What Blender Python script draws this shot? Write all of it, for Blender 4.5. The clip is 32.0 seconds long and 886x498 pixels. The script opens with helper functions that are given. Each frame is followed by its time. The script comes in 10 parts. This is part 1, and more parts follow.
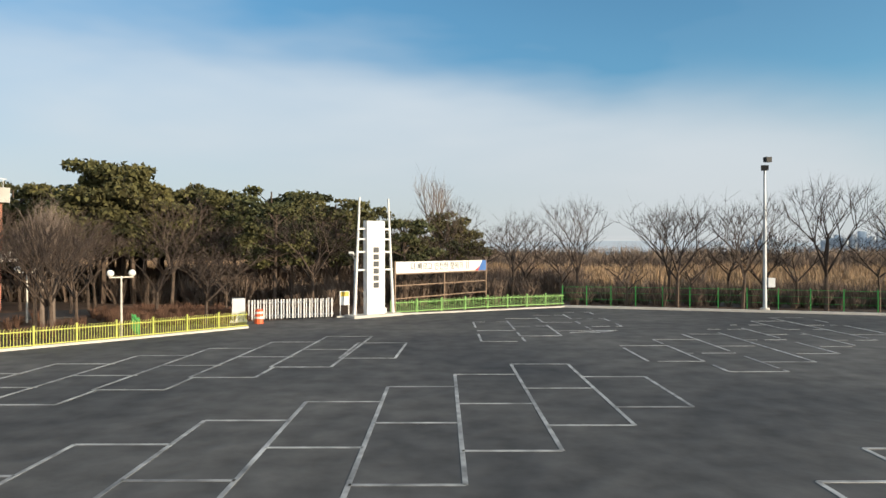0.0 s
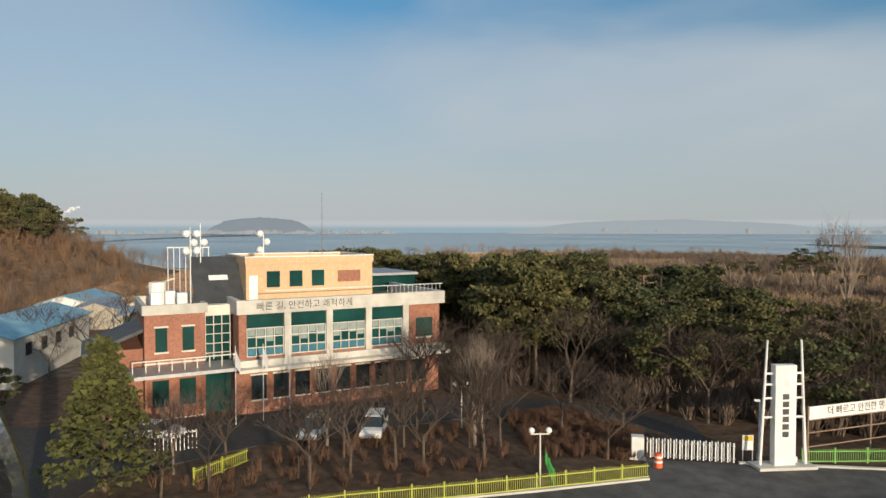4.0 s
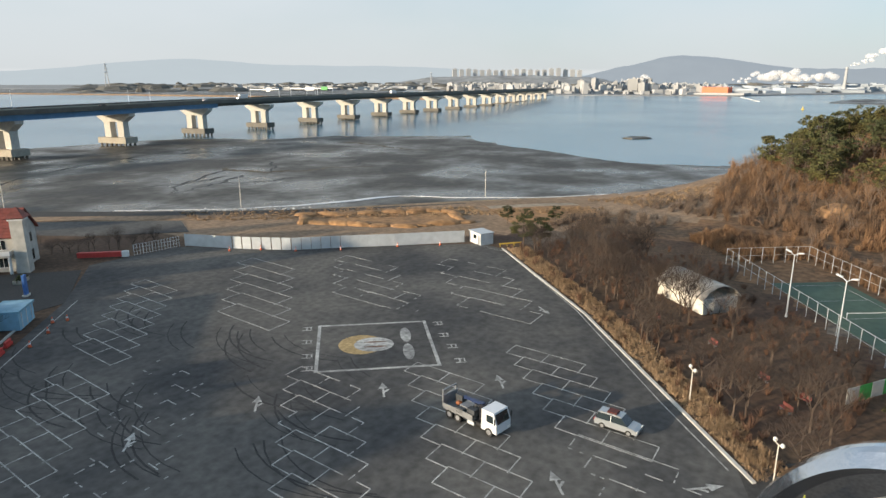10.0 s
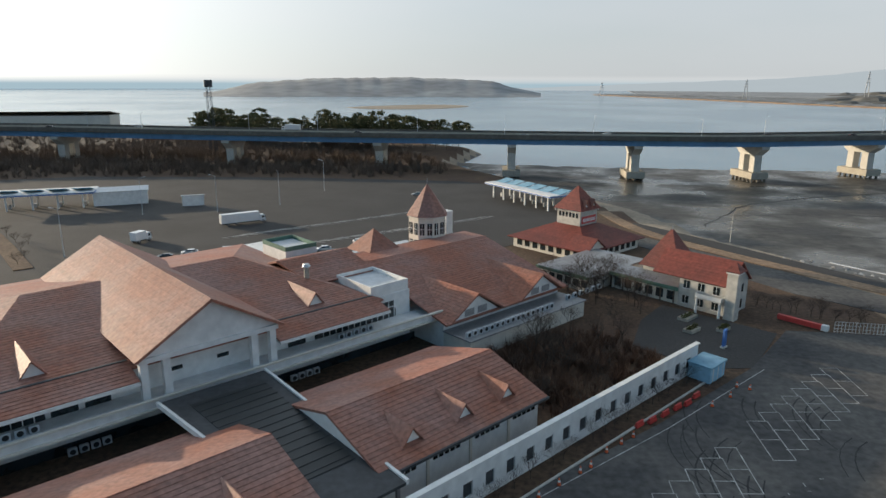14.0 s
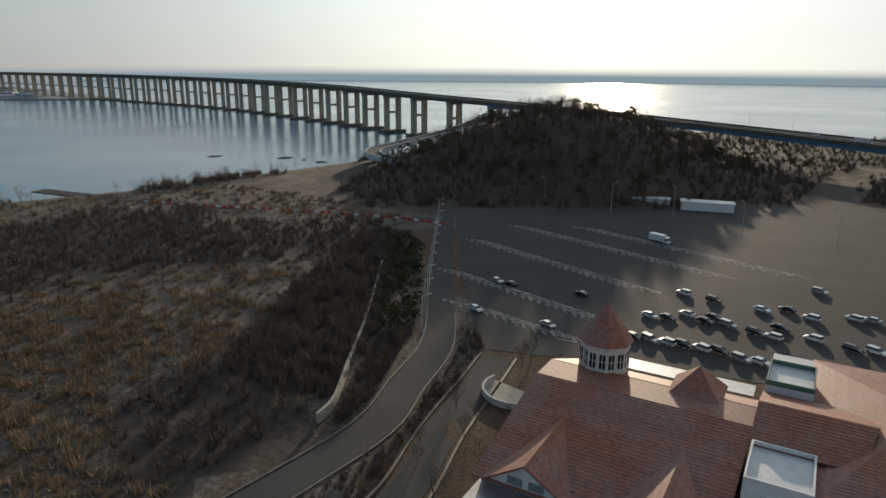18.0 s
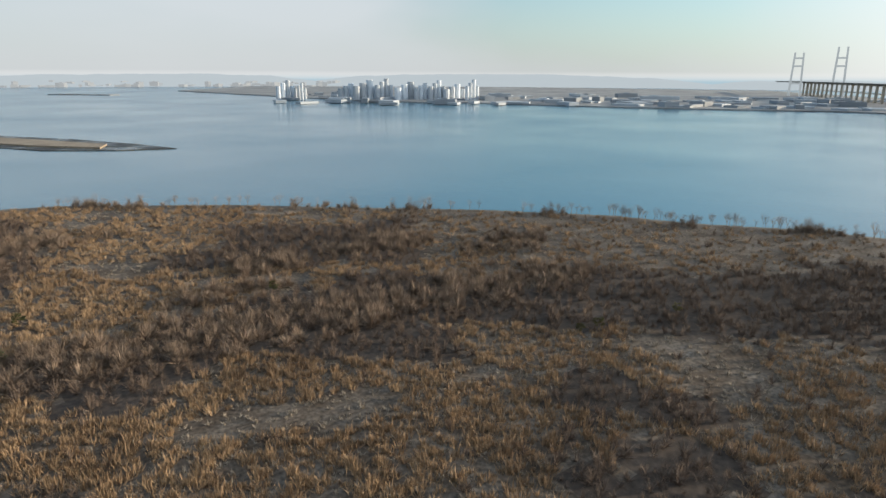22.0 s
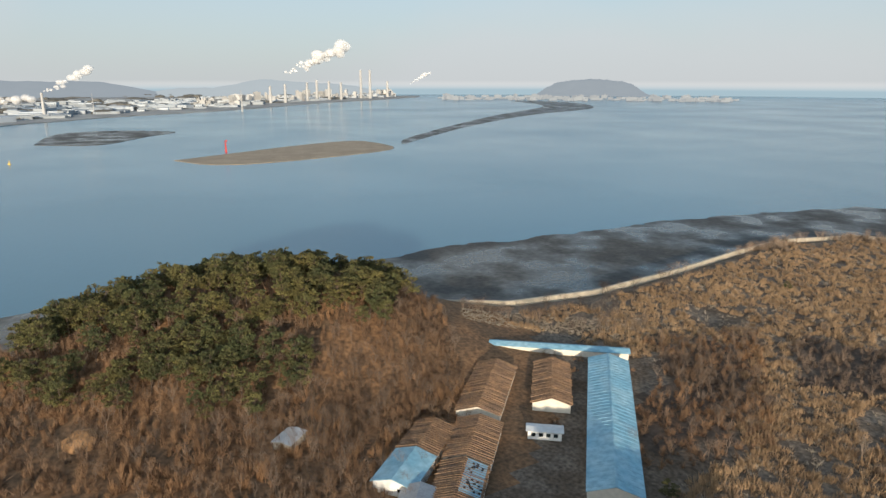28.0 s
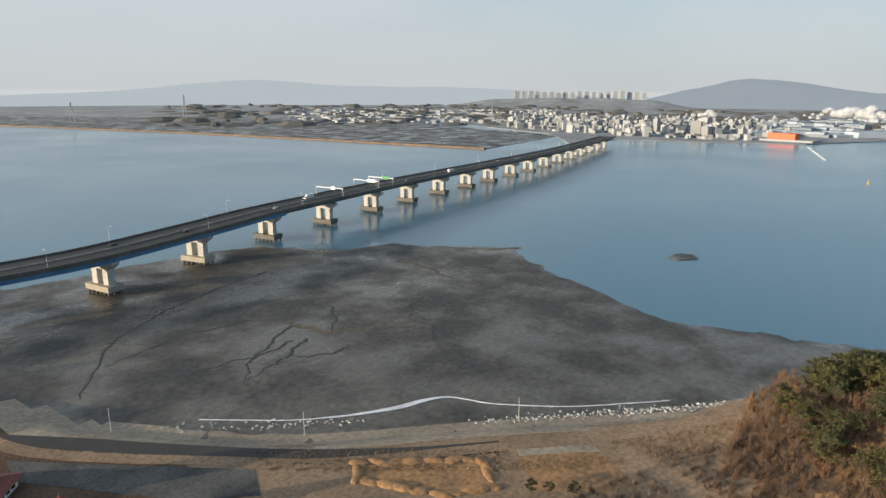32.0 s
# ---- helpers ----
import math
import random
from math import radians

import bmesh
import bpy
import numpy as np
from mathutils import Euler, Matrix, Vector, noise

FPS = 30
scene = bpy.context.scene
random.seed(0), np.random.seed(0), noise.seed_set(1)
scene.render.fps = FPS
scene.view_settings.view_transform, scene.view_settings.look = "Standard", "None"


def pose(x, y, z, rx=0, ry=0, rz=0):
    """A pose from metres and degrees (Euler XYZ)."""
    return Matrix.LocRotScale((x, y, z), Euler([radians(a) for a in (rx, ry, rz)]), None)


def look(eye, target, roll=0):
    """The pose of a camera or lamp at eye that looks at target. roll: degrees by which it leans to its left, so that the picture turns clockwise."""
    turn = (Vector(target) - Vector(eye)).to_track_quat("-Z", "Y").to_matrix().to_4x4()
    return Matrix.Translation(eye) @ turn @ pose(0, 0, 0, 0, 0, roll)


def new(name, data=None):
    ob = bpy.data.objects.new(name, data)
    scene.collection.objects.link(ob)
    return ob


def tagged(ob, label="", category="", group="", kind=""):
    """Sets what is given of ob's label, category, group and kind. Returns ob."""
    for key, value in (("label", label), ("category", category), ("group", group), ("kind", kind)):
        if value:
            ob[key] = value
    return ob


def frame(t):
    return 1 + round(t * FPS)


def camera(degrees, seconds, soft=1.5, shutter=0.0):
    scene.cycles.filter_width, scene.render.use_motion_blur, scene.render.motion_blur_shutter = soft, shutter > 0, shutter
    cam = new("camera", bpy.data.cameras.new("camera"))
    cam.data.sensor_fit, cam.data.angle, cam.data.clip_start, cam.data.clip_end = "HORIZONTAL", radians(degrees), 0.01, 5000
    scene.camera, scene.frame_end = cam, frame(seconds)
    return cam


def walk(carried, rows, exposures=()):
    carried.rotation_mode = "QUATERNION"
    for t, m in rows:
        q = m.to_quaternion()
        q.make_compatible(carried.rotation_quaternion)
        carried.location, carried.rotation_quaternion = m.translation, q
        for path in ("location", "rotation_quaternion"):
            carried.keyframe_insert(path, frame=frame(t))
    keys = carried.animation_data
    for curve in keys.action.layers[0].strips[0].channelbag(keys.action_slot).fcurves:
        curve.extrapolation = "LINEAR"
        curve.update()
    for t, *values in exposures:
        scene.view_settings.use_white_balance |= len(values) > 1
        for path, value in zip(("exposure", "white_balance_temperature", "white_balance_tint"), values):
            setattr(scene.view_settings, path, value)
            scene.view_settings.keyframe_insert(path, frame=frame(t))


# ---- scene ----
EXPOSURES = [(0, 0.35), (2, 0.1), (5, -0.1), (7, -0.02), (9, 0.4), (12, 0.52), (14.5, 0.1), (16, -0.32), (18, -0.5), (21, 0.22), (24, 0.5), (28, 0.28), (32, 0.25)]
# the drone's climb: seconds, x, y, z, turn to the left, tilt up, roll
cam = camera(68.45, 32.0)
PATH = [
    (0, 0.00, -0.00, 5.26, -0.02, 0.09, -0.07),
    (0.5, -0.03, 0.11, 6.68, 2.44, 0.28, -0.05),
    (1, -0.02, 0.20, 8.14, 5.38, 0.40, -0.04),
    (1.5, 0.03, 0.41, 9.56, 9.01, 0.58, 0.02),
    (2, 0.07, 0.57, 10.96, 13.21, 0.78, 0.09),
    (2.5, -0.03, 0.41, 12.51, 17.18, 0.85, 0.26),
    (4.5, -2.26, -2.27, 18.80, 37.37, -3.01, -0.06),
    (5, -2.47, -2.32, 20.21, 43.57, -4.41, -0.03),
    (5.5, -2.61, -2.07, 21.66, 50.88, -5.87, 0.01),
    (6, -2.70, -1.87, 23.14, 58.64, -7.34, 0.03),
    (6.5, -2.88, -1.79, 24.59, 66.43, -8.87, 0.10),
    (7, -2.94, -1.73, 26.06, 74.17, -10.54, 0.10),
    (7.5, -2.96, -1.68, 27.66, 82.08, -12.60, 0.08),
    (8, -3.10, -1.61, 29.16, 89.99, -14.61, 0.31),
    (8.5, -3.17, -1.51, 30.69, 98.32, -15.03, 0.15),
    (9, -3.31, -1.36, 32.10, 106.82, -14.96, 0.01),
    (9.5, -3.33, -1.23, 33.55, 114.70, -14.85, -0.12),
    (10, -3.26, -1.31, 35.07, 121.51, -14.76, -0.02),
    (10.5, -3.28, -1.52, 36.54, 128.17, -14.74, 0.00),
    (11, -3.33, -1.40, 37.90, 135.02, -14.62, 0.23),
    (11.5, -3.47, -1.36, 39.40, 142.39, -14.61, 0.21),
    (12, -3.48, -1.27, 40.96, 149.79, -14.54, 0.16),
    (12.5, -3.48, -1.20, 42.48, 157.14, -14.48, 0.20),
    (13, -3.41, -1.15, 43.92, 164.54, -14.41, 0.29),
    (13.5, -3.29, -1.07, 45.56, 172.15, -14.38, 0.30),
    (15.5, -2.72, -2.23, 53.98, 207.28, -14.55, 0.07),
    (16, -2.44, -2.37, 56.11, 216.63, -14.66, 0.12),
    (16.5, -2.15, -2.35, 58.23, 226.02, -14.75, 0.24),
    (17, -1.73, -2.30, 60.36, 235.16, -14.85, 0.27),
    (17.5, -1.13, -2.24, 62.42, 244.34, -14.95, 0.28),
    (18, -0.43, -2.23, 64.59, 253.48, -15.29, 0.42),
    (18.5, 0.10, -2.20, 66.61, 262.84, -15.38, 0.40),
    (19, 0.55, -1.99, 68.54, 271.49, -15.44, 0.24),
    (19.5, 0.84, -1.72, 70.25, 279.79, -15.39, 0.22),
    (20, 0.97, -1.40, 71.81, 288.06, -15.38, 0.13),
    (20.5, 1.02, -1.01, 73.34, 296.36, -15.30, 0.05),
    (21, 1.08, -0.63, 74.97, 304.65, -15.24, 0.09),
    (21.5, 1.04, -0.28, 76.68, 312.83, -15.15, 0.21),
    (22, 0.95, -0.00, 78.43, 320.94, -15.10, 0.24),
    (22.5, 0.94, 0.24, 80.29, 329.08, -15.05, 0.19),
    (23, 1.00, 0.46, 82.17, 337.08, -15.01, 0.16),
    (23.5, 1.07, 0.62, 84.06, 345.24, -14.94, 0.14),
    (24, 1.16, 0.78, 85.90, 353.23, -14.83, 0.14),
    (24.5, 1.23, 0.99, 87.69, 361.23, -14.79, 0.21),
    (25, 1.28, 1.39, 89.45, 369.33, -14.76, 0.17),
    (25.5, 1.22, 2.00, 91.14, 377.63, -14.73, 0.35),
    (27.5, 0.72, 4.47, 97.45, 411.31, -14.65, 0.13),
    (28, 0.49, 4.84, 99.13, 419.80, -14.58, 0.10),
    (28.5, 0.22, 5.06, 100.83, 428.17, -14.52, 0.12),
    (29, -0.01, 5.26, 102.55, 436.40, -14.47, 0.16),
    (29.5, -0.21, 5.51, 104.20, 444.79, -14.39, 0.09),
    (30, -0.36, 5.90, 105.73, 453.15, -14.30, 0.12),
    (30.5, -0.43, 6.25, 107.23, 461.55, -14.20, 0.16),
    (31, -0.47, 6.53, 108.69, 469.91, -14.09, 0.22),
    (31.5, -0.56, 6.78, 110.13, 478.36, -14.00, 0.26),
    (32, -0.71, 7.02, 111.58, 486.82, -13.94, 0.28),
]


def drone(x, y, z, yaw, pitch, roll):
    return pose(x, y, z, 0, 0, yaw) @ pose(0, 0, 0, 90 + pitch) @ pose(0, 0, 0, 0, 0, roll)


walk(cam, [(t, drone(*r)) for t, *r in PATH], EXPOSURES)

# ---- light: a low winter sun in the south-east, thin veil of cloud ----
SUN_YAW, SUN_EL = 239.5, 9.5
sun_dir = Vector((-math.sin(radians(SUN_YAW)) * math.cos(radians(SUN_EL)), math.cos(radians(SUN_YAW)) * math.cos(radians(SUN_EL)), math.sin(radians(SUN_EL))))
sun = new("sun", bpy.data.lights.new("sun", "SUN"))
sun.data.energy, sun.data.angle, sun.data.color = 5.0, radians(0.8), (1.0, 0.82, 0.60)
sun.matrix_world = look((0, 0, 400), Vector((0, 0, 400)) - sun_dir * 10)

world = bpy.data.worlds.new("sky")
scene.world = world
world.use_nodes = True
wn, wl = world.node_tree.nodes, world.node_tree.links
wn.clear()
w_out, w_bg = wn.new("ShaderNodeOutputWorld"), wn.new("ShaderNodeBackground")
w_sky = wn.new("ShaderNodeTexSky")
w_sky.sky_type, w_sky.sun_disc = "NISHITA", False
w_sky.sun_elevation, w_sky.sun_rotation = radians(SUN_EL + 6), math.atan2(sun_dir.x, sun_dir.y)
w_sky.air_density, w_sky.dust_density, w_sky.ozone_density = 1.0, 1.0, 2.0
w_tc, w_map, w_noise, w_ramp = wn.new("ShaderNodeTexCoord"), wn.new("ShaderNodeMapping"), wn.new("ShaderNodeTexNoise"), wn.new("ShaderNodeValToRGB")
w_map.inputs["Rotation"].default_value = (0.0, 0.15, 0.6)
w_map.inputs["Scale"].default_value = (0.7, 1.5, 3.0)
w_noise.inputs["Scale"].default_value, w_noise.inputs["Detail"].default_value, w_noise.inputs["Roughness"].default_value = 1.0, 5, 0.48
w_ramp.color_ramp.elements[0].position, w_ramp.color_ramp.elements[1].position = 0.42, 0.58
w_mix, w_sep, w_haze, w_mix2 = wn.new("ShaderNodeMix"), wn.new("ShaderNodeSeparateXYZ"), wn.new("ShaderNodeMapRange"), wn.new("ShaderNodeMix")
w_mix.data_type = w_mix2.data_type = "RGBA"
w_scale = wn.new("ShaderNodeMath")
w_scale.operation, w_scale.inputs[1].default_value = "MULTIPLY_ADD", 0.35
w_scale.inputs[2].default_value = 0.52
wl.new(w_tc.outputs["Generated"], w_map.inputs["Vector"])
wl.new(w_map.outputs["Vector"], w_noise.inputs["Vector"])
wl.new(w_noise.outputs["Fac"], w_ramp.inputs["Fac"])
wl.new(w_ramp.outputs["Color"], w_scale.inputs[0])
# clear blue gap in the veil, high in the north: above a slanting edge, fading sideways
w_pl, w_side, w_gap, w_gap2, w_inv, w_veil, w_wob, w_sum = wn.new("ShaderNodeVectorMath"), wn.new("ShaderNodeVectorMath"), wn.new("ShaderNodeMapRange"), wn.new("ShaderNodeMapRange"), wn.new("ShaderNodeMath"), wn.new("ShaderNodeMath"), wn.new("ShaderNodeMath"), wn.new("ShaderNodeMath")
w_pl.operation = w_side.operation = "DOT_PRODUCT"
w_pl.inputs[1].default_value, w_side.inputs[1].default_value = (0.198, -0.215, 0.956), (0.237, 0.865, 0.443)
w_wob.operation, w_wob.inputs[1].default_value, w_wob.inputs[2].default_value = "MULTIPLY_ADD", -0.30, 0.165
w_sum.operation = w_veil.operation = "ADD"
w_inv.operation = "MULTIPLY"
w_gap.interpolation_type = w_gap2.interpolation_type = "SMOOTHSTEP"
w_gap.inputs["From Min"].default_value, w_gap.inputs["From Max"].default_value = -0.02, 0.13
w_gap2.inputs["From Min"].default_value, w_gap2.inputs["From Max"].default_value = 0.35, 0.75
wl.new(w_tc.outputs["Generated"], w_pl.inputs[0])
wl.new(w_tc.outputs["Generated"], w_side.inputs[0])
wl.new(w_noise.outputs["Fac"], w_wob.inputs[0])
wl.new(w_pl.outputs["Value"], w_sum.inputs[0])
wl.new(w_wob.outputs[0], w_sum.inputs[1])
wl.new(w_sum.outputs[0], w_gap.inputs["Value"])
wl.new(w_side.outputs["Value"], w_gap2.inputs["Value"])
wl.new(w_gap.outputs["Result"], w_inv.inputs[0])
wl.new(w_gap2.outputs["Result"], w_inv.inputs[1])
w_veil.operation = "MULTIPLY_ADD"
w_veil.use_clamp = True
w_veil.inputs[1].default_value = -0.85
wl.new(w_inv.outputs[0], w_veil.inputs[0])
wl.new(w_scale.outputs[0], w_veil.inputs[2])
wl.new(w_veil.outputs[0], w_mix.inputs["Factor"])
w_clear = wn.new("ShaderNodeMix")
w_clear.data_type, w_clear.blend_type = "RGBA", "MULTIPLY"
w_clear.inputs["Factor"].default_value, w_clear.inputs["B"].default_value = 1.0, (0.80, 1.30, 1.50, 1)
w_lift = wn.new("ShaderNodeMix")
w_lift.data_type, w_lift.blend_type = "RGBA", "MULTIPLY"
w_lift.inputs["B"].default_value = (1.38, 1.34, 1.24, 1)
wl.new(w_inv.outputs[0], w_lift.inputs["Factor"])
wl.new(w_clear.outputs["Result"], w_lift.inputs["A"])
wl.new(w_sky.outputs["Color"], w_clear.inputs["A"])
wl.new(w_lift.outputs["Result"], w_mix.inputs["A"])
w_mix.inputs["B"].default_value = (7.6, 8.4, 9.0, 1)
# pale haze along the horizon
wl.new(w_tc.outputs["Generated"], w_sep.inputs[0])
wl.new(w_sep.outputs["Z"], w_haze.inputs["Value"])
w_haze.inputs["From Min"].default_value, w_haze.inputs["From Max"].default_value = -0.02, 0.24
w_haze.inputs["To Min"].default_value, w_haze.inputs["To Max"].default_value = 0.85, 0.0
wl.new(w_haze.outputs["Result"], w_mix2.inputs["Factor"])
wl.new(w_mix.outputs["Result"], w_mix2.inputs["A"])
w_mix2.inputs["B"].default_value = (6.8, 7.0, 7.1, 1)
# bright veil round the sun
w_dot, w_clamp, w_pow, w_glow = wn.new("ShaderNodeVectorMath"), wn.new("ShaderNodeMath"), wn.new("ShaderNodeMath"), wn.new("ShaderNodeMix")
w_dot.operation, w_clamp.operation, w_pow.operation = "DOT_PRODUCT", "MAXIMUM", "POWER"
w_dot.inputs[1].default_value = tuple(sun_dir)
w_clamp.inputs[1].default_value, w_pow.inputs[1].default_value = 0.0, 4.5
w_glow.data_type, w_glow.blend_type = "RGBA", "ADD"
wl.new(w_tc.outputs["Generated"], w_dot.inputs[0])
wl.new(w_dot.outputs["Value"], w_clamp.inputs[0])
wl.new(w_clamp.outputs[0], w_pow.inputs[0])
wl.new(w_pow.outputs[0], w_glow.inputs["Factor"])
wl.new(w_mix2.outputs["Result"], w_glow.inputs["A"])
w_glow.inputs["B"].default_value = (13.0, 12.4, 11.2, 1)
wl.new(w_glow.outputs["Result"], w_bg.inputs["Color"])
w_bg.inputs["Strength"].default_value = 0.072
wl.new(w_bg.outputs[0], w_out.inputs[0])

# ---- materials ----
MATS = {}


def mat(name, col, rough=0.8, metal=0.0, var=0.25, scale=1.0, bump=0.2, big=0.06, col2=None, wave=None, island=0.0, spec=0.4, each=0.0, wet=None):
    """Two scales of colour noise and a bump, in metres. col2: the colour the large patches go to. each: spread from piece to piece."""
    m = bpy.data.materials.new(name)
    m.use_nodes = True
    n, l = m.node_tree.nodes, m.node_tree.links
    b = n["Principled BSDF"]
    b.inputs["Roughness"].default_value, b.inputs["Metallic"].default_value = rough, metal
    b.inputs["Specular IOR Level"].default_value = spec
    geo = n.new("ShaderNodeNewGeometry")
    fine, large = n.new("ShaderNodeTexNoise"), n.new("ShaderNodeTexNoise")
    fine.inputs["Scale"].default_value, fine.inputs["Detail"].default_value = scale, 5
    large.inputs["Scale"].default_value, large.inputs["Detail"].default_value, large.inputs["Roughness"].default_value = big, 5, 0.6
    for t in (fine, large):
        l.new(geo.outputs["Position"], t.inputs["Vector"])
    mix = n.new("ShaderNodeMix")
    mix.data_type = "RGBA"
    c2 = col2 or tuple(c * (1 - var) for c in col)
    mix.inputs["A"].default_value, mix.inputs["B"].default_value = (*col, 1), (*c2, 1)
    ramp = n.new("ShaderNodeValToRGB")
    ramp.color_ramp.elements[0].position, ramp.color_ramp.elements[1].position = 0.38, 0.64
    l.new(large.outputs["Fac"], ramp.inputs["Fac"])
    l.new(ramp.outputs["Color"], mix.inputs["Factor"])
    if wet is not None:
        wr = n.new("ShaderNodeMapRange")
        wr.inputs["From Min"].default_value, wr.inputs["From Max"].default_value = 0.42, 0.60
        wr.inputs["To Min"].default_value, wr.inputs["To Max"].default_value = wet, rough
        l.new(large.outputs["Fac"], wr.inputs["Value"])
        l.new(wr.outputs["Result"], b.inputs["Roughness"])
    hsv = n.new("ShaderNodeHueSaturation")
    l.new(mix.outputs["Result"], hsv.inputs["Color"])
    rng = n.new("ShaderNodeMapRange")
    rng.inputs["From Min"].default_value, rng.inputs["From Max"].default_value = 0.3, 0.7
    rng.inputs["To Min"].default_value, rng.inputs["To Max"].default_value = 1 - var, 1 + var
    l.new(fine.outputs["Fac"], rng.inputs["Value"])
    last = rng.outputs["Result"]
    if island or each:
        src = geo.outputs["Random Per Island"]
        if each:
            src = n.new("ShaderNodeObjectInfo").outputs["Random"]
        k = island or each
        r2, mul = n.new("ShaderNodeMapRange"), n.new("ShaderNodeMath")
        r2.inputs["To Min"].default_value, r2.inputs["To Max"].default_value = 1 - k, 1 + k
        mul.operation = "MULTIPLY"
        l.new(src, r2.inputs["Value"])
        l.new(last, mul.inputs[0])
        l.new(r2.outputs["Result"], mul.inputs[1])
        last = mul.outputs[0]
    l.new(last, hsv.inputs["Value"])
    l.new(hsv.outputs["Color"], b.inputs["Base Color"])
    if bump:
        bp = n.new("ShaderNodeBump")
        bp.inputs["Strength"].default_value, bp.inputs["Distance"].default_value = bump, 0.15 / max(scale, 0.2)
        l.new(fine.outputs["Fac"], bp.inputs["Height"])
        l.new(bp.outputs["Normal"], b.inputs["Normal"])
    MATS[name] = m
    return m


ASPHALT = mat("asphalt", (0.122, 0.116, 0.107), 0.85, var=0.26, scale=0.9, big=0.05, col2=(0.052, 0.053, 0.055), bump=0.25, spec=0.2)
ROAD = mat("road_asphalt", (0.066, 0.063, 0.060), 0.85, var=0.2, scale=2.5, big=0.05, bump=0.25, spec=0.2)
CONCRETE = mat("concrete", (0.42, 0.38, 0.31), 0.85, var=0.15, scale=1.2, big=0.15)
PALE_CONCRETE = mat("pale_concrete", (0.55, 0.53, 0.48), 0.85, var=0.12, scale=0.8, big=0.05)
# dark concrete: wet footings and piles, also viaduct parapets, plain girders, road kerbs
DARK_CONCRETE = mat("dark_concrete", (0.13, 0.12, 0.10), 0.6, var=0.25, scale=0.6, big=0.1)
PAINT = mat("road_paint", (0.44, 0.44, 0.42), 0.7, var=0.45, scale=1.6, big=0.25, col2=(0.20, 0.20, 0.195), bump=0)
WHITE = mat("white_paint", (0.74, 0.74, 0.72), 0.6, var=0.10, scale=0.7, big=0.08, bump=0.05)
CREAM = mat("cream_render", (0.66, 0.62, 0.54), 0.8, var=0.10, scale=0.8, big=0.1, bump=0.1)
TILE = mat("terracotta_tile", (0.29, 0.105, 0.062), 0.6, var=0.26, scale=1.5, big=0.09, col2=(0.29, 0.155, 0.125), bump=0.1, each=0.10)
BRICK = mat("red_brick", (0.33, 0.15, 0.10), 0.85, var=0.2, scale=4, big=0.3)
PEACH = mat("peach_stone", (0.62, 0.42, 0.25), 0.8, var=0.10, scale=3, big=0.2)
GLASS = mat("green_glass", (0.012, 0.06, 0.055), 0.08, var=0.3, scale=0.3, big=0.2, bump=0, spec=0.8)
DARK_GLASS = mat("dark_glass", (0.02, 0.03, 0.035), 0.08, var=0.3, scale=0.3, big=0.2, bump=0, spec=0.8)
STEEL = mat("mirror_steel", (0.62, 0.63, 0.65), 0.14, 1.0, var=0.05, scale=0.5, big=0.2, bump=0.35)
GREY_METAL = mat("grey_metal", (0.35, 0.36, 0.37), 0.45, 0.6, var=0.15, scale=2, big=0.3)
SILVER = mat("silver_cladding", (0.55, 0.58, 0.60), 0.5, 0.2, var=0.1, scale=0.7, big=0.1)
DARK_ROOF = mat("dark_roof", (0.055, 0.06, 0.065), 0.6, var=0.25, scale=1, big=0.1)
BLUE_SHEET = mat("blue_sheet", (0.17, 0.36, 0.48), 0.6, var=0.16, scale=0.6, big=0.15, col2=(0.26, 0.43, 0.52))
BLUE_STEEL = mat("blue_girder", (0.10, 0.24, 0.42), 0.55, var=0.15, scale=0.4, big=0.05)
YELLOW_GREEN = mat("lime_paint", (0.42, 0.44, 0.07), 0.5, var=0.12, scale=2, big=0.3, bump=0)
DULL_GREEN = mat("dull_green_paint", (0.11, 0.20, 0.15), 0.7, var=0.15, scale=1, big=0.2, bump=0)
GREEN_PAINT = mat("green_paint", (0.06, 0.35, 0.08), 0.5, var=0.12, scale=2, big=0.3, bump=0)
ORANGE = mat("orange_plastic", (0.75, 0.13, 0.04), 0.5, var=0.1, scale=2, bump=0)
RED = mat("red_paint", (0.55, 0.06, 0.05), 0.5, var=0.1, scale=2, bump=0)
BLUE = mat("blue_paint", (0.06, 0.16, 0.42), 0.5, var=0.1, scale=2, bump=0)
YELLOW = mat("yellow_paint", (0.68, 0.47, 0.05), 0.5, var=0.1, scale=2, bump=0)
BLACK = mat("black_rubber", (0.02, 0.02, 0.02), 0.7, var=0.1, scale=2, bump=0)
BARK = mat("bark", (0.11, 0.08, 0.06), 0.95, var=0.3, scale=5, big=0.5)
PALE_BARK = mat("pale_bark", (0.19, 0.15, 0.12), 0.9, var=0.2, scale=5, big=0.5)
TREE_TWIG = mat("tree_twigs", (0.075, 0.055, 0.043), 0.95, var=0.2, scale=0.4, big=0.05, bump=0)
TWIG = mat("twigs", (0.16, 0.118, 0.09), 0.95, var=0.2, scale=0.4, big=0.05, island=0.25, bump=0)
COPSE = mat("copse_twigs", (0.27, 0.20, 0.145), 0.95, var=0.25, scale=0.4, big=0.05, col2=(0.17, 0.13, 0.10), island=0.35, bump=0)
SHRUB = mat("shrub_twigs", (0.13, 0.086, 0.058), 0.95, var=0.2, scale=0.3, big=0.03, col2=(0.25, 0.14, 0.07), island=0.3, bump=0)
RED_SHRUB = mat("hedge_twigs", (0.135, 0.074, 0.047), 0.95, var=0.2, scale=0.3, big=0.1, island=0.3, bump=0)
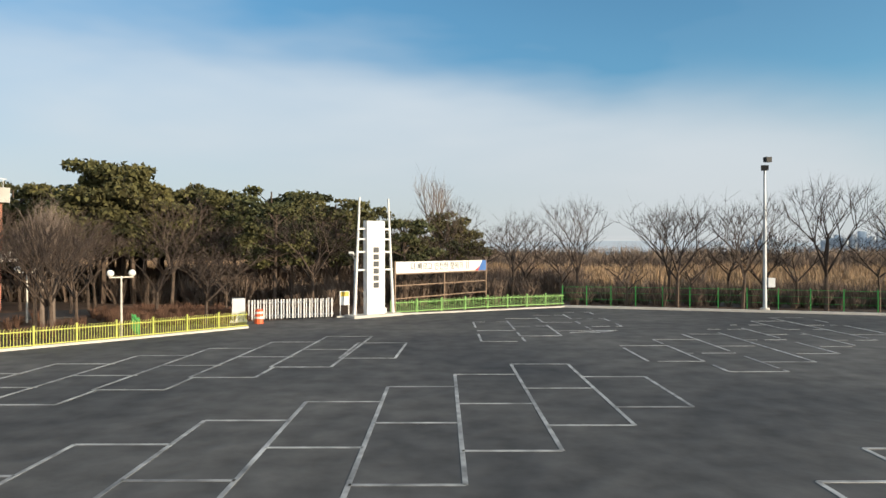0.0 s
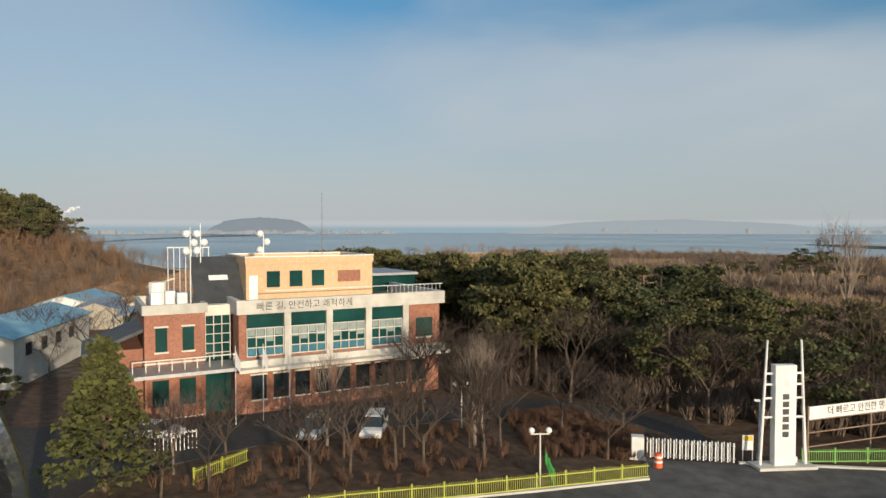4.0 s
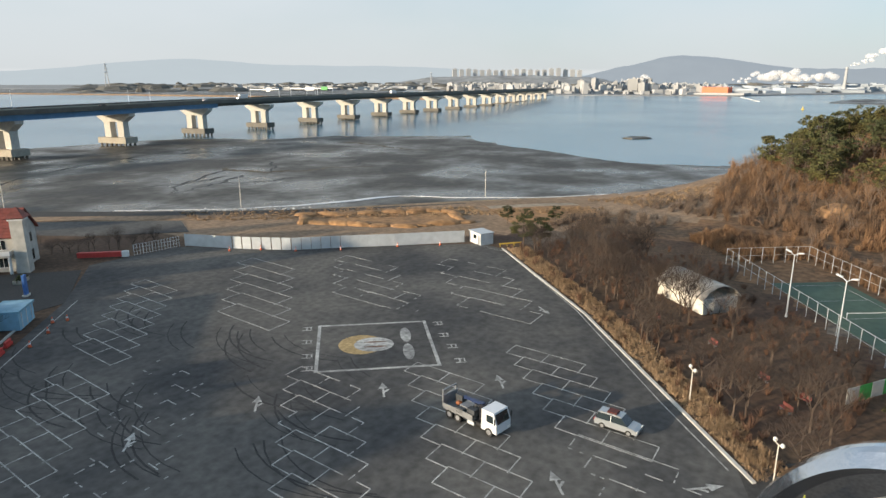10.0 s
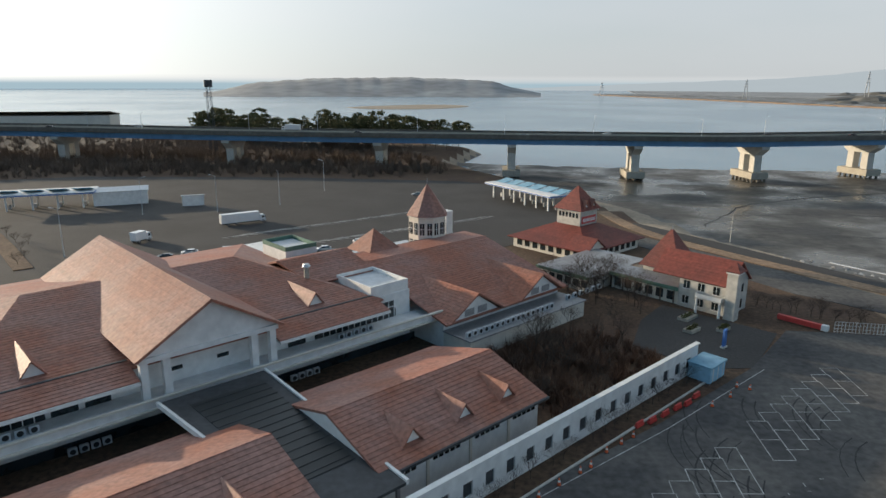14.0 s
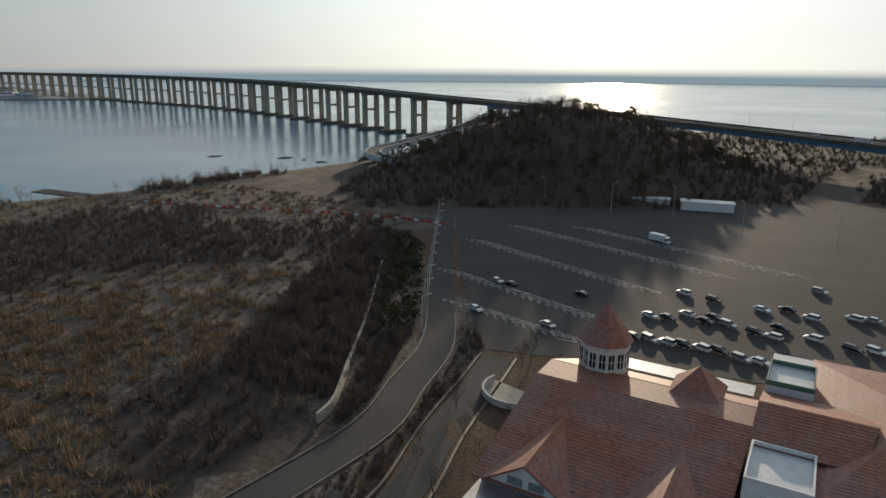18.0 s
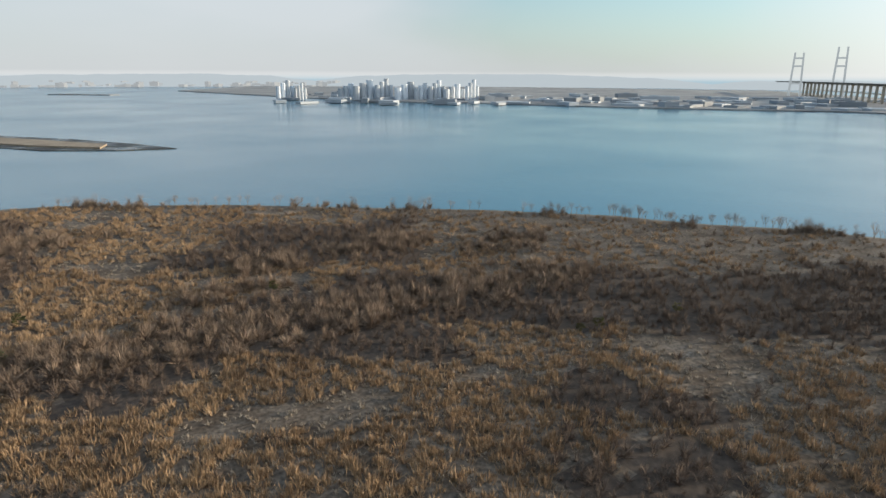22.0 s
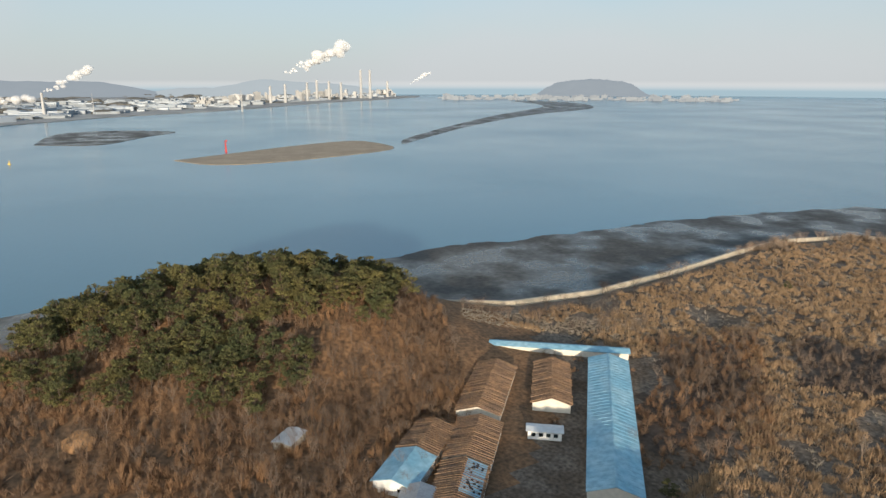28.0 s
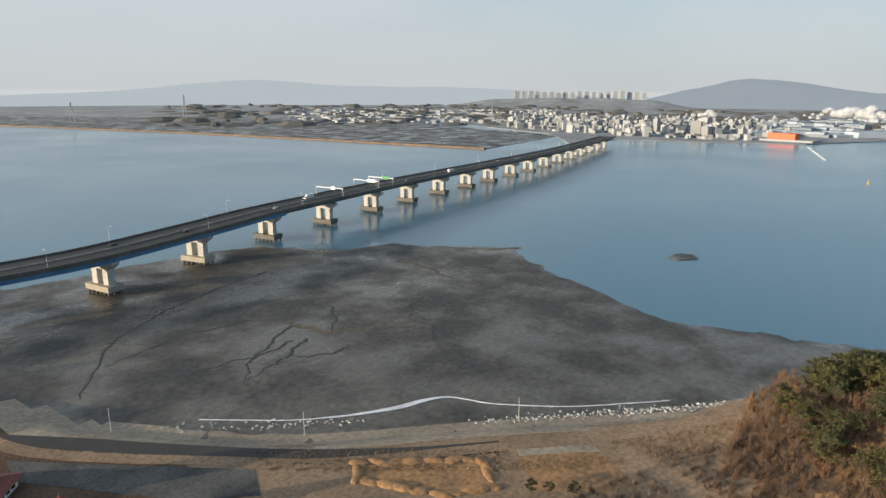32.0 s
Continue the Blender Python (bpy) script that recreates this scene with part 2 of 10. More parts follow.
REED = mat("dry_reed", (0.34, 0.235, 0.14), 0.95, var=0.2, scale=0.3, big=0.02, col2=(0.24, 0.16, 0.095), island=0.3, bump=0)
PALE_REED = mat("frosty_reed", (0.31, 0.265, 0.21), 0.95, var=0.2, scale=0.3, big=0.02, island=0.25, bump=0)
SCRUB_FLOOR = mat("scrub_floor", (0.08, 0.06, 0.046), 0.95, var=0.4, scale=0.6, big=0.05, bump=0.6)
NEEDLE = mat("pine_needles", (0.050, 0.060, 0.024), 0.9, var=0.3, scale=0.15, big=0.06, col2=(0.105, 0.092, 0.030), island=0.4, bump=0)
FIR = mat("fir_needles", (0.085, 0.092, 0.025), 0.9, var=0.25, scale=0.3, big=0.1, island=0.35, bump=0)
FIELD = mat("field_grass", (0.075, 0.053, 0.035), 0.95, var=0.55, scale=0.8, big=0.07, col2=(0.15, 0.125, 0.10), bump=0.8)
FLOOR = mat("leaf_litter", (0.075, 0.043, 0.027), 0.95, var=0.45, scale=1.2, big=0.07, col2=(0.105, 0.066, 0.038), bump=0.6)
SLOPE = mat("dry_slope", (0.19, 0.105, 0.052), 0.95, var=0.5, scale=0.7, big=0.06, col2=(0.10, 0.066, 0.04), bump=0.6)
MUD = mat("tidal_mud", (0.098, 0.082, 0.056), 0.75, var=0.42, scale=0.35, big=0.024, col2=(0.046, 0.045, 0.042), bump=0.5, spec=0.5, wet=0.26)
SAND = mat("shore_sand", (0.33, 0.27, 0.20), 0.9, var=0.25, scale=0.5, big=0.04, bump=0.4)
DIRT = mat("bare_earth", (0.28, 0.19, 0.12), 0.95, var=0.3, scale=0.7, big=0.06, bump=0.5)
ROCKS = mat("white_rocks", (0.48, 0.46, 0.43), 0.9, var=0.3, scale=1.0, big=0.2, bump=0.5, island=0.25)
COURT = mat("court_green", (0.07, 0.115, 0.085), 0.85, var=0.15, scale=0.8, big=0.1)
# far land and buildings: greyed base colours with the distance haze put in
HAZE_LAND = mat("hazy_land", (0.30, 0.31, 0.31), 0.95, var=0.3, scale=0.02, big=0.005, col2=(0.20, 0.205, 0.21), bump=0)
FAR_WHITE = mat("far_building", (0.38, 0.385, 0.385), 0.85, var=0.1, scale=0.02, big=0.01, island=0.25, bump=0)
STEAM = mat("steam", (0.85, 0.84, 0.83), 1.0, var=0.08, scale=0.02, big=0.01, bump=0)
CAR_WHITE = mat("white_car_paint", (0.72, 0.73, 0.74), 0.25, 0.1, var=0.03, bump=0)
CAR_SILVER = mat("silver_car_paint", (0.45, 0.48, 0.50), 0.28, 0.5, var=0.03, bump=0)
CAR_BLACK = mat("black_car_paint", (0.03, 0.03, 0.035), 0.25, 0.2, var=0.03, bump=0)
LAMP_GLASS = mat("lamp_glass", (0.85, 0.83, 0.76), 0.3, var=0.03, bump=0)


def water_material():
    m = bpy.data.materials.new("sea_water")
    m.use_nodes = True
    n, l = m.node_tree.nodes, m.node_tree.links
    b = n["Principled BSDF"]
    b.inputs["Base Color"].default_value = (0.08, 0.18, 0.245, 1)
    b.inputs["Roughness"].default_value, b.inputs["IOR"].default_value = 0.16, 1.33
    geo, noise1, noise2, bp, ramp = n.new("ShaderNodeNewGeometry"), n.new("ShaderNodeTexNoise"), n.new("ShaderNodeTexNoise"), n.new("ShaderNodeBump"), n.new("ShaderNodeMapRange")
    noise1.inputs["Scale"].default_value, noise1.inputs["Detail"].default_value = 0.25, 5
    noise2.inputs["Scale"].default_value, noise2.inputs["Detail"].default_value = 0.004, 4
    l.new(geo.outputs["Position"], noise1.inputs["Vector"])
    l.new(geo.outputs["Position"], noise2.inputs["Vector"])
    bp.inputs["Strength"].default_value, bp.inputs["Distance"].default_value = 0.25, 0.4
    l.new(noise1.outputs["Fac"], bp.inputs["Height"])
    l.new(bp.outputs["Normal"], b.inputs["Normal"])
    ramp.inputs["To Min"].default_value, ramp.inputs["To Max"].default_value = 0.08, 0.30
    l.new(noise2.outputs["Fac"], ramp.inputs["Value"])
    l.new(ramp.outputs["Result"], b.inputs["Roughness"])
    return m


WATER = water_material()


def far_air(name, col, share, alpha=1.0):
    """Distant things whose haze is an emission mixed in by share; alpha below one lets the sky through."""
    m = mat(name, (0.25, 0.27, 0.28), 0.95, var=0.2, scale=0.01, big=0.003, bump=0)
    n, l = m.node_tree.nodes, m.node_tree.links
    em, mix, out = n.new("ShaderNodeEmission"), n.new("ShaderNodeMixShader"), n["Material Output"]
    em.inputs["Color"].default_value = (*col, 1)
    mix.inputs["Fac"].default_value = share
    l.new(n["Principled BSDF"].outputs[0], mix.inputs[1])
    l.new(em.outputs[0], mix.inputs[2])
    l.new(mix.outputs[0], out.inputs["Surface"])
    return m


# ridge haze is put in as a glow of the hills themselves
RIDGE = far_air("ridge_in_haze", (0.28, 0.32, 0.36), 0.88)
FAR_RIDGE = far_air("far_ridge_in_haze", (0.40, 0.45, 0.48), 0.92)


# far towns and bridge towers carry their haze as emitted colour
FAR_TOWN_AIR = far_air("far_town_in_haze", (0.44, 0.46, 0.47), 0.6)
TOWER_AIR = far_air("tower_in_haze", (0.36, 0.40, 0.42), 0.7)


def steam_material():
    m = bpy.data.materials.new("steam_vapour")
    m.use_nodes = True
    n, l = m.node_tree.nodes, m.node_tree.links
    n["Principled BSDF"].inputs["Base Color"].default_value, n["Principled BSDF"].inputs["Roughness"].default_value = (0.85, 0.85, 0.85, 1), 1.0
    tr, mix = n.new("ShaderNodeBsdfTransparent"), n.new("ShaderNodeMixShader")
    mix.inputs["Fac"].default_value = 0.32
    l.new(tr.outputs[0], mix.inputs[1])
    l.new(n["Principled BSDF"].outputs[0], mix.inputs[2])
    l.new(mix.outputs[0], n["Material Output"].inputs["Surface"])
    return m


STEAM = steam_material()

# ---- mesh helpers ----
class Geo:
    """Vertices and faces being gathered for one mesh."""

    def __init__(self, m=None):
        self.v, self.f, self.m = [], [], m

    def add(self, vs, fs):
        k = len(self.v)
        self.v += [tuple(self.m @ Vector(p)) for p in vs] if self.m else [tuple(p) for p in vs]
        self.f += [tuple(i + k for i in f) for f in fs]
        return self

    def box(self, x0, y0, z0, x1, y1, z1):
        vs = [(x, y, z) for z in (z0, z1) for x, y in ((x0, y0), (x1, y0), (x1, y1), (x0, y1))]
        return self.add(vs, [(3, 2, 1, 0), (4, 5, 6, 7), (0, 1, 5, 4), (1, 2, 6, 5), (2, 3, 7, 6), (3, 0, 4, 7)])

    def prism(self, pts, z0, z1):
        """An upright prism over a polygon."""
        n = len(pts)
        if sum(pts[i][0] * pts[(i + 1) % n][1] - pts[(i + 1) % n][0] * pts[i][1] for i in range(n)) < 0:
            pts = pts[::-1]
        vs = [(x, y, z0) for x, y in pts] + [(x, y, z1) for x, y in pts]
        return self.add(vs, [tuple(range(n))[::-1], tuple(range(n, 2 * n))] + [(i, (i + 1) % n, n + (i + 1) % n, n + i) for i in range(n)])

    def rod(self, p, q, r0, r1=None, n=6):
        p, q = Vector(p), Vector(q)
        r1 = r0 if r1 is None else r1
        d = (q - p).normalized()
        a = d.orthogonal().normalized()
        b = d.cross(a)
        ring = [a * math.cos(2 * math.pi * i / n) + b * math.sin(2 * math.pi * i / n) for i in range(n)]
        vs = [p + o * r0 for o in ring] + [q + o * r1 for o in ring]
        return self.add(vs, [tuple(range(n))[::-1], tuple(range(n, 2 * n))] + [(i, (i + 1) % n, n + (i + 1) % n, n + i) for i in range(n)])

    def beam(self, p, q, w, h, up=(0, 0, 1)):
        """A bar of w by h from p to q."""
        p, q = Vector(p), Vector(q)
        d = (q - p).normalized()
        s = d.cross(Vector(up))
        s = s.normalized() if s.length > 1e-4 else d.orthogonal().normalized()
        u = s.cross(d)
        vs = [e + s * i * w / 2 + u * j * h / 2 for e in (p, q) for i, j in ((-1, -1), (1, -1), (1, 1), (-1, 1))]
        return self.add(vs, [(0, 1, 2, 3), (7, 6, 5, 4), (0, 4, 5, 1), (1, 5, 6, 2), (2, 6, 7, 3), (3, 7, 4, 0)])

    def slab(self, pts, t):
        """A plate of thickness t below a flat polygon given in space."""
        pts = [Vector(p) for p in pts]
        n = len(pts)
        nor = (pts[1] - pts[0]).cross(pts[2] - pts[0]).normalized()
        if nor.z < 0:
            pts, nor = pts[::-1], -nor
        vs = pts + [p - nor * t for p in pts]
        return self.add(vs, [tuple(range(n)), tuple(range(2 * n - 1, n - 1, -1))] + [(i, n + i, n + (i + 1) % n, (i + 1) % n) for i in range(n)])

    def ball(self, c, r, n=8, k=5, squash=1.0):
        vs, fs = [], []
        for j in range(k + 1):
            a = math.pi * j / k
            vs += [(c[0] + r * math.sin(a) * math.cos(2 * math.pi * i / n), c[1] + r * math.sin(a) * math.sin(2 * math.pi * i / n), c[2] + r * squash * math.cos(a)) for i in range(n)]
        fs = [(j * n + i, (j + 1) * n + i, (j + 1) * n + (i + 1) % n, j * n + (i + 1) % n) for j in range(k) for i in range(n)]
        return self.add(vs, fs)


def mesh_of(name, g, *materials):
    me = bpy.data.meshes.new(name)
    me.from_pydata(g.v, [], g.f)
    for m in materials:
        me.materials.append(m)
    me.update()
    return me


def part(name, g, material, parent, label=""):
    ob = new(name, g if isinstance(g, bpy.types.Mesh) else mesh_of(name, g, material))
    ob.parent = parent
    if label:
        ob["label"] = label
    return ob


def thing(name, label, category, group="", m=None, g=None, material=None, kind=""):
    ob = new(name, mesh_of(name, g, material) if g else None)
    if m is not None:
        ob.matrix_world = m
    return tagged(ob, label, category, group, kind)


def structure(name, g, material, label, category="ground"):
    return tagged(new(name, mesh_of(name, g, material)), label, category, kind="structure")


def at(x, y, z=0.0, rz=0.0):
    return pose(x, y, z, 0, 0, rz)


rnd = random.Random(7)
rng = np.random.default_rng(7)


def inside(pts, poly):
    """Which of the points lie in the polygon."""
    x, y = pts[:, 0], pts[:, 1]
    hit = np.zeros(len(pts), bool)
    for (x0, y0), (x1, y1) in zip(poly, poly[1:] + poly[:1]):
        c = (y0 > y) != (y1 > y)
        hit ^= c & (x < (x1 - x0) * (y - y0) / ((y1 - y0) or 1e-9) + x0)
    return hit


def edge_distance(pts, poly, closed=True):
    best = np.full(len(pts), 1e9)
    for a, b in zip(poly, poly[1:] + (poly[:1] if closed else [])):
        a, b = np.array(a, float), np.array(b, float)
        t = np.clip(((pts - a) @ (b - a)) / max((b - a) @ (b - a), 1e-9), 0, 1)
        best = np.minimum(best, np.hypot(*(pts - a - t[:, None] * (b - a)).T))
    return best


def soft_noise(pts, size, seed=0):
    """Smooth noise in -1..1 made of turned sine waves."""
    r = np.random.default_rng(seed)
    out = np.zeros(len(pts))
    for k in range(9):
        a, f, ph = r.uniform(0, 6.28), (0.6 + 0.25 * k) * 2 * np.pi / size, r.uniform(0, 6.28)
        out += np.sin((pts[:, 0] * np.cos(a) + pts[:, 1] * np.sin(a)) * f + ph + 1.3 * np.sin(pts[:, 1] * f * 0.7 + ph)) / (1 + 0.5 * k)
    return out / 3.2


# ---- plan ----
LAND = [(-80, -254), (-88, -209), (-116, -159), (-134, -136), (-176, -96), (-217, -52), (-250, -28), (-275, 0), (-292, 45), (-284, 95), (-264, 125),
        (-251, 140), (-229, 174), (-222, 219), (-227, 284), (-236, 345), (-240, 395), (-223, 448), (-171, 486), (-72, 497), (66, 454), (150, 395),
        (268, 283), (314, 227), (331, 188), (361, 147), (397, 59), (430, 10), (490, -90), (560, -150), (660, -300), (640, -520), (480, -680), (330, -700), (240, -640), (130, -540), (20, -540), (-22, -500),
        (0, -420), (-20, -375), (-45, -325), (-62, -290)]
MUDLAND = [(-80, -254), (-10, -440), (-110, -425), (-250, -412), (-300, -398), (-330, -340), (-373, -318), (-418, -235), (-378, -185), (-347, -123), (-330, -90),
           (-340, -36), (-356, 14), (-342, 80), (-346, 136), (-354, 201), (-348, 274), (-340, 411), (-300, 590), (-217, 634), (-104, 544), (-60, 490), (-150, 300), (-150, 100), (-60, -100)]
LOT = [(-61, -4.5), (-70.9, -12.6), (-94.7, -32.2), (-123.4, -60.5), (-125, -66), (-113.6, -81), (-106, -89.8), (-99, -98), (-93, -110.9), (-89, -119.9), (-78.9, -121.6), (-70.5, -122.5),
       (-56, -105.1), (-33.6, -85.5), (-17.2, -72.8), (-6.7, -64.3), (30, -31), (62, 0), (66, 40), (34.1, 51.5), (16.8, 57), (11, 59), (-4, 52), (-8.4, 50), (-14.5, 47.6), (-13, 43.5), (-18.7, 37.5), (-27.8, 28.6), (-36.5, 18.5)]
FAR_LOT = [(136, -53), (186, -64), (300, -97), (266, -196), (255, -300), (180, -330), (70, -330), (-10, -320), (-58, -285), (-52, -236), (-34, -200), (16, -160), (80, -135), (110, -95)]
COURT_AREA = [(-90, 9.3), (-100.6, 26), (-147, -4.5), (-136, -19.0)]
SCRUB_NEAR = [[(81, 222), (151, 205), (110, 132), (60, 171)], [(137, 187), (214, 156), (332, 70), (327, 11), (236, 47), (172, 103), (125, 149)], [(128, 113), (152, 81), (132, 64), (106, 89)],
              [(133, 32), (165, 6), (133, -8), (114, 16)], [(133, 16), (155, -16), (172, -34), (112, -9), (96, 7), (99, 22)], [(219, 115), (300, 48), (279, -64), (222, -44), (219, 63)], [(86, 60), (112, 44), (124, 62), (100, 84)]]
SCRUB_FAR = [[(126, 333), (208, 279), (153, 215), (99, 266)], [(18, 212), (105, 187), (103, 149), (56, 166), (16, 162)], [(85, 295), (195, 289), (176, 232), (74, 265)], [(-95, 471), (41, 419), (23, 272), (-64, 299)],
             [(-28, 223), (26, 205), (23, 179), (-26, 195)], [(-160, 380), (-90, 360), (-70, 440), (-150, 460)], [(-140, 250), (-100, 215), (-60, 240), (-90, 280)], [(-150, 186), (-112, 132), (-92, 160), (-146, 238)], [(-60, 130), (-10, 110), (20, 128), (-30, 160)]]


def in_scrub(c):
    q = c + 14 * np.stack([soft_noise(c, 42, 5), soft_noise(c, 42, 6)], -1) + 5 * np.stack([soft_noise(c, 11, 9), soft_noise(c, 11, 10)], -1)
    out = np.zeros(len(c), bool)
    for p in SCRUB_NEAR + SCRUB_FAR:
        out |= inside(q, p)
    return out


ROAD_PLAN = [(66, 40), (80, 18), (94, -3), (108, -21), (123, -31), (144, -44), (186, -57), (240, -74), (305, -94)]
WEST_HILL, EAST_HILL = (-238.0, 50.0), (395.0, -205.0)


def ground_height(p):
    dl = edge_distance(p, LAND)
    inl = inside(p, LAND)
    dl = np.where(inl, dl, -dl)
    dm = np.where(inside(p, MUDLAND), 1, -1) * edge_distance(p, MUDLAND) + 5 * soft_noise(p, 55, 12) + 3 * soft_noise(p, 17, 13)
    z = np.where(dl > 0, -2.6 + 2.6 * np.clip(dl / 7, 0, 1) ** 0.7, -2.6)
    flats = -4.4 - 1.25 * np.clip(-dl / 95, 0, 1) + 0.22 * soft_noise(p, 60, 3) + 0.12 * soft_noise(p, 22, 4) - 0.5 * np.clip(1 - dm / 9, 0, 1)
    deep = -6.5 - 3 * np.clip(-dm / 30, 0, 1)
    out = np.where(dm > 0, flats, deep)
    z = np.where(dl > 0, z, np.maximum(out, -2.6 + dl * 0.45))
    u, v = p[:, 0] - WEST_HILL[0], p[:, 1] - WEST_HILL[1]
    z = z + np.where(dl > -2, 23.8 * np.exp(-np.where(v > 0, np.abs(v / 78) ** 3.2, (v / 68) ** 2) - np.abs((u - 0.1 * v) / 46) ** 2.4), 0)
    u, v = p[:, 0] - EAST_HILL[0], p[:, 1] - EAST_HILL[1]
    off = np.clip(edge_distance(p, FAR_LOT) * np.where(inside(p, FAR_LOT), -1, 1) / 22, 0, 1) ** 1.5
    z = z + off * np.where(dl > -2, 38 * np.exp(-np.abs((0.83 * u + 0.55 * v) / 82) ** 2.6 - np.abs((-0.55 * u + 0.83 * v) / 88) ** 2.6), 0)
    rough = np.clip((edge_distance(p, LOT) * np.where(inside(p, LOT), -1, 1) - 3) / 20, 0, 1) * (p[:, 1] + p[:, 0] > 60) * (dl > 10) * off * np.clip((edge_distance(p, ROAD_PLAN, False) - 6) / 8, 0, 1)
    return z + 0.35 * rough * soft_noise(p, 35, 8) - 0.02


# ---- ground: one sheet ----
step = 5.0
gx, gy = np.arange(-470, 725, step), np.arange(-720, 705, step)
pts = np.stack(np.meshgrid(gx, gy), -1).reshape(-1, 2)
hz = ground_height(pts)
me = bpy.data.meshes.new("ground")
nx, ny = len(gx), len(gy)
idx = np.arange(nx * ny).reshape(ny, nx)
quads = np.stack([idx[:-1, :-1], idx[:-1, 1:], idx[1:, 1:], idx[1:, :-1]], -1).reshape(-1, 4)
me.from_pydata(np.column_stack([pts, hz]).tolist(), [], quads.tolist())
mid = pts[quads].mean(1) + 1.5 * np.stack([soft_noise(pts[quads].mean(1), 18, 1), soft_noise(pts[quads].mean(1), 18, 2)], -1)
PARK = [(-60, -3), (-128, -62), (-150, -30), (-95, 12), (-80, 34), (-70, 60), (-30, 75), (20, 66), (36, 56), (-4, 52), (-8, 51), (-28, 30)]
zone = np.zeros(len(mid), int)
dl = np.where(inside(mid, LAND), 1, -1) * edge_distance(mid, LAND)
zone[np.hypot(mid[:, 0] + 225, mid[:, 1] - 45) < 118] = 2
zone[np.hypot(mid[:, 0] - EAST_HILL[0], mid[:, 1] - EAST_HILL[1]) < 165] = 6
zone[inside(mid, PARK)] = 1
zone[(mid[:, 1] < -60) & (mid[:, 0] < 260)] = 1
zone[(dl > 0) & (dl < 14) & (mid[:, 0] < -60) & (mid[:, 1] < 20)] = 4
zone[(dl > 0) & (dl < 48) & (mid[:, 0] < -95) & (mid[:, 1] < -20) & (mid[:, 1] > -190)] = 5
zone[in_scrub(mid)] = 6
zone[inside(mid, [(62, 0), (30, -31), (60, -80), (110, -95), (136, -53), (104, -22)])] = 1
zone[dl <= 0] = 3
zone[(dl <= 0) & (dl > -6)] = 4
for m in (FIELD, FLOOR, SLOPE, MUD, SAND, DIRT, SCRUB_FLOOR):
    me.materials.append(m)
me.polygons.foreach_set("material_index", zone.astype(np.int32))
me.polygons.foreach_set("use_smooth", np.ones(len(quads), bool))
me.update()
tagged(new("ground", me), "uneven winter ground of dry grass, leaf litter and tidal mud", "ground", kind="structure")


def height_at(x, y):
    return float(ground_height(np.array([[x, y]], float))[0])


def disc(r, z, n=96):
    return Geo().add([(r * math.cos(2 * math.pi * i / n), r * math.sin(2 * math.pi * i / n), z) for i in range(n)], [tuple(range(n))])


structure("water", disc(4900, -6), WATER, "calm pale blue sea with faint streaks", "sea")
structure("parking_lot", Geo().prism(LOT, -0.3, 0.05), ASPHALT, "worn dark asphalt of a large car park", "car park")


def ribbon(g, line, w, z0, z1):
    """A strip of width w along a line of points, of mitred pieces."""
    ps = [Vector((x, y)) for x, y in line]
    left, right = [], []
    for i, p in enumerate(ps):
        d = (ps[min(i + 1, len(ps) - 1)] - ps[max(i - 1, 0)]).normalized()
        s = Vector((-d.y, d.x)) * w / 2
        left.append(p + s)
        right.append(p - s)
    for i in range(len(ps) - 1):
        g.prism([tuple(right[i]), tuple(right[i + 1]), tuple(left[i + 1]), tuple(left[i])], z0, z1)
    return g


def smooth_line(pts, n=6):
    out = []
    for i in range(len(pts) - 1):
        p0, p1, p2, p3 = (Vector(pts[max(0, min(len(pts) - 1, i + k))]) for k in (-1, 0, 1, 2))
        for j in range(n):
            t = j / n
            out.append(tuple(0.5 * (2 * p1 + (p2 - p0) * t + (2 * p0 - 5 * p1 + 4 * p2 - p3) * t * t + (3 * p1 - p0 - 3 * p2 + p3) * t ** 3)))
    return out + [tuple(pts[-1])]

# ---- roads ----
ROAD_E = smooth_line(ROAD_PLAN)
structure("road_1", ribbon(Geo(), ROAD_E, 7.5, -0.4, 0.07), ROAD, "grey asphalt access road curving along the field", "road")
structure("parking_lot_south", Geo().prism(FAR_LOT, -0.3, 0.045), ROAD, "wide asphalt car park of the service area", "car park")
OFFICE_ROAD = [(-63, -6), (-55, -3), (-40, 14), (-45, 24), (-41, 36), (-31, 50), (-20, 56), (-10.5, 49), (-8.6, 50.5), (-14, 60), (-28, 60), (-40, 52), (-50, 39), (-62, 27), (-80, 22), (-92, 20), (-90, 8), (-72, 6)]
structure("road_2", Geo().prism(OFFICE_ROAD, -0.3, 0.06), ROAD, "asphalt drive in front of the office", "road")
DIKE = smooth_line([(-62, -245), (-70, -205), (-104, -152), (-124, -125), (-165, -87), (-205, -47), (-235, -22)])
structure("road_3", ribbon(Geo(), DIKE, 5, -0.6, 0.10), DIRT, "sandy track along the sea dike", "track")
LANE = smooth_line([(-162, -84), (-181, -62), (-177, -44), (-167, -16), (-152, 6), (-120, 29), (-98, 31)])
structure("road_4", ribbon(Geo(), LANE, 4.0, -0.4, 0.07), SAND, "narrow grey gravel lane below the hill", "road")
g = Geo()
for a, b in zip(LAND[10:18], LAND[11:19]):
    g.prism([(a[0] - 0.5, a[1]), (b[0] - 0.5, b[1]), (b[0] + 0.8, b[1]), (a[0] + 0.8, a[1])], -5.5, 0.9)
structure("sea_wall", g, CONCRETE, "pale concrete sea wall curving along the field", "sea wall")


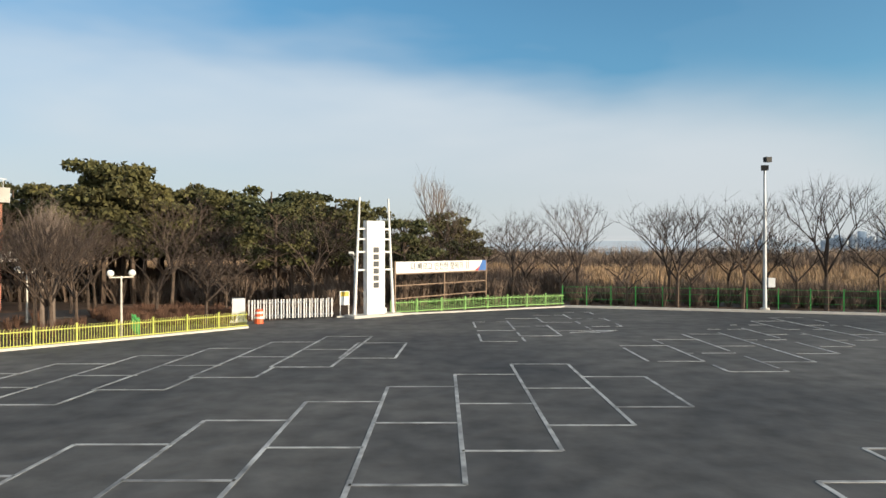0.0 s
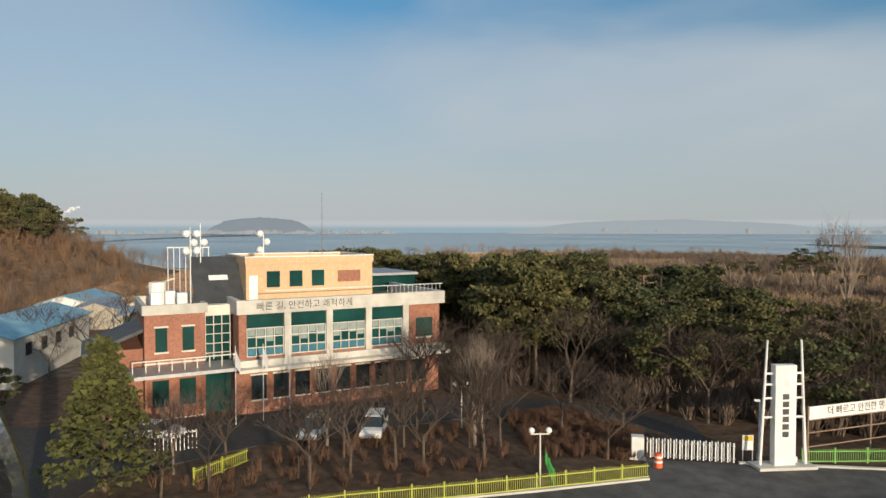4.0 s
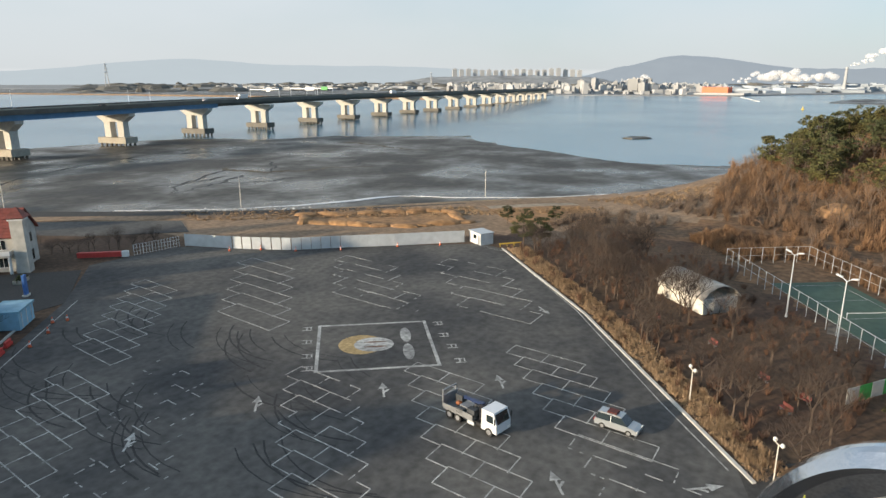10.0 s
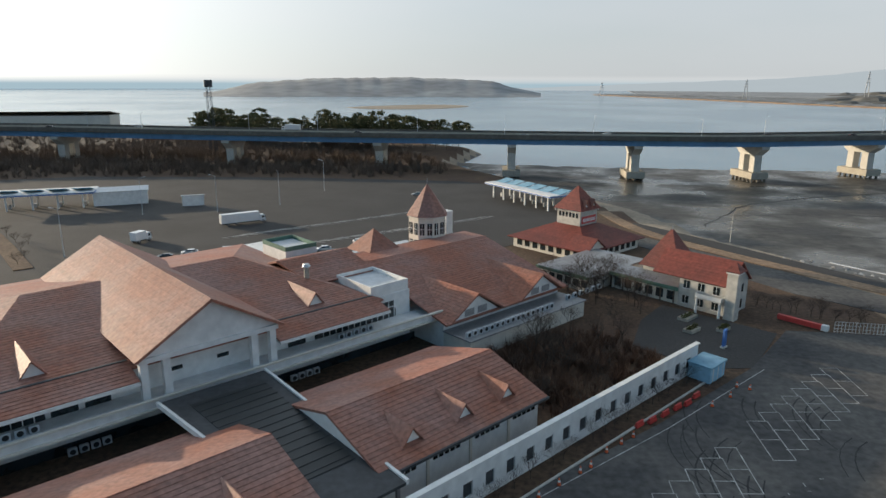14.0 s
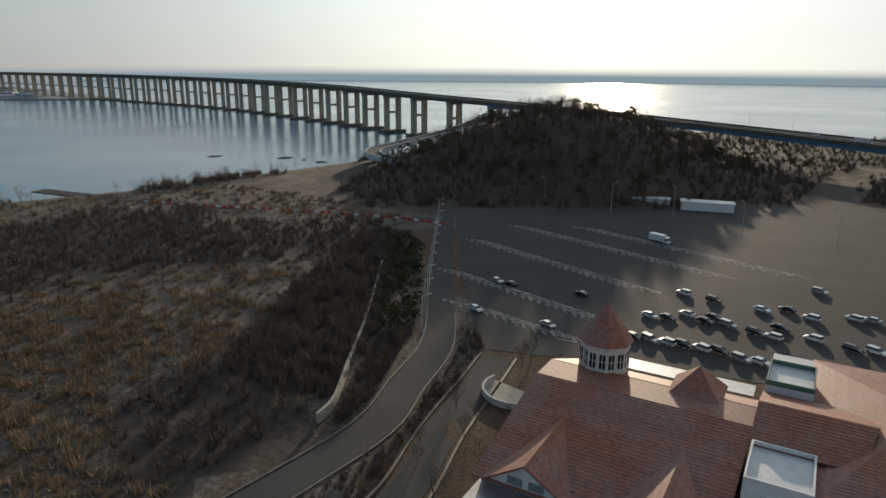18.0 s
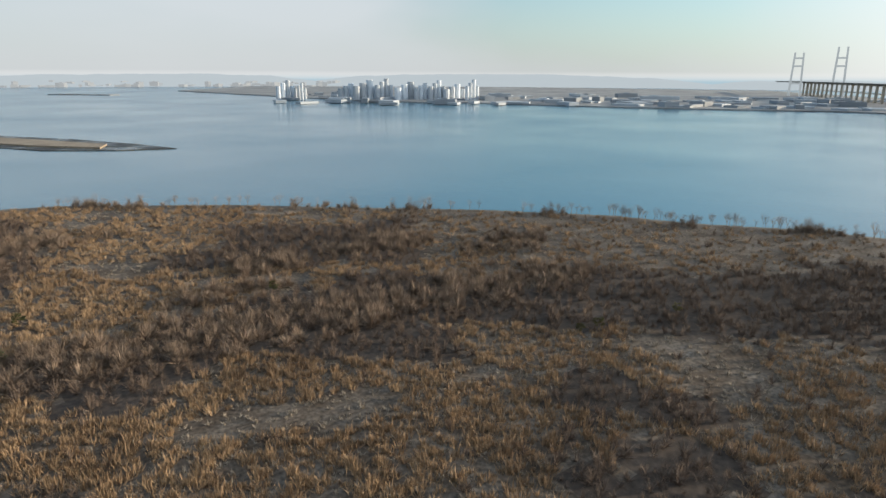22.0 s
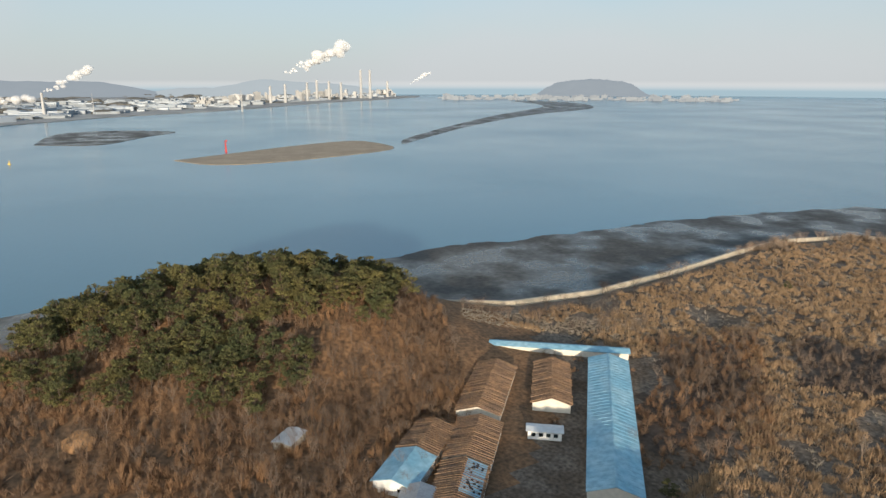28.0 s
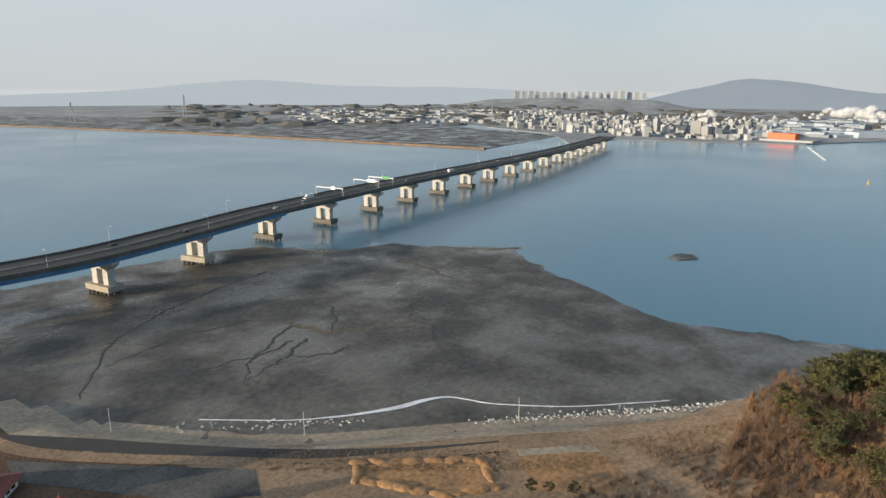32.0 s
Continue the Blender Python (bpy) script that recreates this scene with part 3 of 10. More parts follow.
# ---- motorway viaduct ----
LINE = [(-1330, -552, 12), (-930, -476, 15), (-505, -428, 18), (-375, -411, 18.3), (-310, -401, 18.5), (-240, -384, 18.5), (-165, -369, 18.5), (-100, -371, 18.5), (0, -379, 18.6), (118, -390, 18.8), (250, -400, 20),
        (420, -372, 23), (560, -290, 31), (690, -200, 38), (765, -165, 40.5), (952, -100, 44.5), (1284, 40, 48), (1662, 288, 51), (2150, 640, 52), (2780, 1120, 51), (3300, 1500, 48)]
CL = smooth_line(LINE, 8)


def across(i, line):
    a, b = Vector(line[max(i - 1, 0)]), Vector(line[min(i + 1, len(line) - 1)])
    d = b - a
    return Vector((-d.y, d.x, 0)).normalized()


def loft(g, line, profile):
    """A closed profile of (offset, height) swept along a line."""
    k = len(profile)
    vs = []
    for i, p in enumerate(line):
        s = across(i, line)
        vs += [Vector(p) + s * o + Vector((0, 0, h)) for o, h in profile]
    fs = [(i * k + j, (i + 1) * k + j, (i + 1) * k + (j + 1) % k, i * k + (j + 1) % k) for i in range(len(line) - 1) for j in range(k)]
    n = len(line) - 1
    return g.add(vs, fs + [tuple(range(k))[::-1], tuple(range(n * k, n * k + k))])


bridge = thing("motorway_bridge", "long concrete and blue steel motorway viaduct over tidal water", "bridge")
part("deck", loft(Geo(), CL, [(-15.5, -0.7), (-15.5, 0), (15.5, 0), (15.5, -0.7)]), ROAD, bridge)
east_of = [p for p in CL if -330 < p[0] < 640]
rest_w, rest_e = [p for p in CL if p[0] <= -300], [p for p in CL if p[0] >= 600]
for side in (-1, 1):
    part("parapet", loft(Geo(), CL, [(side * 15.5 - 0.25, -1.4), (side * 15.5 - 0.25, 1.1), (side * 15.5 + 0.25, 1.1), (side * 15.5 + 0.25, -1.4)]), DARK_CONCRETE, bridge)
    part("girder", loft(Geo(), east_of, [(side * 11 - 2.8, -4.4), (side * 11 - 2.8, -0.7), (side * 11 + 2.8, -0.7), (side * 11 + 2.8, -4.4)]), BLUE_STEEL, bridge, "blue steel box girder")
    for seg in (rest_w, rest_e):
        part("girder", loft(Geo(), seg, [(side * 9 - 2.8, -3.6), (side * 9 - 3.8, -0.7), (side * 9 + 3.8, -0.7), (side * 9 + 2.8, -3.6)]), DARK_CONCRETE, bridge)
part("median", loft(Geo(), CL, [(-0.3, 0), (-0.2, 0.9), (0.2, 0.9), (0.3, 0)]), CONCRETE, bridge)


def along(line, start, gap):
    """Points at even gaps along a line, with the way across it."""
    out, need = [], start
    for i in range(len(line) - 1):
        a, b = Vector(line[i]), Vector(line[i + 1])
        ln = (b - a).length
        while need <= ln:
            d = (b - a).normalized()
            out.append((a + (b - a) * need / ln, Vector((-d.y, d.x, 0)).normalized()))
            need += gap
        need -= ln
    return out


def pier_meshes():
    """A hammerhead on two legs, and its footing on piles, for a deck 14 m over the mud."""
    cap, foot, piles, legs = Geo(), Geo(), Geo(), []
    pr = [(-13, 0), (13, 0), (13, -1.6), (7.5, -5.2), (-7.5, -5.2), (-13, -1.6)]
    n = len(pr)
    cap.add([(-2.3, x, z) for x, z in pr] + [(2.3, x, z) for x, z in pr], [tuple(range(n)), tuple(range(2 * n - 1, n - 1, -1))] + [(i, n + i, n + (i + 1) % n, (i + 1) % n) for i in range(n)])
    for s in (-1, 1):
        legs.append(Geo().prism([(-2.2, s * 5 - 2.3), (2.2, s * 5 - 2.3), (2.2, s * 5 + 2.3), (-2.2, s * 5 + 2.3)], -14.5, -5.2))
    foot.box(-5, -10.5, -18.0, 5, 10.5, -14.5)
    piles.rod((0, 0, -23), (0, 0, -18), 0.75, n=6)
    return mesh_of("cap", cap, PALE_CONCRETE), [mesh_of("leg", g, PALE_CONCRETE) for g in legs], mesh_of("footing", foot, DARK_CONCRETE), mesh_of("pile_shaft", piles, DARK_CONCRETE), mesh_of("footing", foot, CONCRETE)


CAP, LEGS, FOOT, PILE, FOOT_PALE = pier_meshes()
PIER_X = [310, 228, 123, 35, -40, -108, -174, -245, -318, -388, -458, -521, -585, -648, -708, -773] + [-835 - 62.5 * k for k in range(8)]
for x_ in PIER_X:
    k_ = min(range(len(CL) - 1), key=lambda i: abs(CL[i][0] + CL[i + 1][0] - 2 * x_))
    e_ = (x_ - CL[k_][0]) / (CL[k_ + 1][0] - CL[k_][0])
    p, s = Vector(CL[k_]).lerp(Vector(CL[k_ + 1]), e_), across(k_, CL)
    top_z = p.z - 4.4
    pier = thing("bridge_pier", "pale concrete hammerhead pier on a dark tidal footing", "pier", "piers of the viaduct", Matrix.Translation((p.x, p.y, top_z)) @ pose(0, 0, 0, 0, 0, math.degrees(math.atan2(s.y, s.x)) - 90))
    part("cap", CAP, None, pier)
    for me_ in LEGS:
        part("leg", me_, None, pier)
    part("footing", FOOT_PALE if p.x > -270 else FOOT, None, pier)
    for i in range(3):
        for j in range(6):
            part("pile_shaft", PILE, None, pier).location = (-3.8 + 3.8 * i, -9 + 3.6 * j, 0)
for p, s in along([q for q in CL if 600 < q[0] < 3000], 20, 52):
    h = p.z - 3.6
    pier = thing("tall_pier", "tall twin-column concrete bridge pier in the water", "pier", "tall piers of the viaduct", Matrix.Translation((p.x, p.y, 0)) @ pose(0, 0, 0, 0, 0, math.degrees(math.atan2(s.y, s.x)) - 90))
    for k in (-1, 1):
        part("column", Geo().box(-2.3, k * 8 - 2.6, -7.5, 2.3, k * 8 + 2.6, h - 3), CONCRETE, pier)
    part("cap", Geo().box(-1.9, -12, h - 3, 1.9, 12, h), CONCRETE, pier)
    part("crossbeam", Geo().box(-1.5, -6.2, h * 0.45, 1.5, 6.2, h * 0.45 + 2.5), CONCRETE, pier)
    part("footing", Geo().box(-6, -15, -9, 6, 15, -2.5), DARK_CONCRETE, pier)
for (x, y), ztop in (((2809, 1052), 182), ((2752, 1186), 162)):
    g = Geo()
    for k in (-1, 1):
        g.add([(-4, k * 20 - 4, -6), (4, k * 20 - 4, -6), (4, k * 20 + 4, -6), (-4, k * 20 + 4, -6)] + [(-3, k * 15 - 3, ztop), (3, k * 15 - 3, ztop), (3, k * 15 + 3, ztop), (-3, k * 15 + 3, ztop)],
              [(3, 2, 1, 0), (4, 5, 6, 7), (0, 1, 5, 4), (1, 2, 6, 5), (2, 3, 7, 6), (3, 0, 4, 7)])
    for zc in (42, 108, 138):
        g.box(-2.5, -18, zc, 2.5, 18, zc + 6)
    # tower surface glows faintly, haze put on the tower itself
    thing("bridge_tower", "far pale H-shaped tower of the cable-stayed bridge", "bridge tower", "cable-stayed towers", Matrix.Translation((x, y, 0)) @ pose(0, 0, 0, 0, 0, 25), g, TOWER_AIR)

beach = loft(Geo(), [(x, y, 0) for x, y in smooth_line(LAND[1:8], 6)], [(-7, -0.06), (-4, -0.7), (0, -2.35), (4, -4.0), (11, -4.5), (11, -6), (-7, -6)])
structure("beach", beach, SAND, "grey sandy strip sloping from the dike to the mud", "beach")

# ---- service area building, in its own frame: a along the front, b towards the car park ----
SM = pose(0, 0, 0, 0, 0, 43)
MID = -37.4


def both(f):
    """Runs f for a length along the front, and for its mirror image."""
    f(lambda a: a)
    f(lambda a: 2 * MID - a)


hall = thing("service_building", "large service area building with red tiled roofs and white gables", "building", m=SM)
part("wall", Geo().box(-77, -140, -0.3, 2, -88, 10.1), WHITE, hall)


def hip_roof(a0, a1, b0, b1, ze, r0, r1, br, zr, t=0.3):
    """Four roof planes; b0 is the front eave."""
    return [Geo().slab([(a0, b0, ze), (a1, b0, ze), (r1, br, zr), (r0, br, zr)], t), Geo().slab([(a0, b1, ze), (a1, b1, ze), (r1, br, zr), (r0, br, zr)], t),
            Geo().slab([(a0, b0, ze), (a0, b1, ze), (r0, br, zr)], t), Geo().slab([(a1, b0, ze), (a1, b1, ze), (r1, br, zr)], t)]


ROOFS = []


def roof_plane(g, parent, material=None, courses=True):
    ob = part("roof", g, material or TILE, parent)
    ROOFS.append(ob)
    return ob


for g in hip_roof(-5, -69.8, -86.5, -141, 10.0, -20, -55, -114, 15.0):
    roof_plane(g, hall)
# entrance gable
for s in (-1, 1):
    roof_plane(Geo().slab([(MID, -82.8, 18.4), (MID, -134, 18.4), (MID + s * 10.8, -134, 12.0), (MID + s * 10.8, -82.8, 12.0)], 0.35), hall, TILE)
g = Geo()
g.add([(MID - 10.0, -84, 11.9), (MID + 10.0, -84, 11.9), (MID, -84, 17.8), (MID - 10.0, -84.8, 11.9), (MID + 10.0, -84.8, 11.9), (MID, -84.8, 17.8)], [(0, 1, 2), (5, 4, 3), (0, 3, 4, 1), (1, 4, 5, 2), (2, 5, 3, 0)])
part("gable", g, WHITE, hall)
part("gable", Geo().box(MID - 10, -133, 8.6, MID + 10, -132, 12), WHITE, hall)
part("entablature", Geo().box(MID - 10.2, -88, 11.2, MID + 10.2, -83.6, 11.9), WHITE, hall)
part("gable_wall", Geo().box(MID - 9.6, -112, 10.1, MID + 9.6, -88, 11.9), WHITE, hall)
for a in (MID - 9.4, MID - 6.4, MID + 6.4, MID + 9.4):
    part("column", Geo().box(a - 0.5, -84.9, 5.6, a + 0.5, -83.9, 11.2), WHITE, hall)
for a in (MID - 2.6, MID + 1.2):
    part("vent_window", Geo().box(a, -88, 9.3, a + 1.1, -87.94, 9.7), DARK_GLASS, hall)
part("terrace", Geo().box(-80.5, -88, 5.0, 2.2, -82.6, 5.6), WHITE, hall)
part("terrace_parapet", Geo().box(-80.5, -82.9, 5.6, 2.2, -82.6, 6.5), WHITE, hall)
part("cornice", Geo().box(-80.9, -82.6, 6.3, 2.6, -82.2, 6.6), CREAM, hall)
part("cornice", Geo().box(-80.9, -82.6, 4.9, 2.6, -82.2, 5.2), CREAM, hall)


def end_block(A):
    a0, a1 = sorted((A(-6.5), A(2.0)))
    part("end_block", Geo().box(a0, -99, -0.3, a1, -88.2, 11.2), WHITE, hall)
    for q in ((a0, -88.5, a1, -88.2), (a0, -99, a1, -98.7), (a0, -98.7, a0 + 0.3, -88.5), (a1 - 0.3, -98.7, a1, -88.5)):
        part("parapet", Geo().box(q[0], q[1], 11.2, q[2], q[3], 12.1), WHITE, hall)
    part("flat_roof", Geo().box(a0 + 0.3, -98.7, 11.2, a1 - 0.3, -88.5, 11.3), SILVER, hall)
    roof_plane(Geo().slab([(A(2.2), -98.5, 11.4), (A(-12), -98.5, 11.4), (A(-14), -108, 14.2), (A(2.2), -108, 14.2)], 0.3), hall)
    roof_plane(Geo().slab([(A(2.2), -118, 11.4), (A(-14), -118, 11.4), (A(-14), -108, 14.2), (A(2.2), -108, 14.2)], 0.3), hall)
    part("wall", Geo().box(a0, -118, -0.3, a1, -99, 11.2), WHITE, hall)
    part("back_block", Geo().box(a0 + 1, -128, -0.3, a1, -118, 12.8), WHITE, hall)
    for q in ((a0 + 1, -118.3, a1, -118), (a0 + 1, -128, a1, -127.7), (a0 + 1, -127.7, a0 + 1.3, -118.3), (a1 - 0.3, -127.7, a1, -118.3)):
        part("parapet", Geo().box(q[0], q[1], 12.8, q[2], q[3], 13.7), DULL_GREEN, hall)
    part("flat_roof", Geo().box(a0 + 1.3, -127.7, 12.8, a1 - 0.3, -118.3, 12.9), SILVER, hall)


both(end_block)


def skirt(A):
    """Low strip of roof over the terrace, with its white fascia."""
    a0, a1 = sorted((A(-27.2), A(-6.0)))
    roof_plane(Geo().slab([(a0, -83.4, 9.15), (a1, -83.4, 9.15), (a1, -88.2, 10.45), (a0, -88.2, 10.45)], 0.2), hall)
    part("fascia", Geo().box(a0, -83.5, 8.6, a1, -83.2, 9.05), WHITE, hall)
    part("soffit", Geo().box(a0, -88, 8.75, a1, -83.5, 8.9), WHITE, hall)
    # solid dark bar drawn as the shadow line above the skirt roof
    part("shadow_gap", Geo().box(a0, -88.6, 10.45, a1, -88.2, 10.6), DARK_ROOF, hall)
    c0, c1 = sorted((A(-1.6), A(-16.8)))
    door_ = part("glazed_door", Geo().box(c0, -88.0, 5.62, c1, -87.86, 8.7), DARK_GLASS, hall)
    for i in range(13):
        x = c0 + (c1 - c0) * i / 12
        part("mullion", Geo().box(x - 0.06, -87.86, 5.62, x + 0.06, -87.8, 8.7), WHITE, door_)
    part("transom", Geo().box(c0, -87.85, 7.6, c1, -87.79, 7.72), WHITE, door_)


both(skirt)


def dormer(parent, a, b, z, w, h, deep, back=1):
    """A small gabled dormer whose front stands at b."""
    part("dormer_front", Geo().add([(a - w, b, z), (a + w, b, z), (a, b, z + h), (a - w, b - 0.15, z), (a + w, b - 0.15, z), (a, b - 0.15, z + h)], [(0, 1, 2), (5, 4, 3), (0, 3, 4, 1), (1, 4, 5, 2), (2, 5, 3, 0)]), WHITE, parent)
    for s in (-1, 1):
        roof_plane(Geo().slab([(a, b + 0.4, z + h + 0.2), (a, b - deep, z + h + 0.2), (a + s * (w + 0.3), b - 0.5, z - 0.1), (a + s * (w + 0.3), b + 0.4, z - 0.1)], 0.12), parent, TILE)


both(lambda A: dormer(hall, A(-16.5), -90.5, 10.3, 1.7, 2.4, 9))


def side_wing(A):
    a0, a1 = sorted((A(4.0), A(37.5)))
    part("wall", Geo().box(a0, -118, -0.3, a1, -80.5, 5.4), WHITE, hall)
    roof_plane(Geo().slab([(A(3), -78.6, 5.2), (A(38.5), -78.6, 5.2), (A(38), -103, 12.0), (A(2.4), -103, 12.0)], 0.3), hall)
    roof_plane(Geo().slab([(A(3), -127, 5.2), (A(38.5), -127, 5.2), (A(38), -110, 12.0), (A(2.4), -110, 12.0)], 0.3), hall)
    part("ridge_walk", Geo().box(min(A(2.4), A(38)), -110, 11.4, max(A(2.4), A(38)), -103, 12.0), TILE, hall)
    for c, w in ((29.6, 6.3), (10.8, 6.6)):
        c = A(c)
        part("gable", Geo().add([(c - w, -79, 5.0), (c + w, -79, 5.0), (c, -79, 9.4), (c - w, -79.4, 5.0), (c + w, -79.4, 5.0), (c, -79.4, 9.4)], [(0, 1, 2), (5, 4, 3), (0, 3, 4, 1), (1, 4, 5, 2), (2, 5, 3, 0)]), WHITE, hall)
        for k in (-1, 1):
            part("gable_window", Geo().box(c + k * 1.7 - 1.2, -79.0, 5.6, c + k * 1.7 + 1.2, -78.9, 6.9), GREY_METAL, hall)
        for s in (-1, 1):
            roof_plane(Geo().slab([(c, -78.2, 9.7), (c, -94.5, 9.7), (c + s * (w + 0.6), -79.5, 5.35), (c + s * (w + 0.6), -78.2, 5.35)], 0.25), hall, TILE)
    # lower terrace with its row of air conditioners
    part("annex", Geo().box(a0, -80.5, -0.3, a1, -73.5, 3.3), CREAM, hall)
    part("annex_roof", Geo().box(a0 - 0.3, -80.4, 3.3, a1 + 0.3, -73.2, 3.55), GREY_METAL, hall)
    # octagonal tower
    c = (A(29), -113.5)
    ring = lambda r: [(c[0] + r * math.cos(radians(22.5 + 45 * i)), c[1] + r * math.sin(radians(22.5 + 45 * i))) for i in range(8)]
    tower = part("tower", Geo().prism(ring(4.6), 8, 17.2), CREAM, hall)
    part("tower_cornice", Geo().prism(ring(4.85), 16.7, 17.1), WHITE, hall)
    g = Geo()
    g.add([(x, y, 16.9) for x, y in ring(5.15)] + [(c[0], c[1], 24.3)], [(i, (i + 1) % 8, 8) for i in range(8)] + [tuple(range(8))[::-1]])
    part("tower_roof", g, TILE, hall)
    part("finial", Geo().rod((c[0], c[1], 24), (c[0], c[1], 25.6), 0.12, 0.03), GREY_METAL, hall)
    for i in range(8):
        m = Matrix.Translation((c[0], c[1], 0)) @ pose(0, 0, 0, 0, 0, 45 * i)
        for y in (-0.9, 0.9):
            for z0, z1 in ((12.6, 15.4), (10.4, 11.4)):
                g = Geo(m).box(4.24, y - 0.55, z0, 4.32, y + 0.55, z1)
                win = part("window", g, DARK_GLASS, tower)
                fr = Geo(m)
                fr.box(4.32, y - 0.05, z0, 4.36, y + 0.05, z1)
                fr.box(4.32, y - 0.55, (z0 + z1) / 2 - 0.05, 4.36, y - 0.05, (z0 + z1) / 2 + 0.05)
                fr.box(4.32, y + 0.05, (z0 + z1) / 2 - 0.05, 4.36, y + 0.55, (z0 + z1) / 2 + 0.05)
                part("glazing_bar", fr, WHITE, tower)
    # pyramid lantern
    c = (A(12), -112)
    g = Geo().add([(c[0] - 4.4, c[1] - 4.4, 11.6), (c[0] + 4.4, c[1] - 4.4, 11.6), (c[0] + 4.4, c[1] + 4.4, 11.6), (c[0] - 4.4, c[1] + 4.4, 11.6), (c[0], c[1], 16.2)], [(0, 1, 4), (1, 2, 4), (2, 3, 4), (3, 0, 4), (3, 2, 1, 0)])
    part("lantern_roof", g, TILE, hall)
    part("rear_canopy", Geo().box(a0, -132, 5.5, a1, -127, 5.8), SILVER, hall)


both(side_wing)
# front face of the upper floor: windows, doors and air conditioners
for a in (-3, -9.5, -14, -19, -23, -53, -58, -62, -67, -72):
    part("window", Geo().box(a - 1.6, -88.0, 5.0, a + 1.6, -87.9, 7.2), DARK_GLASS, hall)
for a in (-33.5, -40.5):
    part("vent_window", Geo().box(a - 0.9, -88.0, 7.3, a + 0.9, -87.9, 7.9), DARK_GLASS, hall)
# dark strip drawn for the shade under the terrace; the wall isn't recessed
part("shade_recess", Geo().box(-78, -88.0, -0.2, 0, -87.8, 1.4), DARK_GLASS, hall)

# the two low front wings


def front_wing(name, a0, a1):
    w = thing(name, "low white front wing with a red tiled roof and small dormers", "building", "front wings", SM)
    part("wall", Geo().box(a0 + 0.6, -72, -0.3, a1 - 0.6, -50.6, 5.2), WHITE, w)
    roof_plane(Geo().slab([(a0, -49.4, 5.3), (a1, -49.4, 5.3), (a1, -60.5, 8.8), (a0, -60.5, 8.8)], 0.3), w)
    roof_plane(Geo().slab([(a0, -73.2, 5.3), (a1, -73.2, 5.3), (a1, -60.5, 8.8), (a0, -60.5, 8.8)], 0.3), w)
    for a in (a0 + 0.3, a1 - 0.6):
        part("gable", Geo().add([(a, -50.6, 5.1), (a, -72, 5.1), (a, -60.5, 8.5), (a + 0.3, -50.6, 5.1), (a + 0.3, -72, 5.1), (a + 0.3, -60.5, 8.5)], [(0, 1, 2), (5, 4, 3), (0, 3, 4, 1), (1, 4, 5, 2), (2, 5, 3, 0)]), WHITE, w)
    part("gutter", Geo().box(a0, -49.4, 5.0, a1, -49.1, 5.35), DARK_ROOF, w)
    n = int((a1 - a0) / 7)
    for i in range(n):
        a = a0 + (i + 0.5) * (a1 - a0) / n
        part("pilaster", Geo().box(a + 3.0, -50.6, 0, a + 3.4, -50.4, 5.0), CREAM, w)
        for k in range(5):
            part("window", Geo().box(a - 2.2 + k * 0.95, -50.6, 3.4, a - 1.5 + k * 0.95, -50.5, 4.3), DARK_GLASS, w)
    for f in (0.2, 0.48, 0.78):
        dormer(w, a0 + f * (a1 - a0), -52.0, 6.2, 1.25, 1.7, 5.5)
    return w


front_wing("front_wing", -69.8, -41.0)
front_wing("front_wing", -33.8, 3.2)
SMOKED = mat("smoked_panel", (0.022, 0.028, 0.03), 0.45, var=0.2, scale=0.5, big=0.1, bump=0.05)
canopy = thing("entrance_canopy", "dark glazed canopy roof between the front wings", "canopy", m=SM)
part("roof", Geo().slab([(-42.6, -47, 5.4), (-31.5, -47, 5.4), (-28.0, -80, 7.0), (-43.2, -80, 7.0)], 0.4), DARK_ROOF, canopy)
part("glazing", Geo().slab([(-40.6, -54, 5.83), (-32.2, -54, 5.83), (-31.0, -77, 6.93), (-41.4, -77, 6.93)], 0.05), SMOKED, canopy)
for i in range(14):
    f = (i + 0.5) / 14
    part("glazing_bar", Geo().beam((-40.6 - 0.8 * f, -54 - 23 * f, 5.88 + 1.1 * f), (-32.2 + 1.2 * f, -54 - 23 * f, 5.86 + 1.1 * f), 0.07, 0.06), DARK_ROOF, canopy)
for a0_, a1_ in ((-42.6, -43.2), (-31.5, -28.0)):
    part("side_fascia", Geo().beam((a0_, -47, 5.3), (a1_, -80, 6.9), 0.4, 0.7), WHITE, canopy)
for a in (-42, -32.2):
    for b in (-48, -62, -76):
        part("post", Geo().box(a - 0.2, b - 0.2, 0, a + 0.2, b + 0.2, 5.2), GREY_METAL, canopy)

wall_front = tagged(new("wall_front", None), "long white garden wall pierced by dark window openings", "wall", kind="structure")
wall_front.matrix_world = SM
WA0, WA1, nwin = -104.0, -34.0, 19
pitch_w = (WA1 - WA0) / nwin
for i in range(nwin):
    a = WA0 + i * pitch_w
    part("wall_pier", Geo().box(a, -45.0, -0.1, a + pitch_w - 1.5, -44.6, 5.0), WHITE, wall_front)
    part("sill_panel", Geo().box(a + pitch_w - 1.5, -45.0, -0.1, a + pitch_w, -44.6, 1.4), WHITE, wall_front)
    part("lintel", Geo().box(a + pitch_w - 1.5, -45.0, 3.3, a + pitch_w, -44.6, 5.0), WHITE, wall_front)
    part("shutter", Geo().box(a + pitch_w - 1.5, -44.9, 1.4, a + pitch_w, -44.8, 3.3), DARK_ROOF, wall_front)
part("coping", Geo().box(WA0 - 0.2, -45.2, 5.0, WA1 + 0.2, -44.4, 5.2), WHITE, wall_front)
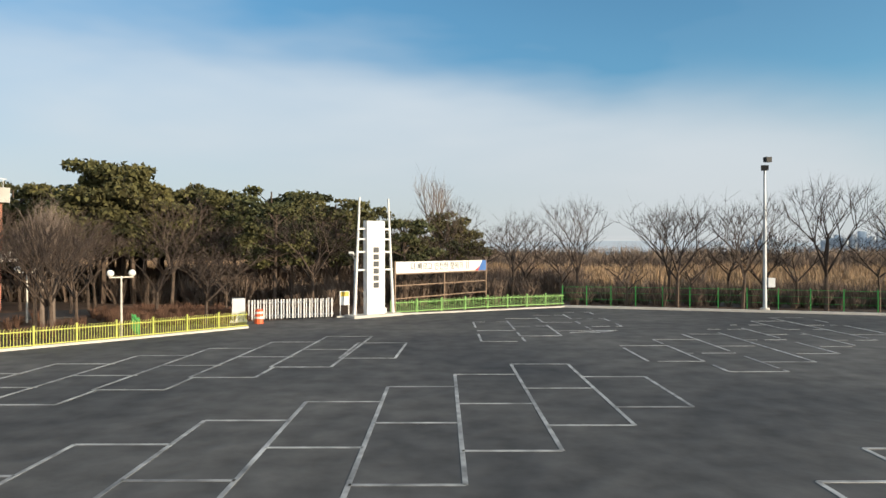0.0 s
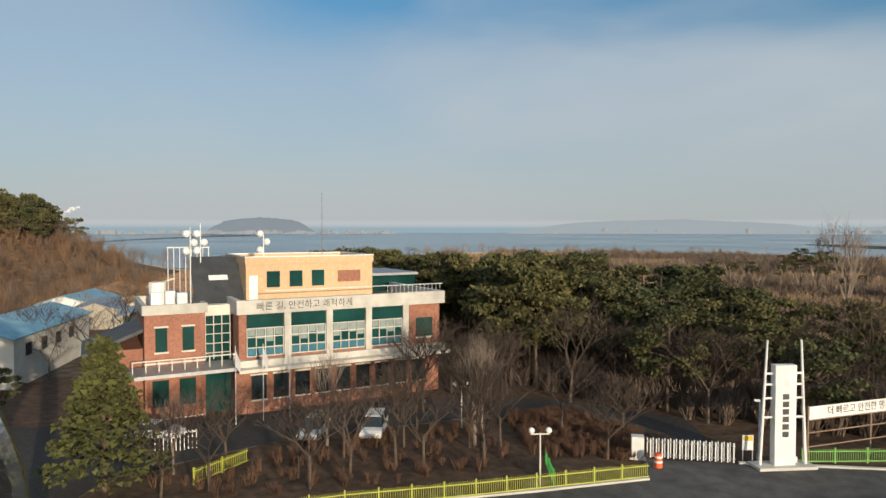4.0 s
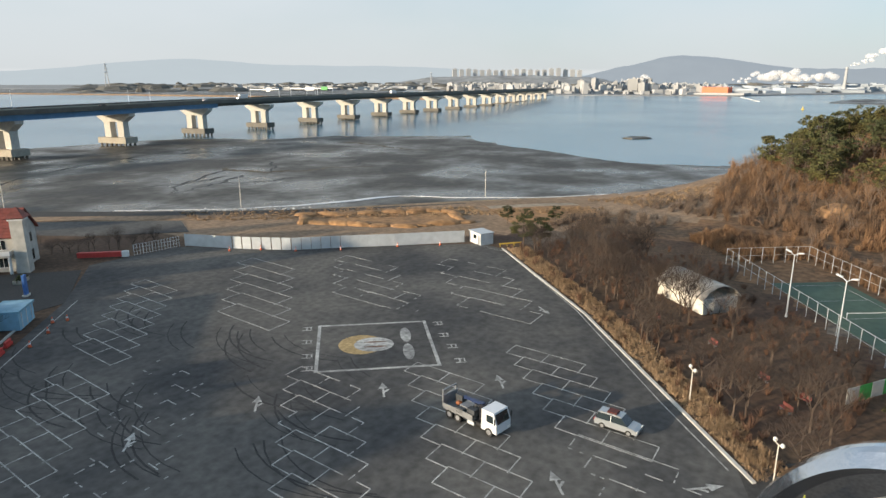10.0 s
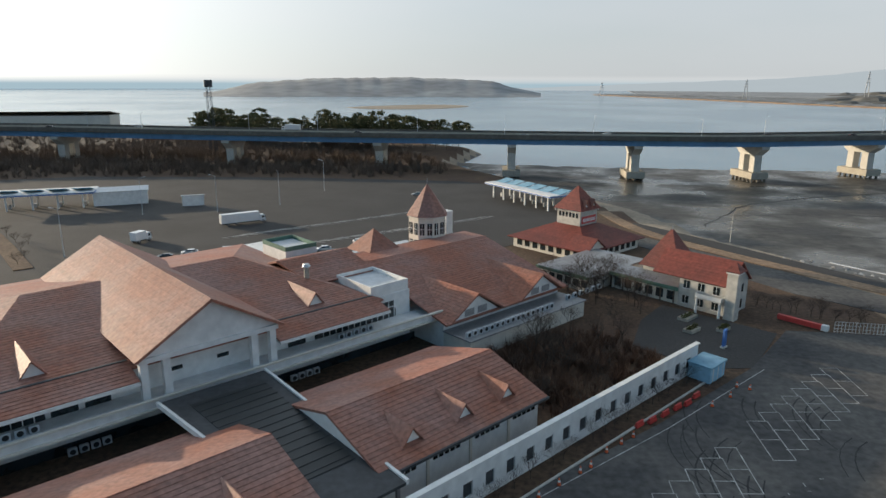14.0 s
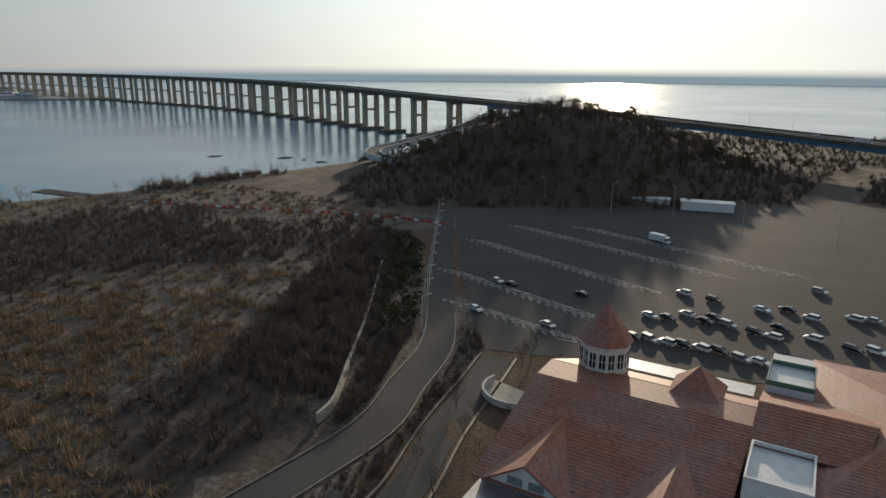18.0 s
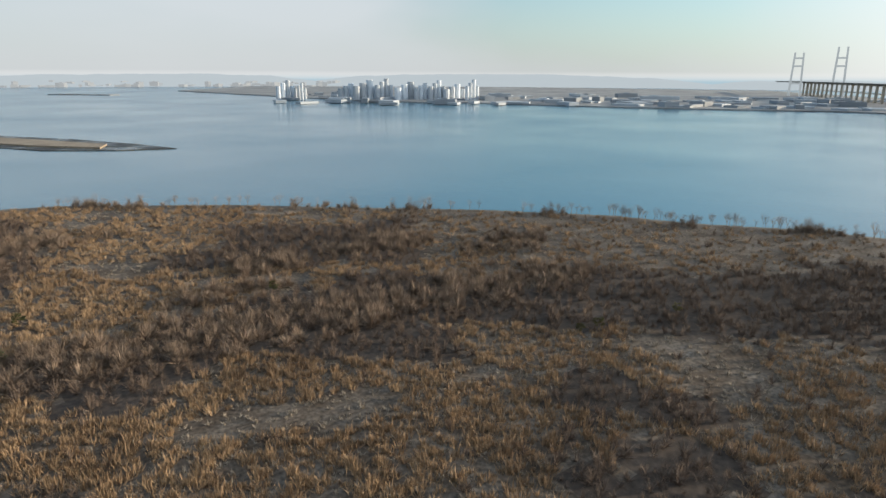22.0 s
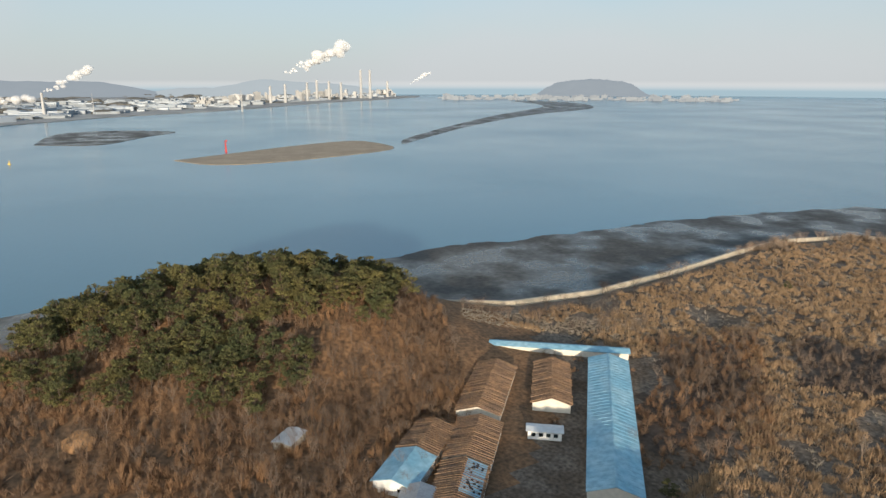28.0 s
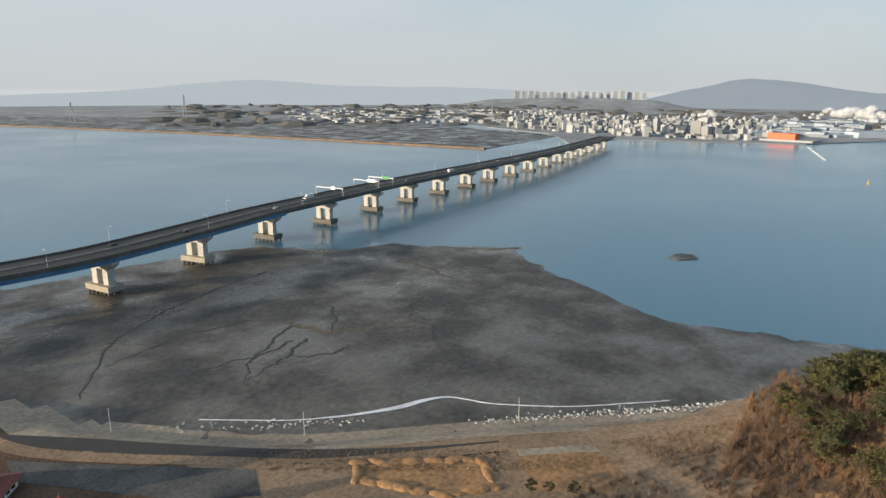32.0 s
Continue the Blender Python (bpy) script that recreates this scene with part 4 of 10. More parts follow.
structure("planting_bed", Geo(SM).box(-104, -44.6, -0.2, -34, -41.6, 0.14), FLOOR, "planted strip with a kerb along the wall", "bed")
structure("kerb", Geo(SM).box(-104, -41.6, -0.2, -34, -41.3, 0.2), PALE_CONCRETE, "pale concrete kerb", "kerb")

# ---- gate monument and steel arch ----
mon_c, mon_d = Vector((-40.8, 7.1)), Vector((6.7, 5.9)).normalized()
MM = Matrix.Translation((mon_c.x, mon_c.y, 0)) @ pose(0, 0, 0, 0, 0, math.degrees(math.atan2(mon_d.y, mon_d.x)))
monument = thing("gate_monument", "square concrete gateway monument with ribbed legs", "monument", m=MM)
part("lintel", Geo().box(-4.6, -2.6, 11.0, 4.6, 2.6, 12.2), CONCRETE, monument)
leg = part("leg", Geo().box(-4.45, -2.5, 0, -1.75, 2.5, 11.0), CONCRETE, monument)
for i in range(7):
    for side in (-1, 1):
        x = -4.3 + i * 0.4
        part("rib", Geo().box(x - 0.1, side * 2.6 - 0.12, 0.1, x + 0.1, side * 2.6 + 0.12, 10.9), CONCRETE, leg)
for i in range(3):
    for j in range(9):
        part("panel_rim", Geo().box(-1.75, -1.9 + i * 1.35, 0.6 + j * 1.15, -1.66, -1.9 + i * 1.35 + 0.25, 1.55 + j * 1.15), CONCRETE, leg)
for j in range(10):
    part("panel_rim", Geo().box(-1.75, -2.3, 0.4 + j * 1.15, -1.68, 2.3, 0.58 + j * 1.15), CONCRETE, leg)
leg = part("leg", Geo().box(3.75, -2.5, 0, 4.45, 2.5, 11.0), CONCRETE, monument)
for y in (-1.9, -0.7, 0.5, 1.7):
    part("side_rib", Geo().box(4.45, y - 0.12, 0.1, 4.6, y + 0.12, 10.9), CONCRETE, leg)
part("slot_glass", Geo().box(4.45, -0.3, 1.5, 4.5, 0.25, 9.0), GLASS, leg)
part("front_rib", Geo().box(3.9, -2.62, 0.1, 4.3, -2.5, 10.9), CONCRETE, leg)
part("roof_drain", Geo().rod((0, 0, 12.2), (0, 0, 12.23), 0.35, n=12), DARK_ROOF, monument)

arch = thing("steel_arch", "broad mirror-polished stainless steel arch over the gate", "arch")
A0, A1 = Vector((-45.6, -4.6, 0)), Vector((-38.0, 15.6, 0))
ax_d = (A1 - A0).normalized()
ax_n = Vector((ax_d.y, -ax_d.x, 0))
half = (A1 - A0).length / 2
ctr = (A0 + A1) / 2
NSEG, SUB = 22, 5
for i in range(NSEG):
    vs = []
    for j in range(SUB + 1):
        t = math.pi * (i + j / SUB) / NSEG
        wd, th = 0.7 + 0.9 * math.sin(t), 0.95 + 0.75 * math.sin(t) + 0.25 * (1 - math.cos(t)) * 0.5
        for o, r in ((-wd, 0.5 * th), (-wd * 0.62, 0.1 * th), (-wd * 0.3, 0.02 * th), (0, 0.0), (wd * 0.3, 0.02 * th), (wd * 0.62, 0.1 * th), (wd, 0.5 * th), (0, th)):
            rr = half + 0.2 - r
            vs.append(ctr + ax_d * (-math.cos(t) * rr) + Vector((0, 0, math.sin(t) * (16.4 - r))) + ax_n * o)
    fs = [(8 * j + k, 8 * j + 8 + k, 8 * j + 8 + (k + 1) % 8, 8 * j + (k + 1) % 8) for j in range(SUB) for k in range(8)]
    last = 8 * SUB
    part("arch_panel", Geo().add(vs, fs + [tuple(range(8)), tuple(last + 7 - k for k in range(8))]), STEEL, arch)
for e in (A0, A1):
    part("arch_foot", Geo().box(e.x - 1.3, e.y - 1.3, 0, e.x + 1.3, e.y + 1.3, 0.4), PALE_CONCRETE, arch)

# ---- office, in its own frame: x along the front, y inwards ----
OM = Matrix.Translation((-49.2, 39.2, 0)) @ pose(0, 0, 0, 0, 0, math.degrees(math.atan2(18.4, 10.4)))
OFF_WHITE = mat("weathered_white_render", (0.52, 0.50, 0.45), 0.8, var=0.16, scale=0.8, big=0.25, bump=0.1)
BLIND = mat("grey_green_blind", (0.26, 0.31, 0.29), 0.8, var=0.15, scale=1.5, big=0.3, bump=0.05)
PANE_BLUE = mat("blue_window_film", (0.04, 0.16, 0.22), 0.3, var=0.2, scale=1, bump=0)
office = thing("office_building", "two-storey red brick office with green glass and a peach penthouse", "building", m=OM)
part("lower_wall", Geo().box(-0.2, 0.6, -0.2, 21.2, 13, 4.9), BRICK, office)
part("upper_wall", Geo().box(0, 0.2, 4.9, 21.1, 13, 9.6), BRICK, office)
part("parapet", Geo().box(-0.3, -0.5, 9.5, 21.4, 0.2, 10.8), OFF_WHITE, office)
part("parapet", Geo().box(20.9, 0.2, 9.5, 21.4, 13, 10.8), OFF_WHITE, office)
part("parapet", Geo().box(-0.3, 0.2, 9.5, 0.2, 13, 10.8), OFF_WHITE, office)
part("roof", Geo().box(0.2, 0.2, 9.6, 20.9, 13, 9.75), FIELD, office, "flat roof with thin lawn")
part("string_course", Geo().box(-0.3, -0.4, 4.6, 21.5, 0.2, 5.2), OFF_WHITE, office)
part("canopy", Geo().box(-0.3, -1.6, 4.3, 21.5, -0.4, 4.6), CREAM, office)
for i in range(4):
    x0 = 0.7 + i * 4.15
    wv = part("window", Geo().box(x0, 0.02, 5.5, x0 + 3.4, 0.18, 9.4), GLASS, office)
    for k in range(5):
        part("mullion", Geo().box(x0 + k * 0.85 - 0.04, -0.06, 5.5, x0 + k * 0.85 + 0.04, 0.02, 8.1), PALE_CONCRETE, wv)
    for z in (5.5, 6.3, 7.3, 8.1):
        part("transom", Geo().box(x0, -0.07, z - 0.05, x0 + 3.4, 0.015, z + 0.05), PALE_CONCRETE, wv)
    for k in range(4):
        part("blind", Geo().box(x0 + 0.1 + k * 0.85, -0.02, 7.42 - 0.3 * ((k + i) % 3), x0 + 0.75 + k * 0.85, 0.015, 8.02), BLIND, wv)
        part("vent_pane", Geo().box(x0 + 0.1 + k * 0.85, -0.03, 5.6, x0 + 0.75 + k * 0.85, 0.012, 6.2), PANE_BLUE, wv)
    if i < 4:
        part("pier", Geo().box(x0 + 3.45, -0.25, 5.2, x0 + 4.1, 0.2, 9.5), OFF_WHITE, office)
wv = part("window", Geo().box(18.3, 0.05, 6.0, 20.2, 0.19, 8.0), GLASS, office)
part("window_frame", Geo().box(18.2, 0.0, 5.85, 20.3, 0.12, 6.0), WHITE, wv)
for i in range(9):
    x0 = 1.2 + i * 2.1
    wv = part("window", Geo().box(x0, 0.45, 1.3, x0 + 1.4, 0.58, 3.6), DARK_GLASS, office)
    part("window_frame", Geo().box(x0 - 0.1, 0.4, 1.15, x0 + 1.5, 0.55, 1.3), CREAM, wv)
    part("window_frame", Geo().box(x0 - 0.1, 0.4, 3.6, x0 + 1.5, 0.55, 3.75), CREAM, wv)
pent = part("penthouse", Geo().box(1.4, 3.5, 9.7, 14.7, 13, 13.9), PEACH, office)
for q in ((1.3, 3.4, 14.8, 3.7), (1.3, 12.8, 14.8, 13.1), (1.3, 3.7, 1.6, 12.8), (14.5, 3.7, 14.8, 12.8)):
    part("roof_edge", Geo().box(q[0], q[1], 13.9, q[2], q[3], 14.6), PEACH, pent)
    part("coping", Geo().box(q[0] - 0.05, q[1] - 0.05, 14.6, q[2] + 0.05, q[3] + 0.05, 14.7), WHITE, pent)
part("roof", Geo().box(1.6, 3.7, 13.9, 14.5, 12.8, 13.95), PALE_CONCRETE, pent)
for x0 in (3.4, 5.7, 8.0):
    part("window", Geo().box(x0, 3.38, 11.6, x0 + 1.3, 3.49, 13.2), GLASS, pent)
part("window", Geo().box(10.8, 3.4, 11.9, 13.3, 3.49, 13.1), BRICK, pent)
part("door", Geo().box(1.7, 3.4, 10.4, 2.5, 3.49, 12.8), WHITE, pent)
part("left_wing", Geo().box(-7.8, 2.4, -0.2, -2.6, 12, 9.6), BRICK, office)
for q in ((-8.0, 2.2, -2.4, 2.6), (-8.0, 11.8, -2.4, 12.2), (-8.0, 2.6, -7.6, 11.8), (-2.8, 2.6, -2.4, 11.8)):
    part("left_parapet", Geo().box(q[0], q[1], 9.6, q[2], q[3], 10.5), OFF_WHITE, office)
part("stair_glass", Geo().box(-2.6, 3.0, 0, -0.2, 10, 9.2), GLASS, office)
part("stair_cap", Geo().box(-2.8, 2.8, 9.2, 0.0, 10, 10.2), CREAM, office)
for z in (5.6, 6.5, 7.4, 8.3):
    part("stair_transom", Geo().box(-2.6, 2.94, z, -0.2, 3.0, z + 0.08), PALE_CONCRETE, office)
for x in (-2.55, -1.8, -1.05, -0.3):
    part("stair_mullion", Geo().box(x, 2.92, 5.0, x + 0.08, 2.99, 9.2), PALE_CONCRETE, office)
part("dark_roof", Geo().slab([(-3.2, 4, 10.3), (1.4, 4, 10.3), (1.4, 8, 14.6), (-3.2, 8, 14.6)], 0.3), DARK_ROOF, office)
part("low_wing", Geo().box(-12.2, 4.5, -0.2, -7.8, 12, 6.3), BRICK, office)
part("low_roof", Geo().slab([(-12.8, 4.0, 6.2), (-7.8, 4.0, 8.2), (-7.8, 12.4, 8.2), (-12.8, 12.4, 6.2)], 0.3), DARK_ROOF, office)
for x0 in (-6.9, -4.6):
    wv = part("window", Geo().box(x0, 2.3, 6.2, x0 + 1.0, 2.39, 8.4), GLASS, office)
    part("window_frame", Geo().box(x0 - 0.1, 2.26, 6.05, x0 + 1.1, 2.38, 6.2), CREAM, wv)
    part("window_frame", Geo().box(x0 - 0.1, 2.26, 8.4, x0 + 1.1, 2.38, 8.55), CREAM, wv)
for z in (0.9, 6.1):
    part("band", Geo().box(-7.9, 2.28, z - 1.0, -2.6, 2.39, z - 0.85), CREAM, office)
part("canopy", Geo().box(-12, -2.0, 4.7, -0.4, 2.3, 5.0), GREY_METAL, office)
part("terrace_rail", Geo().box(-9, -0.4, 5.9, -0.4, -0.3, 6.0), CREAM, office)
for k in range(9):
    part("terrace_post", Geo().box(-9 + k * 1.05, -0.4, 5.0, -8.92 + k * 1.05, -0.32, 5.9), CREAM, office)
for x0 in (-7.2, -4.9):
    part("window", Geo().box(x0, 2.3, 1.2, x0 + 1.4, 2.39, 3.6), GLASS, office)
part("glass_annex", Geo().box(15.5, 14, -0.2, 25, 24, 11.6), GLASS, office)
part("annex_roof", Geo().box(15.2, 13.7, 11.6, 25.3, 24.3, 11.9), GREY_METAL, office)

# ---- plants ----
def tri_mesh(name, v, f, material):
    me = bpy.data.meshes.new(name)
    me.from_pydata(v.tolist(), [], f.tolist())
    me.materials.append(material)
    me.update()
    return me


def cloud_of(parts, spots):
    """Repeats a template (vertices, triangles) at each spot (x, y, z, scale, turn, height factor), all in one array pair."""
    v, f = parts
    out_v, out_f = [], []
    for i, (x, y, z, s, a, hf) in enumerate(spots):
        c, sn = math.cos(a) * s, math.sin(a) * s
        w = np.empty_like(v)
        w[:, 0], w[:, 1], w[:, 2] = v[:, 0] * c - v[:, 1] * sn + x, v[:, 0] * sn + v[:, 1] * c + y, v[:, 2] * s * hf + z
        out_v.append(w)
        out_f.append(f + i * len(v))
    return np.concatenate(out_v), np.concatenate(out_f)


def prong(p, q, r0, r1, n=3):
    g = Geo().rod(p, q, r0, r1, n)
    tri = []
    for fc in g.f[2:]:
        tri += [(fc[0], fc[1], fc[2]), (fc[0], fc[2], fc[3])]
    return np.array(g.v), np.array(tri)


def merge(bits):
    vs, fs, k = [], [], 0
    for v, f in bits:
        vs.append(v)
        fs.append(f + k)
        k += len(v)
    return np.concatenate(vs), np.concatenate(fs)


def bare_tree(seed, height, spread=0.5, depth=4, fork=3, upright=0.55, thick=0.022, twig=2):
    """A leafless tree: trunk as one part, limbs and twigs as the other."""
    r = random.Random(seed)
    trunk, limbs = [], []

    def grow(p, d, ln, rad, k):
        q = p + d * ln
        (trunk if k == 0 else limbs).append(prong(p, q, rad, rad * 0.68, 6 if k == 0 else 3))
        if k >= depth:
            for _ in range(twig):
                e = q + (d + Vector((r.gauss(0, 0.5), r.gauss(0, 0.5), r.gauss(0.2, 0.35)))).normalized() * ln * r.uniform(0.7, 1.3)
                w = (e - q).orthogonal().normalized() * max(rad * 0.55, 0.012)
                w = Matrix.Rotation(r.uniform(0, 3.1), 3, (e - q).normalized()) @ w
                limbs.append((np.array([q - w, q + w, e]), np.array([(0, 1, 2)])))
            return
        n = fork + (1 if k == 0 else 0)
        a0 = r.uniform(0, 6.28)
        for i in range(n):
            a = a0 + 6.28 * i / n + r.uniform(-0.5, 0.5)
            side = Vector((math.cos(a), math.sin(a), 0))
            nd = (d * upright + side * spread * r.uniform(0.7, 1.3) + Vector((0, 0, 0.25))).normalized()
            grow(p + d * ln * r.uniform(0.72, 1.0), nd, ln * r.uniform(0.62, 0.84), rad * 0.58, k + 1)

    grow(Vector((0, 0, -0.2)), Vector((r.uniform(-0.05, 0.05), r.uniform(-0.05, 0.05), 1)).normalized(), height * 0.30, height * thick, 0)
    return merge(trunk), merge(limbs)


def leaf_cloud(seed, centres, n, size, flat=0.6):
    """Many small random triangles gathered round centres (x, y, z, r)."""
    r = np.random.default_rng(seed)
    cs = np.array(centres)
    k = r.integers(0, len(cs), n)
    d = r.normal(size=(n, 3))
    d /= np.linalg.norm(d, axis=1)[:, None]
    p = cs[k, :3] + d * cs[k, 3:4] * r.uniform(0.55, 1.0, (n, 1)) * np.array([1, 1, flat])
    u, w = r.normal(size=(n, 3)), r.normal(size=(n, 3))
    u /= np.linalg.norm(u, axis=1)[:, None]
    w -= u * (u * w).sum(1)[:, None]
    w /= np.linalg.norm(w, axis=1)[:, None]
    s = size * r.uniform(0.6, 1.4, (n, 1))
    v = np.stack([p - u * s * 0.5, p + u * s * 0.5, p + w * s], 1).reshape(-1, 3)
    return v, np.arange(3 * n).reshape(-1, 3)


def pine(seed, height, n=900, size=0.46):
    """A pine of flat needle pads on crooked limbs, with gaps between the pads."""
    r = random.Random(seed)
    cs = []
    for i in range(26):
        f = r.uniform(0.38, 0.97)
        rad = height * (0.36 * math.sin(math.pi * min(1, (f - 0.22) / 0.84)) ** 0.7 + 0.01)
        a = i * 2.4 + r.uniform(-0.5, 0.5)
        k = r.uniform(0.1, 1) ** 0.5
        cs.append((math.cos(a) * rad * k, math.sin(a) * rad * k, height * f, height * r.uniform(0.075, 0.135)))
    trunk = [prong(Vector((0, 0, -0.3)), Vector((r.uniform(-0.4, 0.4), r.uniform(-0.4, 0.4), height * 0.92)), height * 0.02, height * 0.006, 5)]
    trunk += [prong(Vector((0, 0, c[2] * 0.85)), Vector(c[:3]), 0.07, 0.03) for c in cs]
    return merge(trunk), leaf_cloud(seed, cs, n, size, 0.42)


def fir(seed, height, n=700, size=0.55):
    r = random.Random(seed)
    cs = []
    for i in range(46):
        z = height * (0.08 + 0.9 * (i / 46) ** 0.85)
        rad = height * 0.26 * (1 - z / height) + 0.15
        a = i * 2.4
        cs.append((math.cos(a) * rad, math.sin(a) * rad, z, 0.35 + rad * 0.42))
    return prong(Vector((0, 0, -0.3)), Vector((0, 0, height)), height * 0.025, 0.03, 6), leaf_cloud(seed, cs, n, size, 0.6)


def shrub(seed, n=26, height=2.2, width=1.3):
    """A bundle of bare stems as thin slivers."""
    r = np.random.default_rng(seed)
    v, f = [], []
    for i in range(n):
        a, l = r.uniform(0, 6.28), r.uniform(0.1, 1.0)
        b = np.array([math.cos(a), math.sin(a), 0]) * r.uniform(0, 0.35) * width
        t = np.array([math.cos(a) * l * width, math.sin(a) * l * width, height * r.uniform(0.55, 1.05)]) + b * 0.5
        s = np.array([-math.sin(a + r.uniform(-1, 1)), math.cos(a), 0]) * r.uniform(0.05, 0.11) * height / 2
        k = len(v)
        v += [b - s * 0.6, b + s * 0.6, t]
        f.append((k, k + 1, k + 2))
        m = (b + t) / 2
        e = m + np.array([r.normal() * 0.35 * width, r.normal() * 0.35 * width, height * 0.42])
        v += [m - s * 0.5, m + s * 0.5, e]
        f.append((k + 3, k + 4, k + 5))
    return np.array(v), np.array(f)


def reed(seed, n=26, height=1.5, width=1.0):
    """A tussock of thin leaning blades."""
    r = np.random.default_rng(seed)
    v, f = [], []
    for i in range(n):
        a = r.uniform(0, 6.28)
        b = np.array([math.cos(a), math.sin(a), 0]) * r.uniform(0, 0.7) * width
        t = b * r.uniform(1.1, 1.9) + np.array([r.normal() * 0.25, r.normal() * 0.25, height * r.uniform(0.45, 1.1)])
        c = r.uniform(0, 6.28)
        s = np.array([-math.sin(c), math.cos(c), 0]) * r.uniform(0.05, 0.12)
        k = len(v)
        v += [b - s, b + s, t]
        f.append((k, k + 1, k + 2))
    return np.array(v), np.array(f)


def twig_dome(seed, n=64, radius=2.2, height=3.6):
    """A bare bush or small tree: slender slivers that fan out into a dome."""
    r = np.random.default_rng(seed)
    v, f = [], []
    for i in range(n):
        d = r.normal(size=3)
        d[2] = abs(d[2]) * 1.1 + 0.15
        d /= np.linalg.norm(d)
        e = d * np.array([radius, radius, height]) * r.uniform(0.55, 1.08)
        b = e * r.uniform(0.0, 0.55) * np.array([0.7, 0.7, 1])
        e = e + r.normal(size=3) * 0.22 * radius
        e[2] = max(e[2], 0.3)
        s = np.cross(e - b, r.normal(size=3))
        s *= r.uniform(0.05, 0.11) / max(np.linalg.norm(s), 1e-6)
        k = len(v)
        v += [b - s, b + s, e]
        f.append((k, k + 1, k + 2))
    return np.array(v), np.array(f)


def scatter(n, poly, keep=None, seed=0, apart=0.0):
    r = np.random.default_rng(seed)
    ps = np.array(poly)
    lo, hi = ps.min(0), ps.max(0)
    got = np.zeros((0, 2))
    while len(got) < n:
        c = r.uniform(lo, hi, (n * 2, 2))
        c = c[inside(c, poly)]
        c = c[~inside(c, COURT_AREA) & ~inside(c, FAR_LOT) & (edge_distance(c, ROAD_E, False) > 5.5) & (edge_distance(c, LANE, False) > 4)]
        if keep is not None:
            c = c[keep(c, r.uniform(0, 1, len(c)))]
        got = np.concatenate([got, c])
        if len(c) == 0:
            break
    return got[:n]


def spots(pts, lo, hi, seed=0, hlo=0.85, hhi=1.2, sink=0.0):
    r = np.random.default_rng(seed)
    z = ground_height(pts) - sink
    n = len(pts)
    return np.column_stack([pts, z, r.uniform(lo, hi, n), r.uniform(0, 6.28, n), r.uniform(hlo, hhi, n)]).tolist()


def stuff(name, parts, sp, material, label, category):
    """One object of uncountable plants; parts is one template or several, dealt out in turn."""
    parts = parts if isinstance(parts, list) else [parts]
    bits = [cloud_of(p, sp[i::len(parts)]) for i, p in enumerate(parts) if sp[i::len(parts)]]
    v, f = merge(bits)
    return tagged(new(name, tri_mesh(name, v, f, material)), label, category, kind="stuff")


# pines over the western hill
HILL_TOP = [(-270, -16), (-228, -24), (-202, -10), (-194, 8), (-182, 26), (-172, 36), (-178, 58), (-192, 72), (-200, 96), (-212, 116), (-236, 128), (-262, 118), (-284, 78), (-288, 35), (-280, 5)]
pines = [pine(s, 10) for s in (1, 2, 3, 4, 5)]
sp = spots(scatter(620, HILL_TOP, lambda c, u: (soft_noise(c, 30, 17) > -0.3) & (u < 0.25 + ground_height(c) / 18), seed=11), 0.6, 1.12, 11)
stuff("pine_wood_trunks", [p[0] for p in pines], sp, BARK, "dark trunks of a pine wood on the hill", "tree trunks")
stuff("pine_wood", [p[1] for p in pines], sp, NEEDLE, "dense dark green pines covering the hill", "pine wood")
SLOPES = [(-290, -30), (-235, -32), (-180, -30), (-150, -5), (-128, 25), (-118, 60), (-140, 100), (-190, 120), (-235, 138), (-262, 118), (-250, 50), (-262, 0)]
shrubs = [shrub(s) for s in range(6)]
domes = [twig_dome(s, 46) for s in range(9)]
tall_domes = [twig_dome(s, 80, 2.2, 6.5) for s in range(20, 26)]
wood = [bare_tree(s, 9, 0.45, 3, 3, 0.7, 0.012, 2) for s in (21, 22, 23, 24)]
wood1 = [merge([w[0], w[1]]) for w in wood]
sl = lambda c, u: (ground_height(c) < 21)
stuff("slope_thicket", shrubs, spots(scatter(1700, SLOPES, sl, 12), 0.7, 1.5, 12, sink=0.2), SHRUB, "rust-brown leafless thicket on the hill slope", "thicket")
stuff("slope_bushes", domes, spots(scatter(900, SLOPES, lambda c, u: sl(c, u) & (soft_noise(c, 40, 18) > -0.2), 16), 0.6, 1.3, 16, sink=0.2), SHRUB, "rust-brown bushes on the hill slope", "bushes")
stuff("slope_trees", wood1, spots(scatter(420, SLOPES, sl, 13), 0.6, 1.1, 13), TWIG, "thin bare trees on the hill slope", "bare trees")
stuff("slope_saplings", wood1, spots(scatter(620, SLOPES, lambda c, u: soft_noise(c, 26, 71) > -0.35, 71), 0.4, 0.8, 71), SHRUB, "rust-twigged saplings among the hill scrub", "saplings")
stuff("slope_brush", [twig_dome(s, 70, 1.5, 5.2) for s in range(50, 56)], spots(scatter(900, SLOPES, lambda c, u: soft_noise(c, 34, 73) > -0.5, 73), 0.6, 1.15, 73, sink=0.2), SHRUB, "upright rust-brown brush on the hill slope", "brush")
